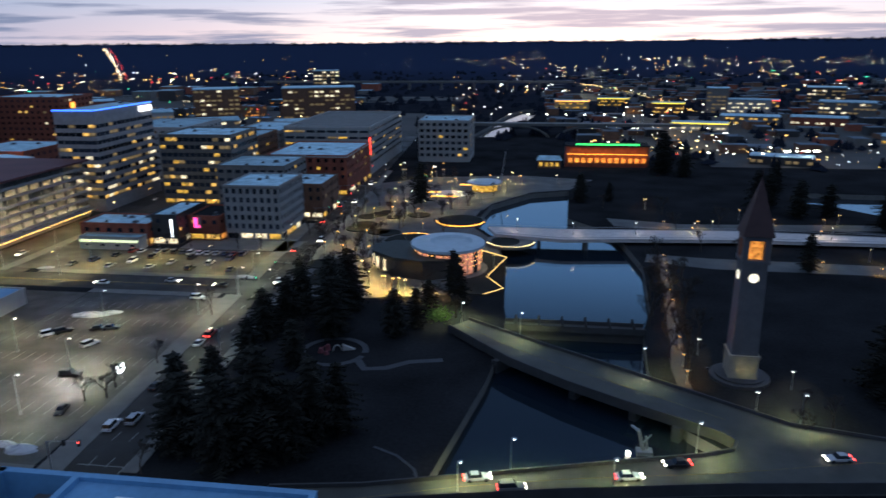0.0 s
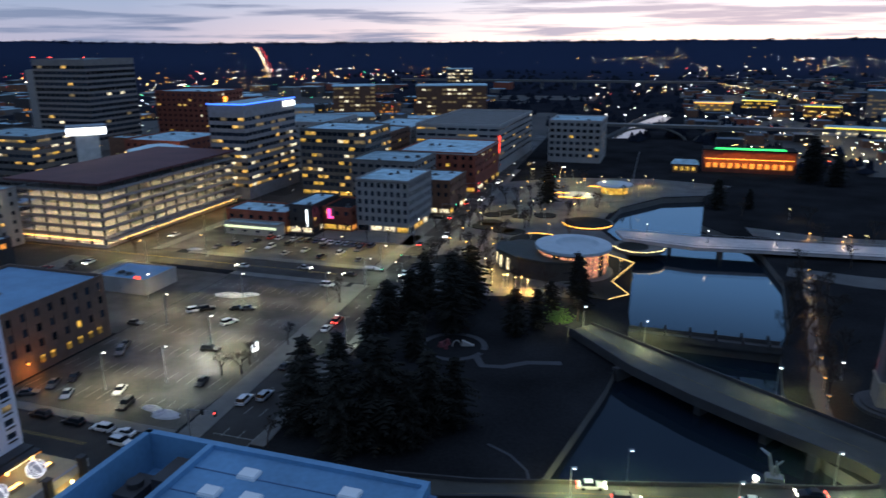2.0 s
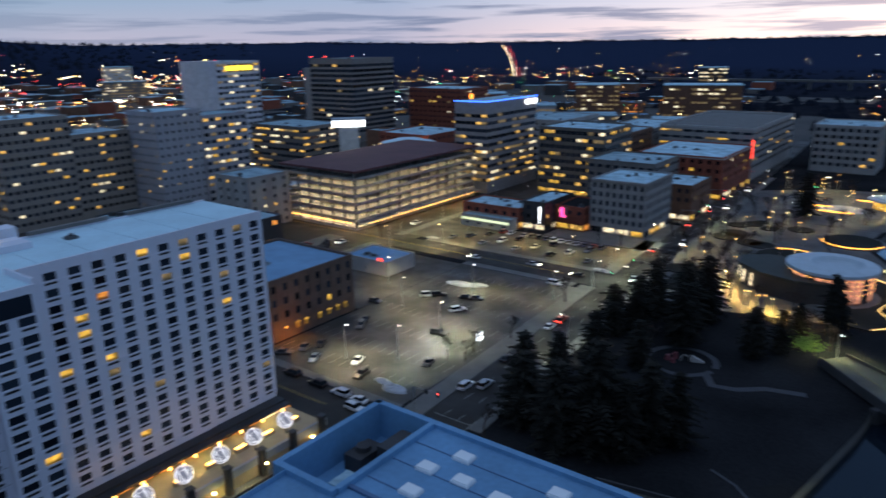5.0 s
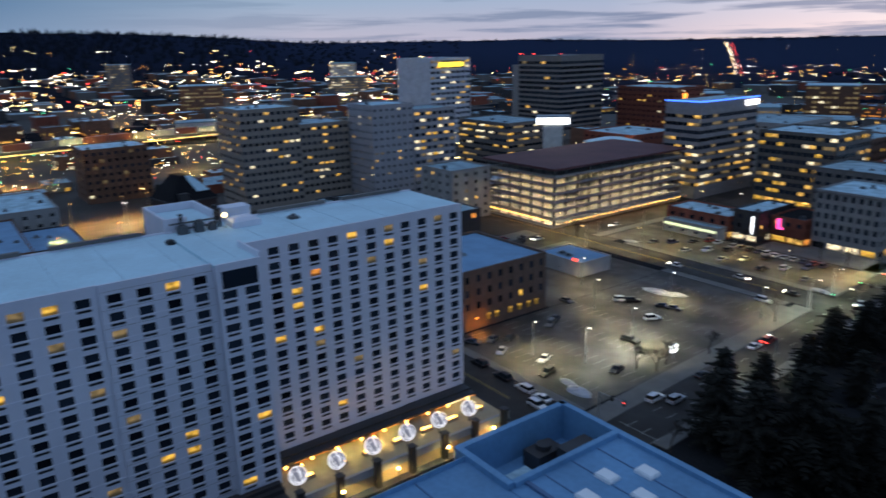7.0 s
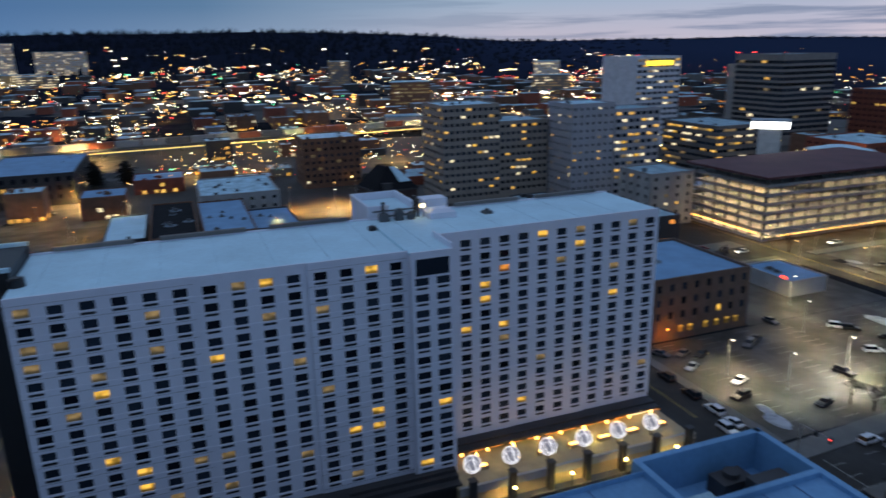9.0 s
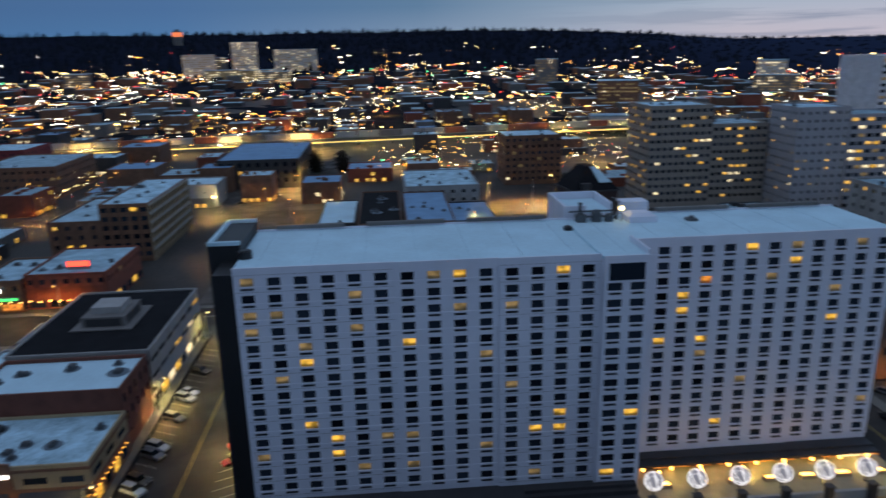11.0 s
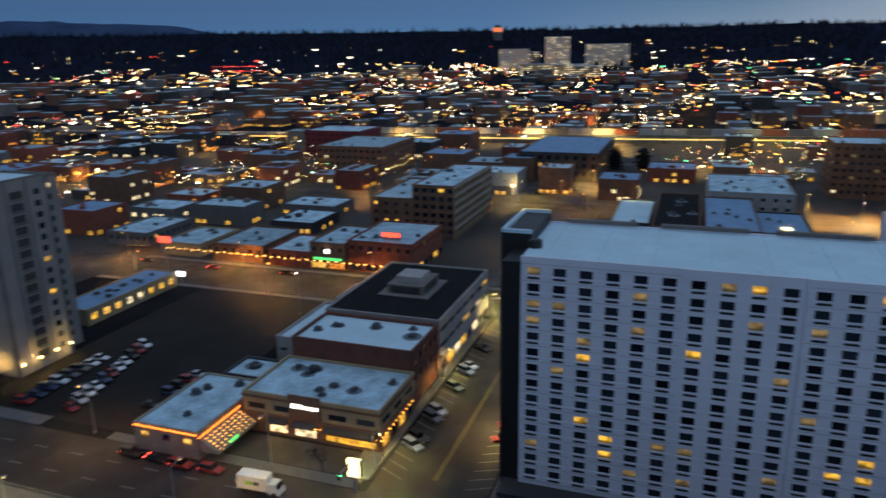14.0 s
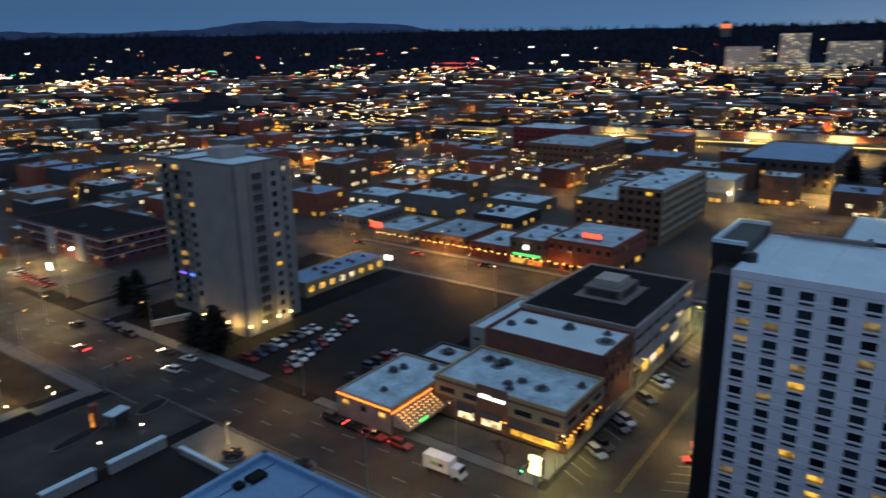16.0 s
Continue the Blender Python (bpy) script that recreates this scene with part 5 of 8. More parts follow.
# ---- lamps ----
def lamp_mesh(h, arm):
    pole = Geo().tube(0, 0, 0, h, 0.11, 0.07, n=8).tube(0, 0, 0, 0.5, 0.2, n=8)
    if arm:
        pole.beam((0, 0, h - 0.1), (arm, 0, h + 0.25), 0.05)
    return pole.mesh("pole", STEEL)


LAMPS = {}


def street_lamp(x, y, h=8.5, arm=1.6, turn=0.0, glow_mat=None, colour=(1.0, 0.8, 0.5), power=0.0, z=0.0, label="tall steel street lamp, lit", group="street lamps"):
    glow_mat = glow_mat or L_YEL
    key = (h, arm, glow_mat.name)
    if key not in LAMPS:
        LAMPS[key] = (lamp_mesh(h, arm), Geo().box(arm - 0.45, arm + 0.45, -0.22, 0.22, h + 0.2, h + 0.36).mesh("lamp_head", STEEL),
                      Geo().ball(arm, 0, h + 0.12, 0.26, 8, 5, 0.6).mesh("bulb", glow_mat))
    ob = thing("street_lamp", label, "street lamp", (x, y, z), turn, group)
    for n, m in zip(("pole", "lamp_head", "bulb"), LAMPS[key]):
        part(n, m, None, ob)
    if power:
        d = bpy.data.lights.new("lamp_light", "SPOT")
        d.energy, d.color, d.spot_size, d.spot_blend, d.shadow_soft_size = power, colour, radians(150), 0.9, 0.35
        lo = new("lamp_light", d)
        lo.parent, lo.location = ob, (arm + 0.35, 0, h - 0.3)
    return ob


YEL, ORA, COOL = (1.0, 0.78, 0.42), (1.0, 0.42, 0.10), (0.86, 0.95, 0.80)
K = 1050.0
for x, y, p, c in ((-108.4, 140, 33, (1.0, 0.88, 0.62)), (-120, 172, 13, YEL), (-96, 180, 12, YEL), (-118, 114, 12, YEL), (-147, 163, 9, YEL), (-130, 150, 8, YEL), (-107, 121, 6, (0.95, 1.0, 0.75))):
    street_lamp(x, y, 9.0, 0.8, 20, L_WHITE, c, p * K, label="parking lot lamp on a steel pole, lit", group="parking lot lamps")
for x, y in ((-112, 222), (-135, 230), (-158, 224), (-100, 236)):
    street_lamp(x, y, 8.0, 0.8, 0, L_YEL, (1.0, 0.66, 0.20), 15 * K, label="parking lot lamp on a steel pole, lit", group="parking lot lamps")
for x, y, t in ((-91, 197, 0), (-92, 212, 0), (-75.5, 150, 180), (-78, 196, 180), (-85, 88, 0), (-71, 86, 180), (-94, 250, 0), (-97, 302, 0), (-83, 290, 180)):
    street_lamp(x, y, 9, 2.0, t, L_WHITE, (0.95, 1.0, 0.72), 5.5 * K)
for x, y in ((-150, 99.5), (-175, 99.5), (-186.5, 216), (-196, 205), (-183, 240), (-183, 262), (-184, 284), (-160, 209.5), (-176, 196.8)):
    street_lamp(x, y, 8, 1.6, 180, L_YEL, (1.0, 0.76, 0.36), 12 * K)
for i, x in enumerate(range(-205, -104, 20)):
    street_lamp(x, -51.5 if i % 2 else -28, 7.5, 1.5, 90 if i % 2 else -90, L_YEL, (1.0, 0.70, 0.26), 19 * K)
for i, y in enumerate(range(-230, -50, 26)):
    street_lamp(-210.5 if i % 2 else -185.5, y, 9.5, 2.2, 0 if i % 2 else 180, L_WARM, ORA, 42 * K, label="tall street lamp with an orange glow", group="orange street lamps")
street_lamp(-172, -106, 13, 0.6, 0, glow("bright_pole_lamp", (1.0, 0.72, 0.36), 40.0), (1.0, 0.55, 0.2), 9 * K, label="very bright tall pole lamp", group="orange street lamps")
for x, y in ((-300, -40), (-330, -46), (-270, -38), (-235, -45), (-360, -62), (-395, -50), (-340, 10), (-290, 36), (-330, -150), (-330, -250), (-338, -330)):
    street_lamp(x, y, 9, 1.6, 0, L_WARM, (1.0, 0.45, 0.11), 13 * K)
for x, y in ((-99.5, -112), (-79.5, -75), (-99, -170), (-74, -190), (-100, -235), (-99.5, -70)):
    street_lamp(x, y, 11.5, 2.2, 0 if x < -80 else 180, L_WARM, (1.0, 0.50, 0.16), 7 * K)
for x, y, h, c, p in ((-76.1, -109, 5.0, (1.0, 0.66, 0.28), 2.4), (-118, -262, 8.0, (1.0, 0.78, 0.38), 10), (-104, -226, 9.0, (1.0, 0.62, 0.24), 14), (-88, -206, 9.0, (1.0, 0.66, 0.28), 14), (-72.5, -225, 9.0, (1.0, 0.62, 0.24), 14), (-90, -262, 9.0, (1.0, 0.62, 0.24), 9),
                      (-127, -272, 5.0, (1.0, 0.86, 0.5), 7), (-150, -226, 8.0, (1.0, 0.7, 0.34), 10), (-58, -165, 6.0, (1.0, 0.55, 0.2), 5), (-126, -196, 6.0, (1.0, 0.55, 0.2), 5)):
    street_lamp(x, y, h, 0.9, 90, L_YEL, c, p * K, label="steel street lamp with a warm glow", group="south avenue lamps")
for x, y, h, p in ((-3.4, 111.3, 7.0, 7), (30.5, 121.0, 7.0, 7), (24.8, 153.6, 7.0, 7), (-3.6, 172.4, 7.0, 7), (53.2, 134.4, 7.0, 7), (-20, 182, 6, 6), (-12, 103.0, 7, 5), (75, 113, 7, 6), (14, 107, 7, 4)):
    street_lamp(x, y, h, 0.5, 30, L_COOL, (0.95, 0.97, 0.45), p * 1.3 * K, z=0.0 if y == 182 else 0.4, label="slim bridge lamp with a cool white head", group="bridge lamps")
for x, y, p in ((46.7, 141.3, 0.8), (57.1, 152, 0.6), (40.2, 168.3, 0.4)):
    street_lamp(x, y, 4.2, 0.0, 0, L_WHITE, (1.0, 0.9, 0.6), p * K, label="short round park lamp, lit", group="park lamps")
for x, y in ((39.8, 208), (39.4, 199), (37.5, 186), (36.3, 172), (35.4, 161), (34.6, 152), (42, 226), (44, 244)):
    street_lamp(x, y, 3.2, 0.0, 0, L_WARM, (1.0, 0.5, 0.12), 1.1 * K, label="low amber path lamp, lit", group="amber path lamps")
for x, y in ((96, 244), (112, 238), (128, 232), (144, 226), (160, 240), (70, 246), (150, 205), (165, 212), (52, 296), (66, 297), (98, 304), (118, 305)):
    street_lamp(x, y, 2.6, 0.0, 0, L_WARM, (1.0, 0.46, 0.12), 1.1 * K, label="low amber path lamp, lit", group="amber path lamps")
rng = random.Random(31)
for x, y in ((86, 312), (84, 268), (70, 290), (49, 330), (107, 278), (124, 306), (60, 279), (95, 253), (115, 254), (75, 253.6), (140, 258), (-62, 226), (-66, 214), (-58, 204), (-44, 205), (-60, 240), (-66, 262), (-52, 300), (-60, 315), (-40, 330),
             (-22, 378), (-44, 372), (-52, 352), (-30, 345), (-10, 385), (10, 388), (-48, 207), (-24, 207), (-70, 240)):
    street_lamp(x, y, 4.5, 0.0, 0, L_WARM if rng.random() < 0.6 else L_YEL, (1.0, 0.66, 0.26), rng.choice((0.8, 1.3, 2.0)) * K, label="park promenade lamp, lit", group="promenade lamps")


hip_house()
street_lamp(-334, 70, 10, 1.2, 0, L_WHITE, (1.0, 0.86, 0.55), 30 * K, label="parking lot lamp on a steel pole, lit", group="parking lot lamps")
street_lamp(-300, 60, 9, 1.2, 0, L_WARM, ORA, 26 * K, label="tall street lamp with an orange glow", group="orange street lamps")


# ---- cars ----
def car_prototype(paint, kind="sedan"):
    """Body with wheel arches, glasshouse, four wheels, lights."""
    L_, W_, hb, hr = (4.6, 1.82, 0.82, 1.45) if kind == "sedan" else (4.8, 1.92, 0.98, 1.78)
    ob = thing("car", "parked car", "car", (0, 0, -200))
    prof = [(-L_ / 2, 0.35), (-L_ / 2 + 0.05, hb - 0.12), (-L_ / 2 + 0.3, hb), (L_ / 2 - 1.2, hb), (L_ / 2 - 0.25, hb - 0.18), (L_ / 2, hb - 0.35), (L_ / 2, 0.35)]
    g = Geo()
    n = len(prof)
    for inset, y in ((0.06, -W_ / 2), (0, -W_ / 2 + 0.12), (0, W_ / 2 - 0.12), (0.06, W_ / 2)):
        g.v += [(x * (1 - inset * 0.3), y, z if inset == 0 else z * 0.96) for x, z in prof]
    for s in range(3):
        g.f += [(s * n + i, s * n + (i + 1) % n, (s + 1) * n + (i + 1) % n, (s + 1) * n + i) for i in range(n)]
    g.f += [tuple(range(n))[::-1], tuple(3 * n + i for i in range(n))]
    a, b = (-1.75, 0.85) if kind == "sedan" else (-2.25, 0.95)
    ta, tb = (-1.15, 0.2) if kind == "sedan" else (-2.0, 0.35)
    w, tw = W_ / 2 - 0.1, W_ / 2 - 0.3
    k = Geo().prism([(a, -w), (b, -w), (b, w), (a, w)], hb - 0.01, hr - 0.05, [(ta, -tw), (tb, -tw), (tb, tw), (ta, tw)])
    part("glasshouse", k, CARGLASS, ob)
    g.prism([(ta - 0.03, -tw - 0.03), (tb + 0.03, -tw - 0.03), (tb + 0.03, tw + 0.03), (ta - 0.03, tw + 0.03)], hr - 0.06, hr, [(ta + 0.1, -tw + 0.1), (tb - 0.1, -tw + 0.1), (tb - 0.1, tw - 0.1), (ta + 0.1, tw - 0.1)])
    part("body", g, paint, ob)
    wheel = Geo()
    wheel.beam((0, -0.11, 0), (0, 0.11, 0), 0.33, n=12)
    wm = wheel.mesh("wheel", RUBBER)
    for x in (-L_ / 2 + 0.85, L_ / 2 - 0.9):
        for y in (-W_ / 2 + 0.1, W_ / 2 - 0.1):
            part("wheel", wm, None, ob).location = (x, y, 0.33)
    for y in (-W_ / 2 + 0.3, W_ / 2 - 0.3):
        part("headlight", Geo().box(L_ / 2 - 0.06, L_ / 2 + 0.03, y - 0.2, y + 0.2, hb - 0.32, hb - 0.18), PALE, ob)
        part("tail_light", Geo().box(-L_ / 2 - 0.02, -L_ / 2 + 0.05, y - 0.2, y + 0.2, hb - 0.3, hb - 0.16), BRICK, ob)
    return ob


def paint(name, col):
    return mat(name, col, 0.3, metal=0.2, var=0.08, bump=0.0)


PROTO = []
for nm, col, lab in (("white_car_paint", (0.7, 0.71, 0.72), "white"), ("black_car_paint", (0.012, 0.012, 0.014), "black"), ("silver_car_paint", (0.42, 0.43, 0.45), "silver"), ("red_car_paint", (0.28, 0.02, 0.02), "red"),
                     ("grey_car_paint", (0.10, 0.105, 0.11), "dark grey"), ("blue_car_paint", (0.03, 0.05, 0.11), "dark blue")):
    for kd in ("sedan", "suv"):
        o = car_prototype(paint(nm, col), kd)
        tagged(o, f"{lab} {'sedan' if kd == 'sedan' else 'sport utility car'} standing on the asphalt", "car")
        PROTO.append(o)
used = set()
PARKED = [{(c.name.split(".")[0], c.data.vertices[0].co.y < 0): c.data for c in o.children} for o in PROTO]  # lamps out


def car(x, y, turn, which=None, z=0.04, rear=False, front=False):
    i = rng.randrange(12) if which is None else which * 2 + rng.randrange(2)
    m = pose(x, y, z, 0, 0, turn)
    if i not in used:
        used.add(i)
        o = PROTO[i]
        o.matrix_basis = m
    else:
        o = copy_thing(PROTO[i], m)
        for c in o.children:
            kind = c.name.split(".")[0]
            if kind in ("headlight", "tail_light"):
                c.data = PARKED[i][kind, c.data.vertices[0].co.y < 0]
    return o


def lights_on(o, front=True, rear=True):
    """Swaps the lamps of a running car to glowing ones."""
    for c in o.children:
        if c.name.startswith("headlight") and front:
            c.data = HEAD_ON[0 if c.data.vertices[0].co.y < 0 else 1]
        if c.name.startswith("tail_light") and rear:
            c.data = TAIL_ON[0 if c.data.vertices[0].co.y < 0 else 1]


HEAD_ON = [Geo().box(2.3, 2.5, y - 0.22, y + 0.22, 0.5, 0.75).mesh("headlight", L_WHITE) for y in (-0.62, 0.62)]
TAIL_ON = [Geo().box(-2.5, -2.3, y - 0.25, y + 0.25, 0.55, 0.8).mesh("tail_light", L_RED) for y in (-0.62, 0.62)]
for x, y, t, w in ((-114, 156, 65, 0), (-129, 161, 50, 0), (-126.5, 163, 50, 1), (-118, 166, 20, 1), (-115, 167, 20, 4), (-108, 139, 10, 1), (-114, 114, -70, 0), (-108, 109, -80, 1), (-129, 116, -65, 1), (-131, 112, -65, 4), (-124, 109, -60, 2), (-131, 135, -60, 1),
                   (-129, 131, -60, 4), (-99, 123, -75, 1), (-122, 100.2, 180, 1), (-113, 99.8, 180, 1), (-105.5, 99.6, 180, 0), (-100, 99.6, 180, 0), (-139, 148, 0, 4), (-102, 192.2, 0, 0), (-133, 107, 30, 4)):
    car(x, y, t, w)
for x, y, t, w, fr, re in ((-98, 96.4, 0, 0, 1, 0), (-84.6, 118.5, 92, 0, 0, 0), (-81.4, 121.5, 92, 2, 0, 0), (-84.8, 136, 93, 1, 0, 0), (-86, 160, 93, 0, 0, 0), (-85.8, 166, 93, 3, 0, 1), (-100, 204, 180, 1, 1, 0), (-118, 206.5, 0, 2, 1, 0), (-140, 202, 180, 0, 1, 0),
                           (-83, 210, -87, 0, 1, 0), (-84, 260, -87, 0, 1, 0), (-90, 246, 93, 1, 0, 1), (-92, 290, 93, 1, 0, 1), (-93, 320, 93, 1, 0, 1), (-88.5, 330, -87, 0, 1, 0), (-96, 350, 93, 1, 0, 1), (-91, 375, -87, 0, 1, 0), (-98, 390, 93, 1, 0, 1),
                           (-90, -148.1, -80, 0, 1, 0), (-96.3, -150.6, -80, 0, 0, 0), (-84.4, -180, -90, 3, 1, 1), (-92.5, -197.7, -90, 1, 1, 0), (-95.5, -158.8, -90, 1, 1, 0), (-95, -98.5, 88, 1, 0, 1), (-95, -92.5, 88, 1, 0, 1), (-94.6, -86.5, 88, 3, 0, 1), (-95, -80, 88, 3, 0, 1), (-190, -60, -90, 0, 1, 0), (-205, -130, 90, 1, 0, 1), (-205, -190, 90, 1, 0, 1), (-204, -160, 90, 3, 0, 1),
                           (-191, -170, -90, 0, 1, 0), (-193, -220, -90, 2, 1, 0), (-241, -40, 0, 0, 1, 0), (-195, 150, -90, 0, 1, 0), (-195, 190, -90, 0, 1, 0), (-190, 230, -90, 0, 1, 0), (-204, 180, 90, 3, 0, 1)):
    lights_on(car(x, y, t, w), fr, re)
for x, y, t, w in ((-9, 106.8, 15, 0), (17, 110.2, 10, 0), (26, 115.3, 190, 1), (55, 120.5, 188, 2), (-3, 104.6, 12, 4)):
    lights_on(car(x, y, t, w, z=2.02), True, True)
for i in range(13):
    if rng.random() < 0.85:
        car(-163 + i * 4.9 + rng.uniform(-0.4, 0.4), 220 + (i % 3) * 6 + rng.uniform(-0.5, 0.5), rng.choice((88, 92, -90)))
for i in range(14):
    if rng.random() < 0.8:
        car(-150 + i * 3.3, 238, 90 + rng.uniform(-3, 3))
for i in range(11):
    car(-106 - i * 3.3, -125 - i * 0.9, 70 + rng.uniform(-4, 4), z=0.05)
for i in range(9):
    if rng.random() < 0.8:
        car(-105 - i * 3.4, -137.6 - i * 0.2, 95 + rng.uniform(-4, 4), z=0.05)
for i in range(7):
    if rng.random() < 0.8:
        car(-112 - i * 3.2, -108.5, 88 + rng.uniform(-4, 4), z=0.05)
for x, y in ((-97.0, -178.2), (-97.1, -184.4), (-98.2, -191.6)):
    car(x, y, 92)
for x in (-114, -117, -125.5, -128.5, -140, -149, -152, -163):
    car(x, -47.3, 60, rng.choice((0, 1, 4, 2)))
for x in (-122, -128, -134, -150, -156):
    car(x, -31.3, -60, rng.choice((3, 1, 4)))
for _ in range(9):
    car(rng.uniform(-320, -222), rng.uniform(-24, -10) if rng.random() < 0.3 else rng.choice((30, 36, -56)), rng.choice((0, 90)) + rng.uniform(-4, 4))
for _ in range(4):
    car(rng.uniform(-410, -352), rng.choice((-40, -60, -75)), 90)
for i in range(9):
    car(-106 - 0.1 * i, -242 - i * 3.2, 3, 3 if i < 7 else 2)
for k, o in enumerate(PROTO):
    if k not in used:
        o.matrix_basis = pose(-120 - 3.4 * k, -118, 0.05, 0, 0, 90)


def make_truck():
    ob = thing("box_truck", "white box truck with green and dark bars on its side", "truck", (-92.5, -67.5, 0.03), 92)
    part("cargo_box", Geo().box(-4.2, 1.6, -1.2, 1.2, 0.9, 3.5), mat("white_truck_panel", (0.75, 0.76, 0.76), 0.5, var=0.06), ob)
    part("chassis", Geo().box(-4.1, 3.9, -0.6, 0.6, 0.5, 0.9), BLACK, ob)
    part("cab", Geo().prism([(1.8, -1.1), (4.1, -1.1), (4.1, 1.1), (1.8, 1.1)], 0.6, 2.5, [(1.8, -1.0), (3.3, -1.0), (3.3, 1.0), (1.8, 1.0)]), mat("white_truck_panel", (0.75, 0.76, 0.76)), ob)
    part("windscreen", Geo().prism([(3.72, -0.95), (3.85, -0.95), (3.85, 0.95), (3.72, 0.95)], 1.6, 2.35, [(3.34, -0.9), (3.46, -0.9), (3.46, 0.9), (3.34, 0.9)]), CARGLASS, ob)
    for s in (-1.215, 1.215):
        part("side_bar", Geo().box(-2.6, -0.9, s - 0.01, s + 0.01, 1.9, 2.6), mat("green_livery", (0.25, 0.55, 0.1)), ob, "green livery bar")
        part("side_bar", Geo().box(-0.8, 0.2, s - 0.01, s + 0.01, 1.9, 2.6), mat("dark_livery", (0.05, 0.04, 0.12)), ob, "dark livery bar")
    wm = Geo().beam((0, -0.15, 0), (0, 0.15, 0), 0.48, n=14).mesh("wheel", RUBBER)
    for x in (-2.8, 3.0):
        for y in (-1.0, 1.0):
            part("wheel", wm, None, ob).location = (x, y, 0.48)


make_truck()


# ---- trees ----
def conifer_mesh(seed, h=16.0, r=3.2):
    q = random.Random(seed)
    g = Geo()
    z = h * 0.08
    while z < h * 0.97:
        k = 1 - z / h
        reach = r * (0.22 + 0.78 * min(1.0, k * 1.9) ** 0.75) * q.uniform(0.6, 1.2) if k > 0.04 else 0.35
        n = 7 if k > 0.3 else 5
        off = q.uniform(0, 6.28)
        for i in range(n):
            w = off + 2 * math.pi * i / n + q.uniform(-0.25, 0.25)
            L = reach * q.uniform(0.5, 1.25)
            c, s = math.cos(w), math.sin(w)
            for j in range(6):  # ragged sprays along a drooping bough
                t = 0.22 + 0.16 * j
                px, py, pz = c * L * t, s * L * t, z - 0.32 * L * t * t + 0.2 * L * t
                wd = 0.42 * L * (1.05 - t) + 0.22
                for sg in (-1, 1):
                    b = len(g.v)
                    e = (px - s * wd * sg + c * 0.35 * wd, py + c * wd * sg + s * 0.35 * wd, pz - 0.25 * wd - q.uniform(0, 0.25))
                    g.v += [(px - c * 0.2, py - s * 0.2, pz + 0.1), e, (px + c * 0.38, py + s * 0.38, pz - 0.05), (px, py, pz - 0.4 - q.uniform(0, 0.2))]
                    g.f += [(b, b + 1, b + 2), (b, b + 1, b + 3), (b + 1, b + 2, b + 3)]
        z += h * 0.045 * q.uniform(0.8, 1.2)
    g.gem(0, 0, h * 0.97, 0.25)
    return g.mesh("crown", NEEDLE), Geo().tube(0, 0, -0.3, h * 0.9, 0.32, 0.06, n=7).mesh("trunk", BARK)


def bare_mesh(seed, h=9.0):
    q = random.Random(seed)
    trunk, crown = Geo(), Geo()

    def grow(p, d, L, r, depth):
        e = p + d * L
        (trunk if depth < 2 else crown).beam(p, e, max(r, 0.022), max(r * 0.65, 0.018), n=5 if depth < 2 else 3)
        if depth == 5:
            return
        for _ in range(3 if depth < 4 else 4):
            nd = (d + Vector((q.uniform(-1, 1), q.uniform(-1, 1), q.uniform(-0.25, 0.7))) * 0.75).normalized()
            grow(e - d * L * q.uniform(0, 0.35), nd, L * q.uniform(0.6, 0.8), r * 0.55, depth + 1)

    grow(Vector((0, 0, -0.2)), Vector((0, 0, 1)), h * 0.3, h * 0.022, 0)
    return crown.mesh("crown", TWIG), trunk.mesh("trunk", BARK)


CON = [conifer_mesh(s, h, r) for s, h, r in ((1, 16, 3.4), (2, 16, 2.9), (3, 16, 3.9), (4, 16, 3.2))]
BARE = [bare_mesh(s) for s in (5, 6, 7)]


def conifer(x, y, h, z=0.0, wide=1.0):
    c, t = rng.choice(CON)
    o = thing("conifer", "tall dark pine with drooping ragged boughs", "tree", (x, y, z), rng.uniform(0, 360), "park conifers")
    o.scale = (h / 16 * wide, h / 16 * wide, h / 16)
    part("trunk", t, None, o)
    part("crown", c, None, o)


def bare(x, y, h, z=0.0):
    c, t = rng.choice(BARE)
    o = thing("bare_tree", "leafless winter street tree with fine twigs", "tree", (x, y, z), rng.uniform(0, 360), "bare winter trees")
    k = h / 7.5
    o.scale = (k, k, k)
    part("trunk", t, None, o)
    part("crown", c, None, o)


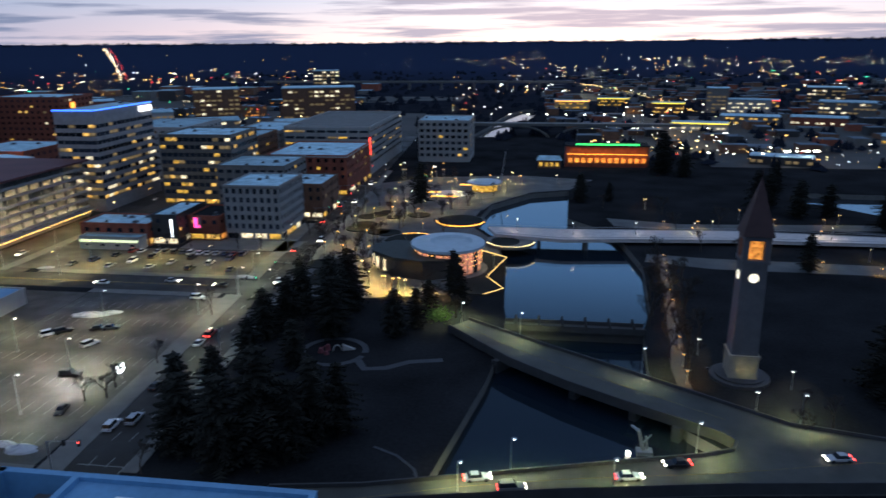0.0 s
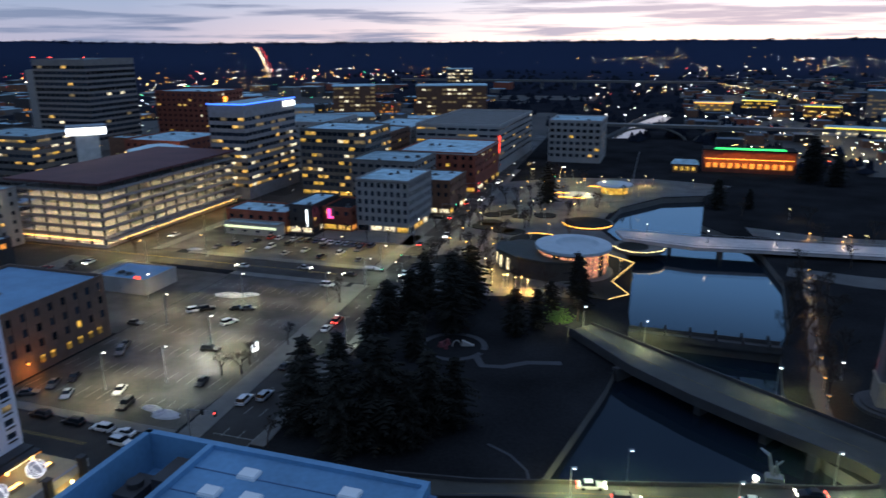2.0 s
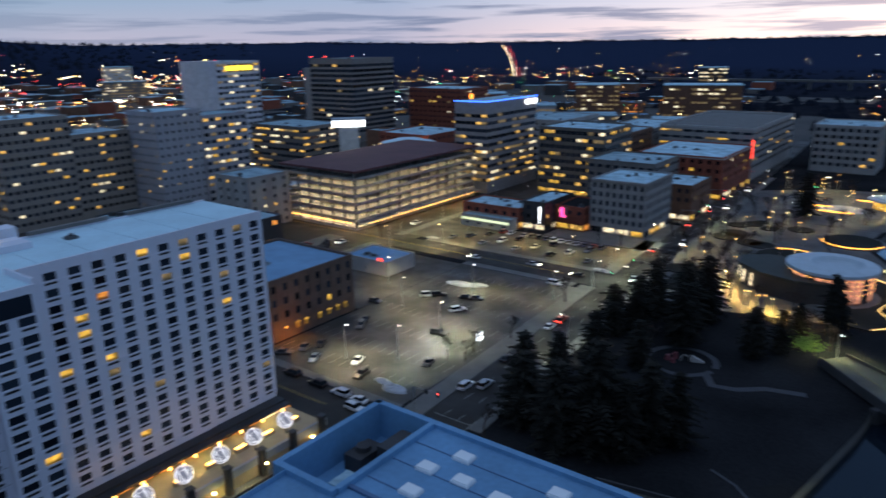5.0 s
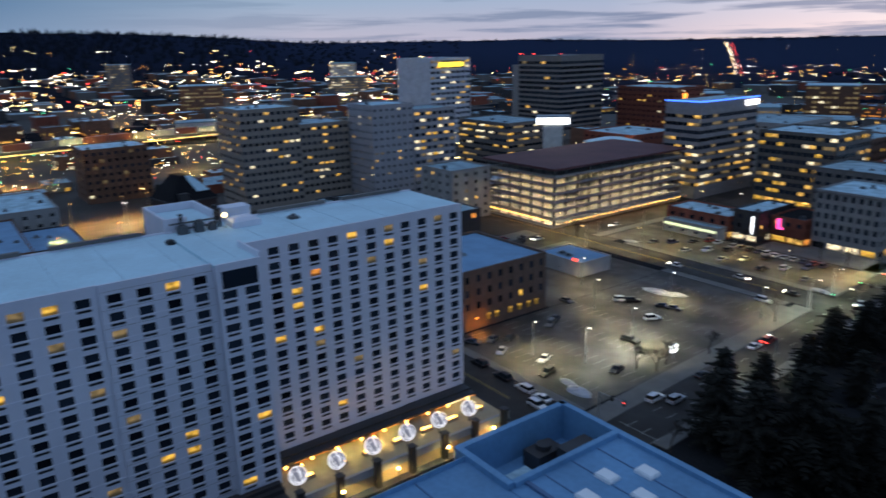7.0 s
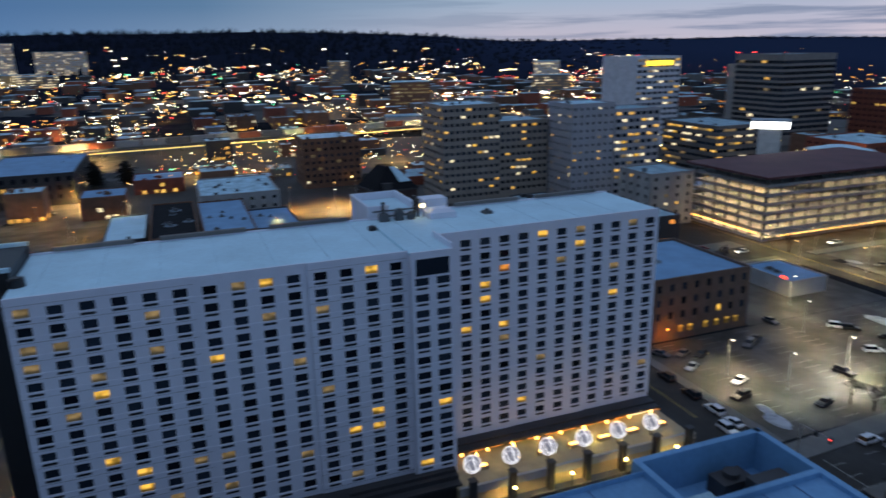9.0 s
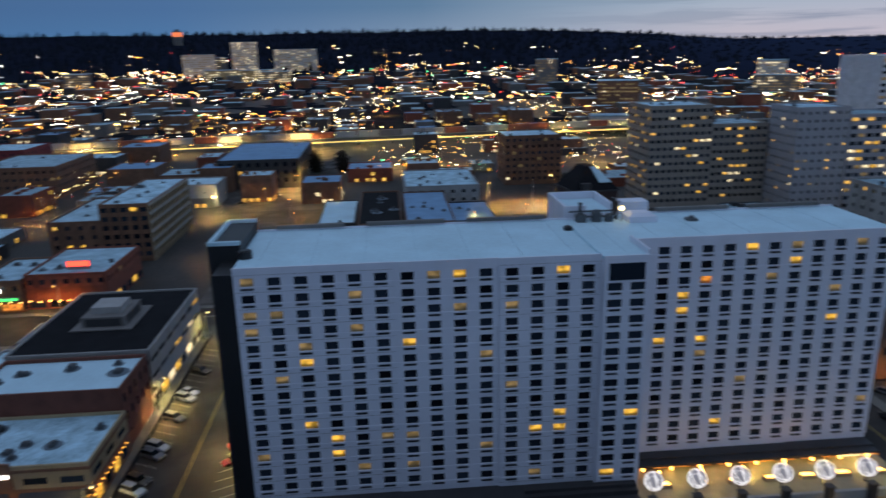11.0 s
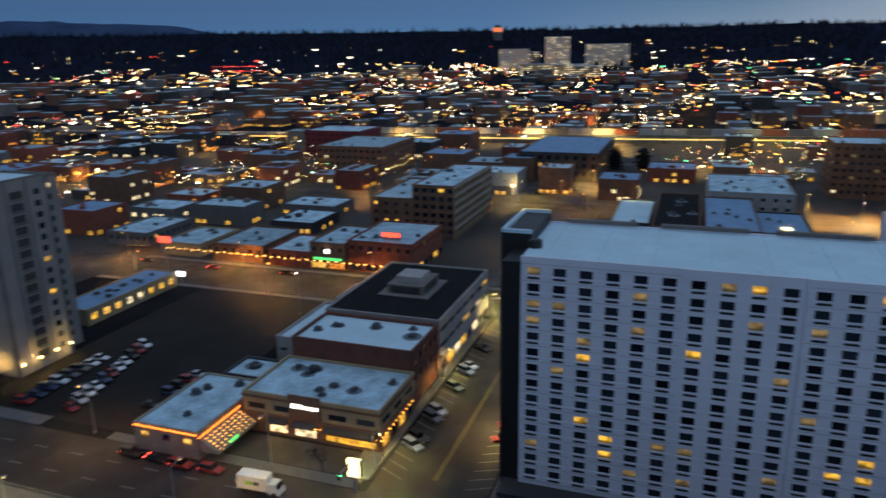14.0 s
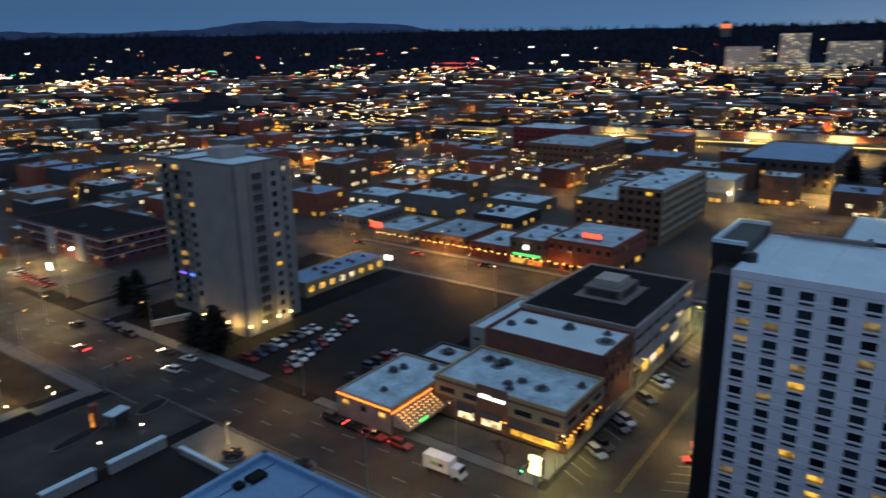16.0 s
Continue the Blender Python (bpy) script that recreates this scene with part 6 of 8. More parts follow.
for x, y, h, w in ((-72, 123, 16, 1.3), (-54.5, 127, 14, 1.2), (-50, 111, 24, 1.2), (-38, 122, 16, 1.1), (-57, 150, 13, 1.3), (-53, 168, 18, 1.3), (-55, 176, 21, 1.2), (-36.5, 171, 14, 1.3), (-32, 178, 12, 1.2), (-54, 190, 19, 1.2),
                   (-30, 188, 11, 1.2), (-56, 331, 21, 1.2), (20, 342, 15, 1.4), (-66, 112, 17, 1.3), (-68, 131, 14, 1.3), (-56, 107, 20, 1.2), (-42, 118, 19, 1.2), (-70, 117, 13, 1.3), (-68, 150, 13, 1.3), (-70, 165, 15, 1.3), (-66, 172, 16, 1.3), (-66, 184, 18, 1.2), (-44, 112, 17, 1.1), (-25, 205, 15, 1.1), (-22, 196, 13, 1.2), (76, 150, 21, 1.3), (84, 158, 18, 1.3), (80, 138, 16, 1.3), (96, 145, 22, 1.2),
                   (70, 420, 27, 1.2), (74, 432, 22, 1.2), (82, 415, 18, 1.2), (98, 330, 20, 1.3), (112, 318, 18, 1.3), (106, 340, 17, 1.3), (125, 320, 16, 1.3), (140, 300, 18, 1.3), (90, 240, 14, 1.2), (120, 226, 15, 1.2), (34, 345, 10, 1.3), (118, 372, 17, 1.3)):
    conifer(x, y, h, wide=w)
for x, y, h in ((-104.5, -150, 13), (-108, -190, 10), (-112, -205, 9), (-104, -158, 9), (-120, -212, 8), (-455, -45, 16), (-452, -60, 17), (-455, -28, 15), (-350, 90, 14), (-348, 104, 12)):
    conifer(x, y, h, wide=1.8)
for x, y, h in ((-93, 130, 7), (-94, 135, 7), (-91, 148, 7), (-97, 128, 7), (-70, 135, 9), (-58, 160, 9), (-58, 180, 10), (-60, 205, 9), (-63, 215, 9), (-58, 225, 9), (-64, 235, 10), (-56, 240, 9), (-66, 250, 9), (-62, 262, 9), (-45, 208, 8), (-35, 208, 8), (-26, 212, 8), (-28, 189, 9), (-22, 186, 8),
                (31, 186, 10), (33, 194, 12), (34.5, 210, 12), (41, 213, 11), (42, 196, 10), (36, 158, 9), (38, 168, 10), (43, 180, 9), (44, 204, 10), (46, 222, 10), (36, 190, 11), (38, 205, 11), (36, 215, 10), (39, 222, 11), (40, 235, 10), (37, 178, 10), (33, 166, 9), (43, 250, 9), (60, 262, 9), (70, 250, 9), (55, 285, 10), (75, 300, 10), (90, 285, 9), (55, 320, 10), (30, 330, 8), (-40, 320, 9), (-50, 340, 9), (-62, 345, 9), (-64, 300, 9), (-56, 285, 9),
                (-183, 128, 8), (-183, 150, 8), (-184, 172, 8), (-188, 205, 8), (-140, 245.5, 7), (-131, 245.5, 7), (-122, 245.5, 7), (-112, 245.5, 7), (-103, 245.5, 7), (-92, 270, 8), (-93, 285, 8), (-94, 310, 8), (-58, 300, 9), (-60, 370, 9), (-62, 400, 9), (53, 131, 7), (60, 136, 7), (56, 141, 6),
                (-109, -51.5, 6), (-119, -53, 6), (-130, -53, 6), (-101, -60, 6), (-145, -52, 7), (-70, 104, 7), (-92, 180, 8), (-72, 188, 9), (-78, 230, 9), (-80, 250, 9), (-80, 270, 9), (-76, 215, 9)):
    bare(x, y, h)


# ---- clock tower ----
def make_clock_tower():
    ob = thing("clock_tower", "tall stone clock tower with lit dials and an open glowing belfry", "clock tower", (47.2, 157.0, 0), -3)
    st = mat("grey_limestone", (0.095, 0.09, 0.097), 0.85, var=0.2, scale=0.5, fine=4, bump=0.2)
    part("plinth", Geo().tube(0, 0, 0, 0.7, 6.6, n=28).tube(0, 0, 0.7, 1.1, 5.4, n=28), mat("dark_plinth_stone", (0.045, 0.043, 0.045)), ob)
    part("base", Geo().box(-3.1, 3.1, -3.1, 3.1, 1.0, 6.2).box(-3.3, 3.3, -3.3, 3.3, 6.2, 6.8), STONE, ob)
    part("shaft", Geo().prism([(-2.85, -2.85), (2.85, -2.85), (2.85, 2.85), (-2.85, 2.85)], 6.8, 28.2, [(-2.6, -2.6), (2.6, -2.6), (2.6, 2.6), (-2.6, 2.6)]).box(-2.95, 2.95, -2.95, 2.95, 28.2, 29.0), st, ob)
    g = Geo()
    for x, y in ((-2.2, -2.2), (2.2, -2.2), (2.2, 2.2), (-2.2, 2.2)):
        g.box(x - 0.6, x + 0.6, y - 0.6, y + 0.6, 29.0, 33.4)
    g.box(-2.85, 2.85, -2.85, 2.85, 33.4, 34.4)
    part("belfry", g, st, ob)
    part("belfry_core", Geo().box(-1.5, 1.5, -1.5, 1.5, 29.0, 33.4), W_ORANGE, ob, "glowing amber belfry")
    part("roof", Geo().prism([(-3.3, -3.3), (3.3, -3.3), (3.3, 3.3), (-3.3, 3.3)], 34.4, 46.5, [(-0.1, -0.1), (0.1, -0.1), (0.1, 0.1), (-0.1, 0.1)]).tube(0, 0, 46.4, 49, 0.1, 0.03, n=6), mat("dark_roof_tile", (0.05, 0.025, 0.025), 0.8), ob)
    dial = glow("clock_dial_glow", (1.0, 0.93, 0.72), 1.3)
    for i in range(4):
        a = radians(90 * i)
        c, s = math.cos(a), math.sin(a)
        d = part("clock_dial", Geo().beam((0, -2.6, 0), (0, -2.8, 0), 1.05, n=28), dial, ob, "round lit clock dial")
        d.matrix_basis = Matrix.Translation((0, 0, 25.0)) @ Matrix.Rotation(a, 4, "Z")
        part("clock_hand", Geo().box(-0.06, 0.06, -2.87, -2.82, -0.1, 0.95).box(-0.05, 0.65, -2.87, -2.82, -0.06, 0.06), BLACK, d)
        part("dial_ring", Geo().box(-1.5, 1.5, -2.7, -2.6, -1.5, -1.35).box(-1.5, 1.5, -2.7, -2.6, 1.35, 1.5), st, d)
    for dx, dy, c, p, sz, tz in ((-6.8, 1.2, (1.0, 0.10, 0.08), 5000, 1.4, 19), (0.5, -7.0, (1.0, 0.85, 0.3), 700, 1.3, 4)):
        d = bpy.data.lights.new("flood_light", "SPOT")
        d.energy, d.color, d.spot_size, d.spot_blend = p, c, radians(60), 0.8
        lo = new("flood_light", d)
        lo.parent = ob
        lo.matrix_basis = look((dx, dy, sz), (dx * 0.3, dy * 0.3, tz))
        part("flood_lamp", Geo().box(dx - 0.3, dx + 0.3, dy - 0.3, dy + 0.3, 1.0, sz - 0.1), BLACK, ob)


make_clock_tower()


# ---- carousel pavilion and plaza ----
def ring_pts(cx, cy, r, n=40, a0=0.0, a1=360.0):
    return [(cx + r * math.cos(radians(a0 + (a1 - a0) * i / n)), cy + r * math.sin(radians(a0 + (a1 - a0) * i / n))) for i in range(n + (a1 - a0 < 360))]


def plaza_fill_lamps():
    # lamps added at random spots to give the plaza its warm glow
    q = random.Random(17)
    n = 0
    while n < 30:
        x, y = q.uniform(-80, -14), q.uniform(202, 395)
        if math.hypot(x + 30, y - 231) < 15 or inside((x, y), POND) or (y > 262 and x > -32 and y < 330):
            continue
        n += 1
        street_lamp(x, y, 5.5, 0.0, 0, L_WARM if n % 3 else L_YEL, (1.0, 0.62, 0.20), q.choice((1.0, 2.5, 5.0)) * K, label="park promenade lamp, lit", group="promenade lamps")


def make_paving():
    for nm, poly in (("pavement_plaza", [(-76, 200), (-60, 197), (-24, 205), (-16, 222), (-12, 245), (-17, 268), (-29, 293), (-26, 320), (-84, 320), (-84, 250)]),
                     ("pavement_plaza", [(-84, 320.2), (-25, 320.2), (-22, 333), (-4, 362), (16, 371), (30, 400), (-10, 410), (-60, 400), (-86, 380)]),
                     ("pavement_park", [(32, 296), (60, 290), (150, 300), (150, 309), (60, 302), (30, 310)]), ("pavement_park", [(38, 246), (60, 240), (180, 236), (180, 246), (60, 252.5), (40, 256)])):
        setting(nm, Geo().prism(poly, -0.3, 0.06), PAVING, "warm paved plaza and promenade", "pavement")
    q = random.Random(8)
    for i in range(16):
        a, r = q.uniform(0, 6.28), q.uniform(2.5, 6)
        x, y = q.uniform(-78, -42), q.uniform(206, 312)
        if math.hypot(x + 30, y - 231) < 28 or math.hypot(x + 48, y - 262) < 16 or math.hypot(x + 33, y - 297) < 15:
            continue
        solid("planting_bed", Geo().prism(ring_pts(0, 0, r, 18), 0, 0.35), LAWN, "low dark planting bed in the plaza", "planting bed", "plaza planting beds", loc=(x, y, 0.04))


def make_pavilion():
    ob = thing("carousel_pavilion", "round glazed pavilion under a broad pale ring roof", "pavilion", (-30, 231, 0))
    roof = mat("pale_blue_roof", (0.38, 0.46, 0.52), 0.6, var=0.1)
    part("plinth", Geo().tube(0, 0, 0, 0.4, 13.5, n=40), CONC, ob)
    n = 48
    g = Geo()
    radii = [(12.6, 8.6), (12.6, 9.5), (7.2, 9.9), (6.4, 8.9), (2.0, 7.4), (0.05, 7.2)]
    for r, z in radii:
        for i in range(n):
            w = 2 * math.pi * i / n
            off = 1.2 if r < 8 else 0
            g.v.append((r * math.cos(w) + off, r * math.sin(w) + off * 0.5, z))
    for j in range(len(radii) - 1):
        g.f += [(j * n + i, j * n + (i + 1) % n, (j + 1) * n + (i + 1) % n, (j + 1) * n + i) for i in range(n)]
    g.f.append(tuple(n - 1 - i for i in range(n)))
    part("ring_roof", g, roof, ob, "pale ring roof dished in the middle")
    g_mull = Geo()
    ROSE = lit_window("rosy_carousel_glass", (1.0, 0.40, 0.24), 0.55)
    for i in range(26):
        w = 2 * math.pi * i / 26
        c, s = math.cos(w), math.sin(w)
        o = part("glass_bay", pane_mesh(2.3, 7.2, "x", ROSE if i % 3 else GLASS), None, ob)
        o.matrix_basis = pose(11.2 * c, 11.2 * s, 0.6, 0, 0, math.degrees(w))
        g_mull.tube(11.3 * math.cos(w + 0.12), 11.3 * math.sin(w + 0.12), 0.4, 8.6, 0.1, n=6)
    part("mullion", g_mull, STEEL, ob)
    bulbs, red = Geo(), Geo()
    for k, (r, z) in enumerate(((11.5, 7.6), (11.5, 6.2), (11.5, 5.0), (11.5, 3.4))):
        for i in range(46):
            w = 2 * math.pi * (i + 0.5 * (k % 2)) / 46
            (bulbs if (i + k) % 3 else red).gem(r * math.cos(w), r * math.sin(w), z, 0.2)
    part("bulb_string", bulbs, glow("carousel_bulb_glow", (1.0, 0.5, 0.14), 3.0), ob, "warm carousel bulbs", kind="stuff")
    part("red_bulb_string", red, glow("carousel_rose_glow", (1.0, 0.28, 0.14), 1.6), ob, "rosy carousel bulbs", kind="stuff")
    w = thing("pavilion_wing", "low dark curved wing with tall glowing windows", "pavilion", (-30, 231, 0))
    poly = [(-27, 4), (-25.5, -4), (-17, -11.5), (-7, -14.5), (2, -13), (6, -10), (-9, 9), (-20, 10)]
    part("wall", Geo().prism([(x * 0.96, y * 0.96) for x, y in poly], 0, 6.0), DARK, w)
    part("roof", Geo().prism(poly, 6.0, 6.9), mat("dark_green_roof", (0.03, 0.035, 0.03), 0.8), w)
    for x, y, a in ((-26.4, 1.5, 100), (-25.9, -1.2, 100), (-23.6, -5.0, 132), (-20.6, -7.8, 132), (-12.2, -12.2, 165), (-7.2, -13.4, 170)):
        o = part("tall_window", pane_mesh(1.5, 4.2, "x", W_PALE), None, w, "tall glowing window")
        o.matrix_basis = pose(x, y, 0.8, 0, 0, a + 90)
    for x, y, r, a0, a1, zz in ((-48, 262, 12, 0, 359, 0.6), (-33, 297, 11, 0, 359, 0.5)):
        o = thing("plaza_ring", "low round plaza planter edged with warm light", "planter", (x, y, 0))
        part("kerb_ring", Geo().prism(ring_pts(0, 0, r), 0, zz), CONC, o)
        part("planting", Geo().prism(ring_pts(0, 0, r - 1.3), zz, zz + 0.3), LAWN, o)
        strip = Geo()
        pts = ring_pts(0, 0, r - 0.6, 30, 190, 350) if y > 280 else ring_pts(0, 0, r - 0.6, 30, 20, 120)
        for (x0, y0), (x1, y1) in zip(pts, pts[1:]):
            strip.beam((x0, y0, zz + 0.12), (x1, y1, zz + 0.12), 0.2, n=4)
        part("light_strip", strip, L_AMBER, o, "warm light strip")
    pl = thing("lookout_deck", "rounded pale lookout deck with a dotted light rim", "deck", (-10, 264, 0))
    part("slab", Geo().prism(ring_pts(0, 0, 9.5), 0.3, 1.3), CONC, pl)
    part("garden", Geo().prism(ring_pts(-2, -1, 5.5), 1.3, 1.5), LAWN, pl)
    dots = Geo()
    for x, y in ring_pts(0, 0, 9.4, 24, 200, 350):
        dots.gem(x, y, 1.5, 0.16)
    part("rim_light", dots, L_YEL, pl, kind="stuff")
    z = thing("zigzag_terrace", "zigzag lawn terrace edged with a glowing light line", "terrace")
    zig = [(-20, 252), (-10.5, 244.5), (-16, 222), (-10, 211), (-15.5, 205)]
    part("terrace", Geo().prism([(-28, 246), (-24, 206)] + zig[::-1], -1.5, 0.35), LAWN, z)
    strip = Geo()
    for (x0, y0), (x1, y1) in zip(zig, zig[1:]):
        strip.beam((x0, y0, 0.6), (x1, y1, 0.6), 0.12, n=4)
    part("light_line", strip, glow("terrace_line_glow", (1.0, 0.62, 0.2), 2.2), z, "warm glowing edge line")
    ice = thing("skating_plaza", "bright plaza with a small round canopy", "plaza", (-36, 362, 0))
    part("paving", Geo().prism(ring_pts(0, 0, 20), -0.3, 0.12), CONC, ice)
    part("rink", Geo().prism(ring_pts(-9, -8, 9), 0.12, 0.3), SNOW, ice)
    part("canopy", Geo().tube(8, 4, 4.0, 4.7, 9, n=32).tube(8, 4, 4.7, 5.2, 6, 5, n=32), roof, ice)
    part("canopy_core", Geo().tube(8, 4, 0.1, 4.0, 6.5, n=24), W_GOLD, ice)
    part("flag_mast", Geo().beam((16, 0, 0), (19, 0, 22), 0.25, 0.1, n=6), PALE, ice)
    part("light_strip", Geo().box(-18, -4, -16.2, -15.9, 0.4, 0.8).box(-22, -14, -6, -5.7, 0.4, 0.8).box(-6, 10, 15, 15.3, 0.4, 0.8), L_AMBER, ice)
    for x, y, p in ((-44, 352, 9), (-36, 372, 6), (-16, 360, 5)):
        street_lamp(x, y, 7, 0.4, 0, L_YEL, (1.0, 0.72, 0.26), p * K, label="tall plaza lamp, brightly lit", group="plaza lamps")


make_paving()
plaza_fill_lamps()
make_pavilion()
for x, y, p in ((-62, 216, 9), (-58, 222, 9), (-53, 211, 8), (-47, 207, 8), (-40, 204, 8), (-33, 202, 7), (-64, 232, 6)):
    street_lamp(x, y, 4.5, 0.0, 0, L_YEL, (1.0, 0.60, 0.16), p * K, label="park promenade lamp, lit", group="promenade lamps")
for x, y in ((-8, 276), (14, 272), (38, 275), (60, 277), (84, 277), (110, 275), (140, 277)):
    street_lamp(x, y, 4.5, 0.0, 0, L_WHITE, (1.0, 0.70, 0.52), 0.9 * K, z=2.3, label="slim lamp on the promenade bridge, lit", group="promenade bridge lamps")
q = random.Random(44)
spots = 0
while spots < 30:
    x, y = q.uniform(-82, -16), q.uniform(204, 396)
    if math.hypot(x + 30, y - 231) < 30 or inside((x, y), POND) or math.hypot(x + 40, y - 356) < 17 or math.hypot(x + 48, y - 262) < 13 or math.hypot(x + 33, y - 297) < 12 or (y > 262 and x > -32 and y < 335):
        continue
    spots += 1
    bare(x, y, q.uniform(6.5, 10))


def make_mill():
    ob = thing("brick_mill_hall", "long floodlit brick hall with a green neon sign", "hall", (41, 452, 0))
    part("wall", Geo().box(-25, 25, -8, 8, 0, 12.5), BRICK, ob)
    part("roof", Geo().box(-25.4, 25.4, -8.4, 8.4, 12.5, 13.1), TARROOF, ob)
    arch = Geo().box(-1.2, 1.2, -0.08, 0.08, 0, 3.2).mesh("arched_window", W_ORANGE)
    for i in range(12):
        part("arched_window", arch, None, ob).location = (-22 + i * 4, -8.05, 2.2)
    part("neon_sign", Geo().box(-19, 19, -8.6, -8.2, 13.4, 14.4), S_GREEN, ob, "green neon roof sign of plain bars")
    part("light_trough", Geo().box(-24, 24, -10.2, -9.8, 8.0, 8.2), L_AMBER, ob, "amber floodlight trough")
    for x in (-18, -9, 0, 9, 18):
        d = bpy.data.lights.new("flood_light", "SPOT")
        d.energy, d.color, d.spot_size, d.spot_blend = 5200, (1.0, 0.36, 0.05), radians(120), 0.9
        lo = new("flood_light", d)
        lo.parent = ob
        lo.matrix_basis = look((x, -13, 2.0), (x, -8, 10))
    c = thing("ticket_house", "small white-roofed house with lit windows", "house", (6, 440, 0))
    part("wall", Geo().box(-7, 7, -4, 4, 0, 5), DBRICK, c)
    part("roof", Geo().prism([(-7.6, -4.6), (7.6, -4.6), (7.6, 4.6), (-7.6, 4.6)], 5, 7.2, [(-6, -1), (6, -1), (6, 1), (-6, 1)]), SNOWROOF, c)
    for i in range(4):
        part("window", pane_mesh(1.8, 2.6, "y", W_GOLD), None, c).location = (-5 + i * 3.3, -4.05, 1.0)


make_mill()

# ---- signs on the near blocks ----


def sign(name, label, geo, material, category="sign", back=None):
    ob = thing(name, label, category)
    part("face", geo, material, ob)
    if back:
        part("frame", back, STEEL, ob)
    return ob


sign("pole_sign", "bright yellow-white pylon sign beside the street", Geo().box(-97.5, -96.7, -52.6, -50.2, 3.6, 6.8), glow("pylon_sign_glow", (1.0, 0.85, 0.42), 3.0), back=Geo().box(-97.3, -96.9, -51.7, -51.1, 0, 3.6).box(-97.6, -96.6, -52.75, -52.6, 3.5, 6.9).box(-97.6, -96.6, -50.2, -50.05, 3.5, 6.9))
sign("lot_sign", "small bright white sign box in the parking lot", Geo().box(-95.2, -94.6, 138.0, 140.0, 1.9, 3.9), S_WHITE, back=Geo().tube(-94.9, 139, 0, 1.9, 0.12).box(-95.3, -94.5, 137.9, 140.1, 3.9, 4.0))
sign("lot_sign", "small bright white sign box in the parking lot", Geo().box(-112.9, -112.3, -255.2, -253.0, 2.2, 4.8), S_WHITE, back=Geo().tube(-112.6, -254, 0, 2.2, 0.12).box(-113.0, -112.2, -255.3, -252.9, 4.8, 4.95))
sign("neon_sign", "red neon roof sign of plain bars", Geo().box(-219.5, -219.2, -100, -93.5, 12.4, 13.9), S_RED, back=Geo().box(-219.9, -219.55, -100.3, -93.2, 11.2, 14.1))
sign("neon_sign", "green neon strip over a shop front", Geo().box(-213.4, -213.1, -124, -113.5, 4.0, 4.7), S_GREEN, back=Geo().box(-213.9, -213.45, -124.2, -113.3, 3.8, 4.9))
sign("round_sign", "small white round sign over a shop door", Geo().box(-213.3, -213.0, -119.6, -118, 6.5, 8.0), S_WHITE, back=Geo().box(-213.9, -213.35, -119.2, -118.4, 6.9, 7.6))
sign("shop_sign", "white lit script sign shown as plain bars", Geo().box(-110.15, -110.05, -71.6, -69.0, 6.9, 7.7).box(-110.15, -110.05, -68.7, -65.6, 6.9, 7.5), S_WHITE)
sign("upright_sign", "upright white lit sign of stacked bars", Geo().box(-139.6, -139.0, 247.6, 247.8, 3.5, 10.3), S_WHITE, back=Geo().box(-139.9, -138.7, 247.82, 248, 3.2, 10.6))
sign("red_sign", "upright magenta-red lit sign", Geo().box(-134, -132.6, 255.4, 255.6, 5.4, 9.4).box(-132.6, -131.6, 255.4, 255.6, 5.4, 6.2), S_PINKRED, back=Geo().box(-134.3, -131.3, 255.62, 256, 5.0, 9.6))
sign("red_sign", "small red sign on the flat roof", Geo().box(-156, -154, 168.1, 168.4, 5.2, 5.9), S_RED, back=Geo().box(-156.1, -153.9, 168.42, 168.7, 4.6, 6.0))
sign("canopy_sign", "pale green lit canopy band on the storefront", Geo().box(-172.5, -149, 239.4, 239.7, 3.0, 3.9), glow("canopy_band_glow", (0.9, 1.0, 0.62), 1.0), back=Geo().box(-172.8, -148.8, 239.72, 240, 2.8, 4.1))
sign("neon_edge", "blue neon line round a tower top", Geo().box(-198.9, -198.6, 299, 348, 46.2, 46.8).box(-219, -199, 298.5, 298.8, 46.2, 46.8), L_BLUE, "neon")
sign("tower_sign", "white lit sign at a tower top", Geo().box(-198.7, -198.3, 336, 347, 42.6, 45.2), S_WHITE)
sign("tower_sign", "yellow lit sign band on a white tower", Geo().box(-442.7, -442.2, 326, 349, 58.5, 61.8), S_YEL)
sign("tower_sign", "red vertical neon sign on a brick building", Geo().box(-98.3, -97.6, 404.2, 404.8, 12, 22), S_RED)
sign("tower_sign", "orange lit sign on a brick tower", Geo().box(-344.6, -344.2, 492, 496, 24, 34), glow("orange_sign_face", (1.0, 0.32, 0.04), 3.0))
sign("motel_sign", "white lit sign at the motel end", Geo().box(-184.8, -184.4, -160, -157, 3.4, 5.0), S_WHITE, back=Geo().tube(-184.6, -158.5, 0, 3.4, 0.1))
sign("red_sign", "red oval pole sign by the avenue", Geo().box(-196, -195.6, -176, -171, 11, 13.2), S_RED, back=Geo().tube(-195.8, -173.5, 0, 11, 0.15))


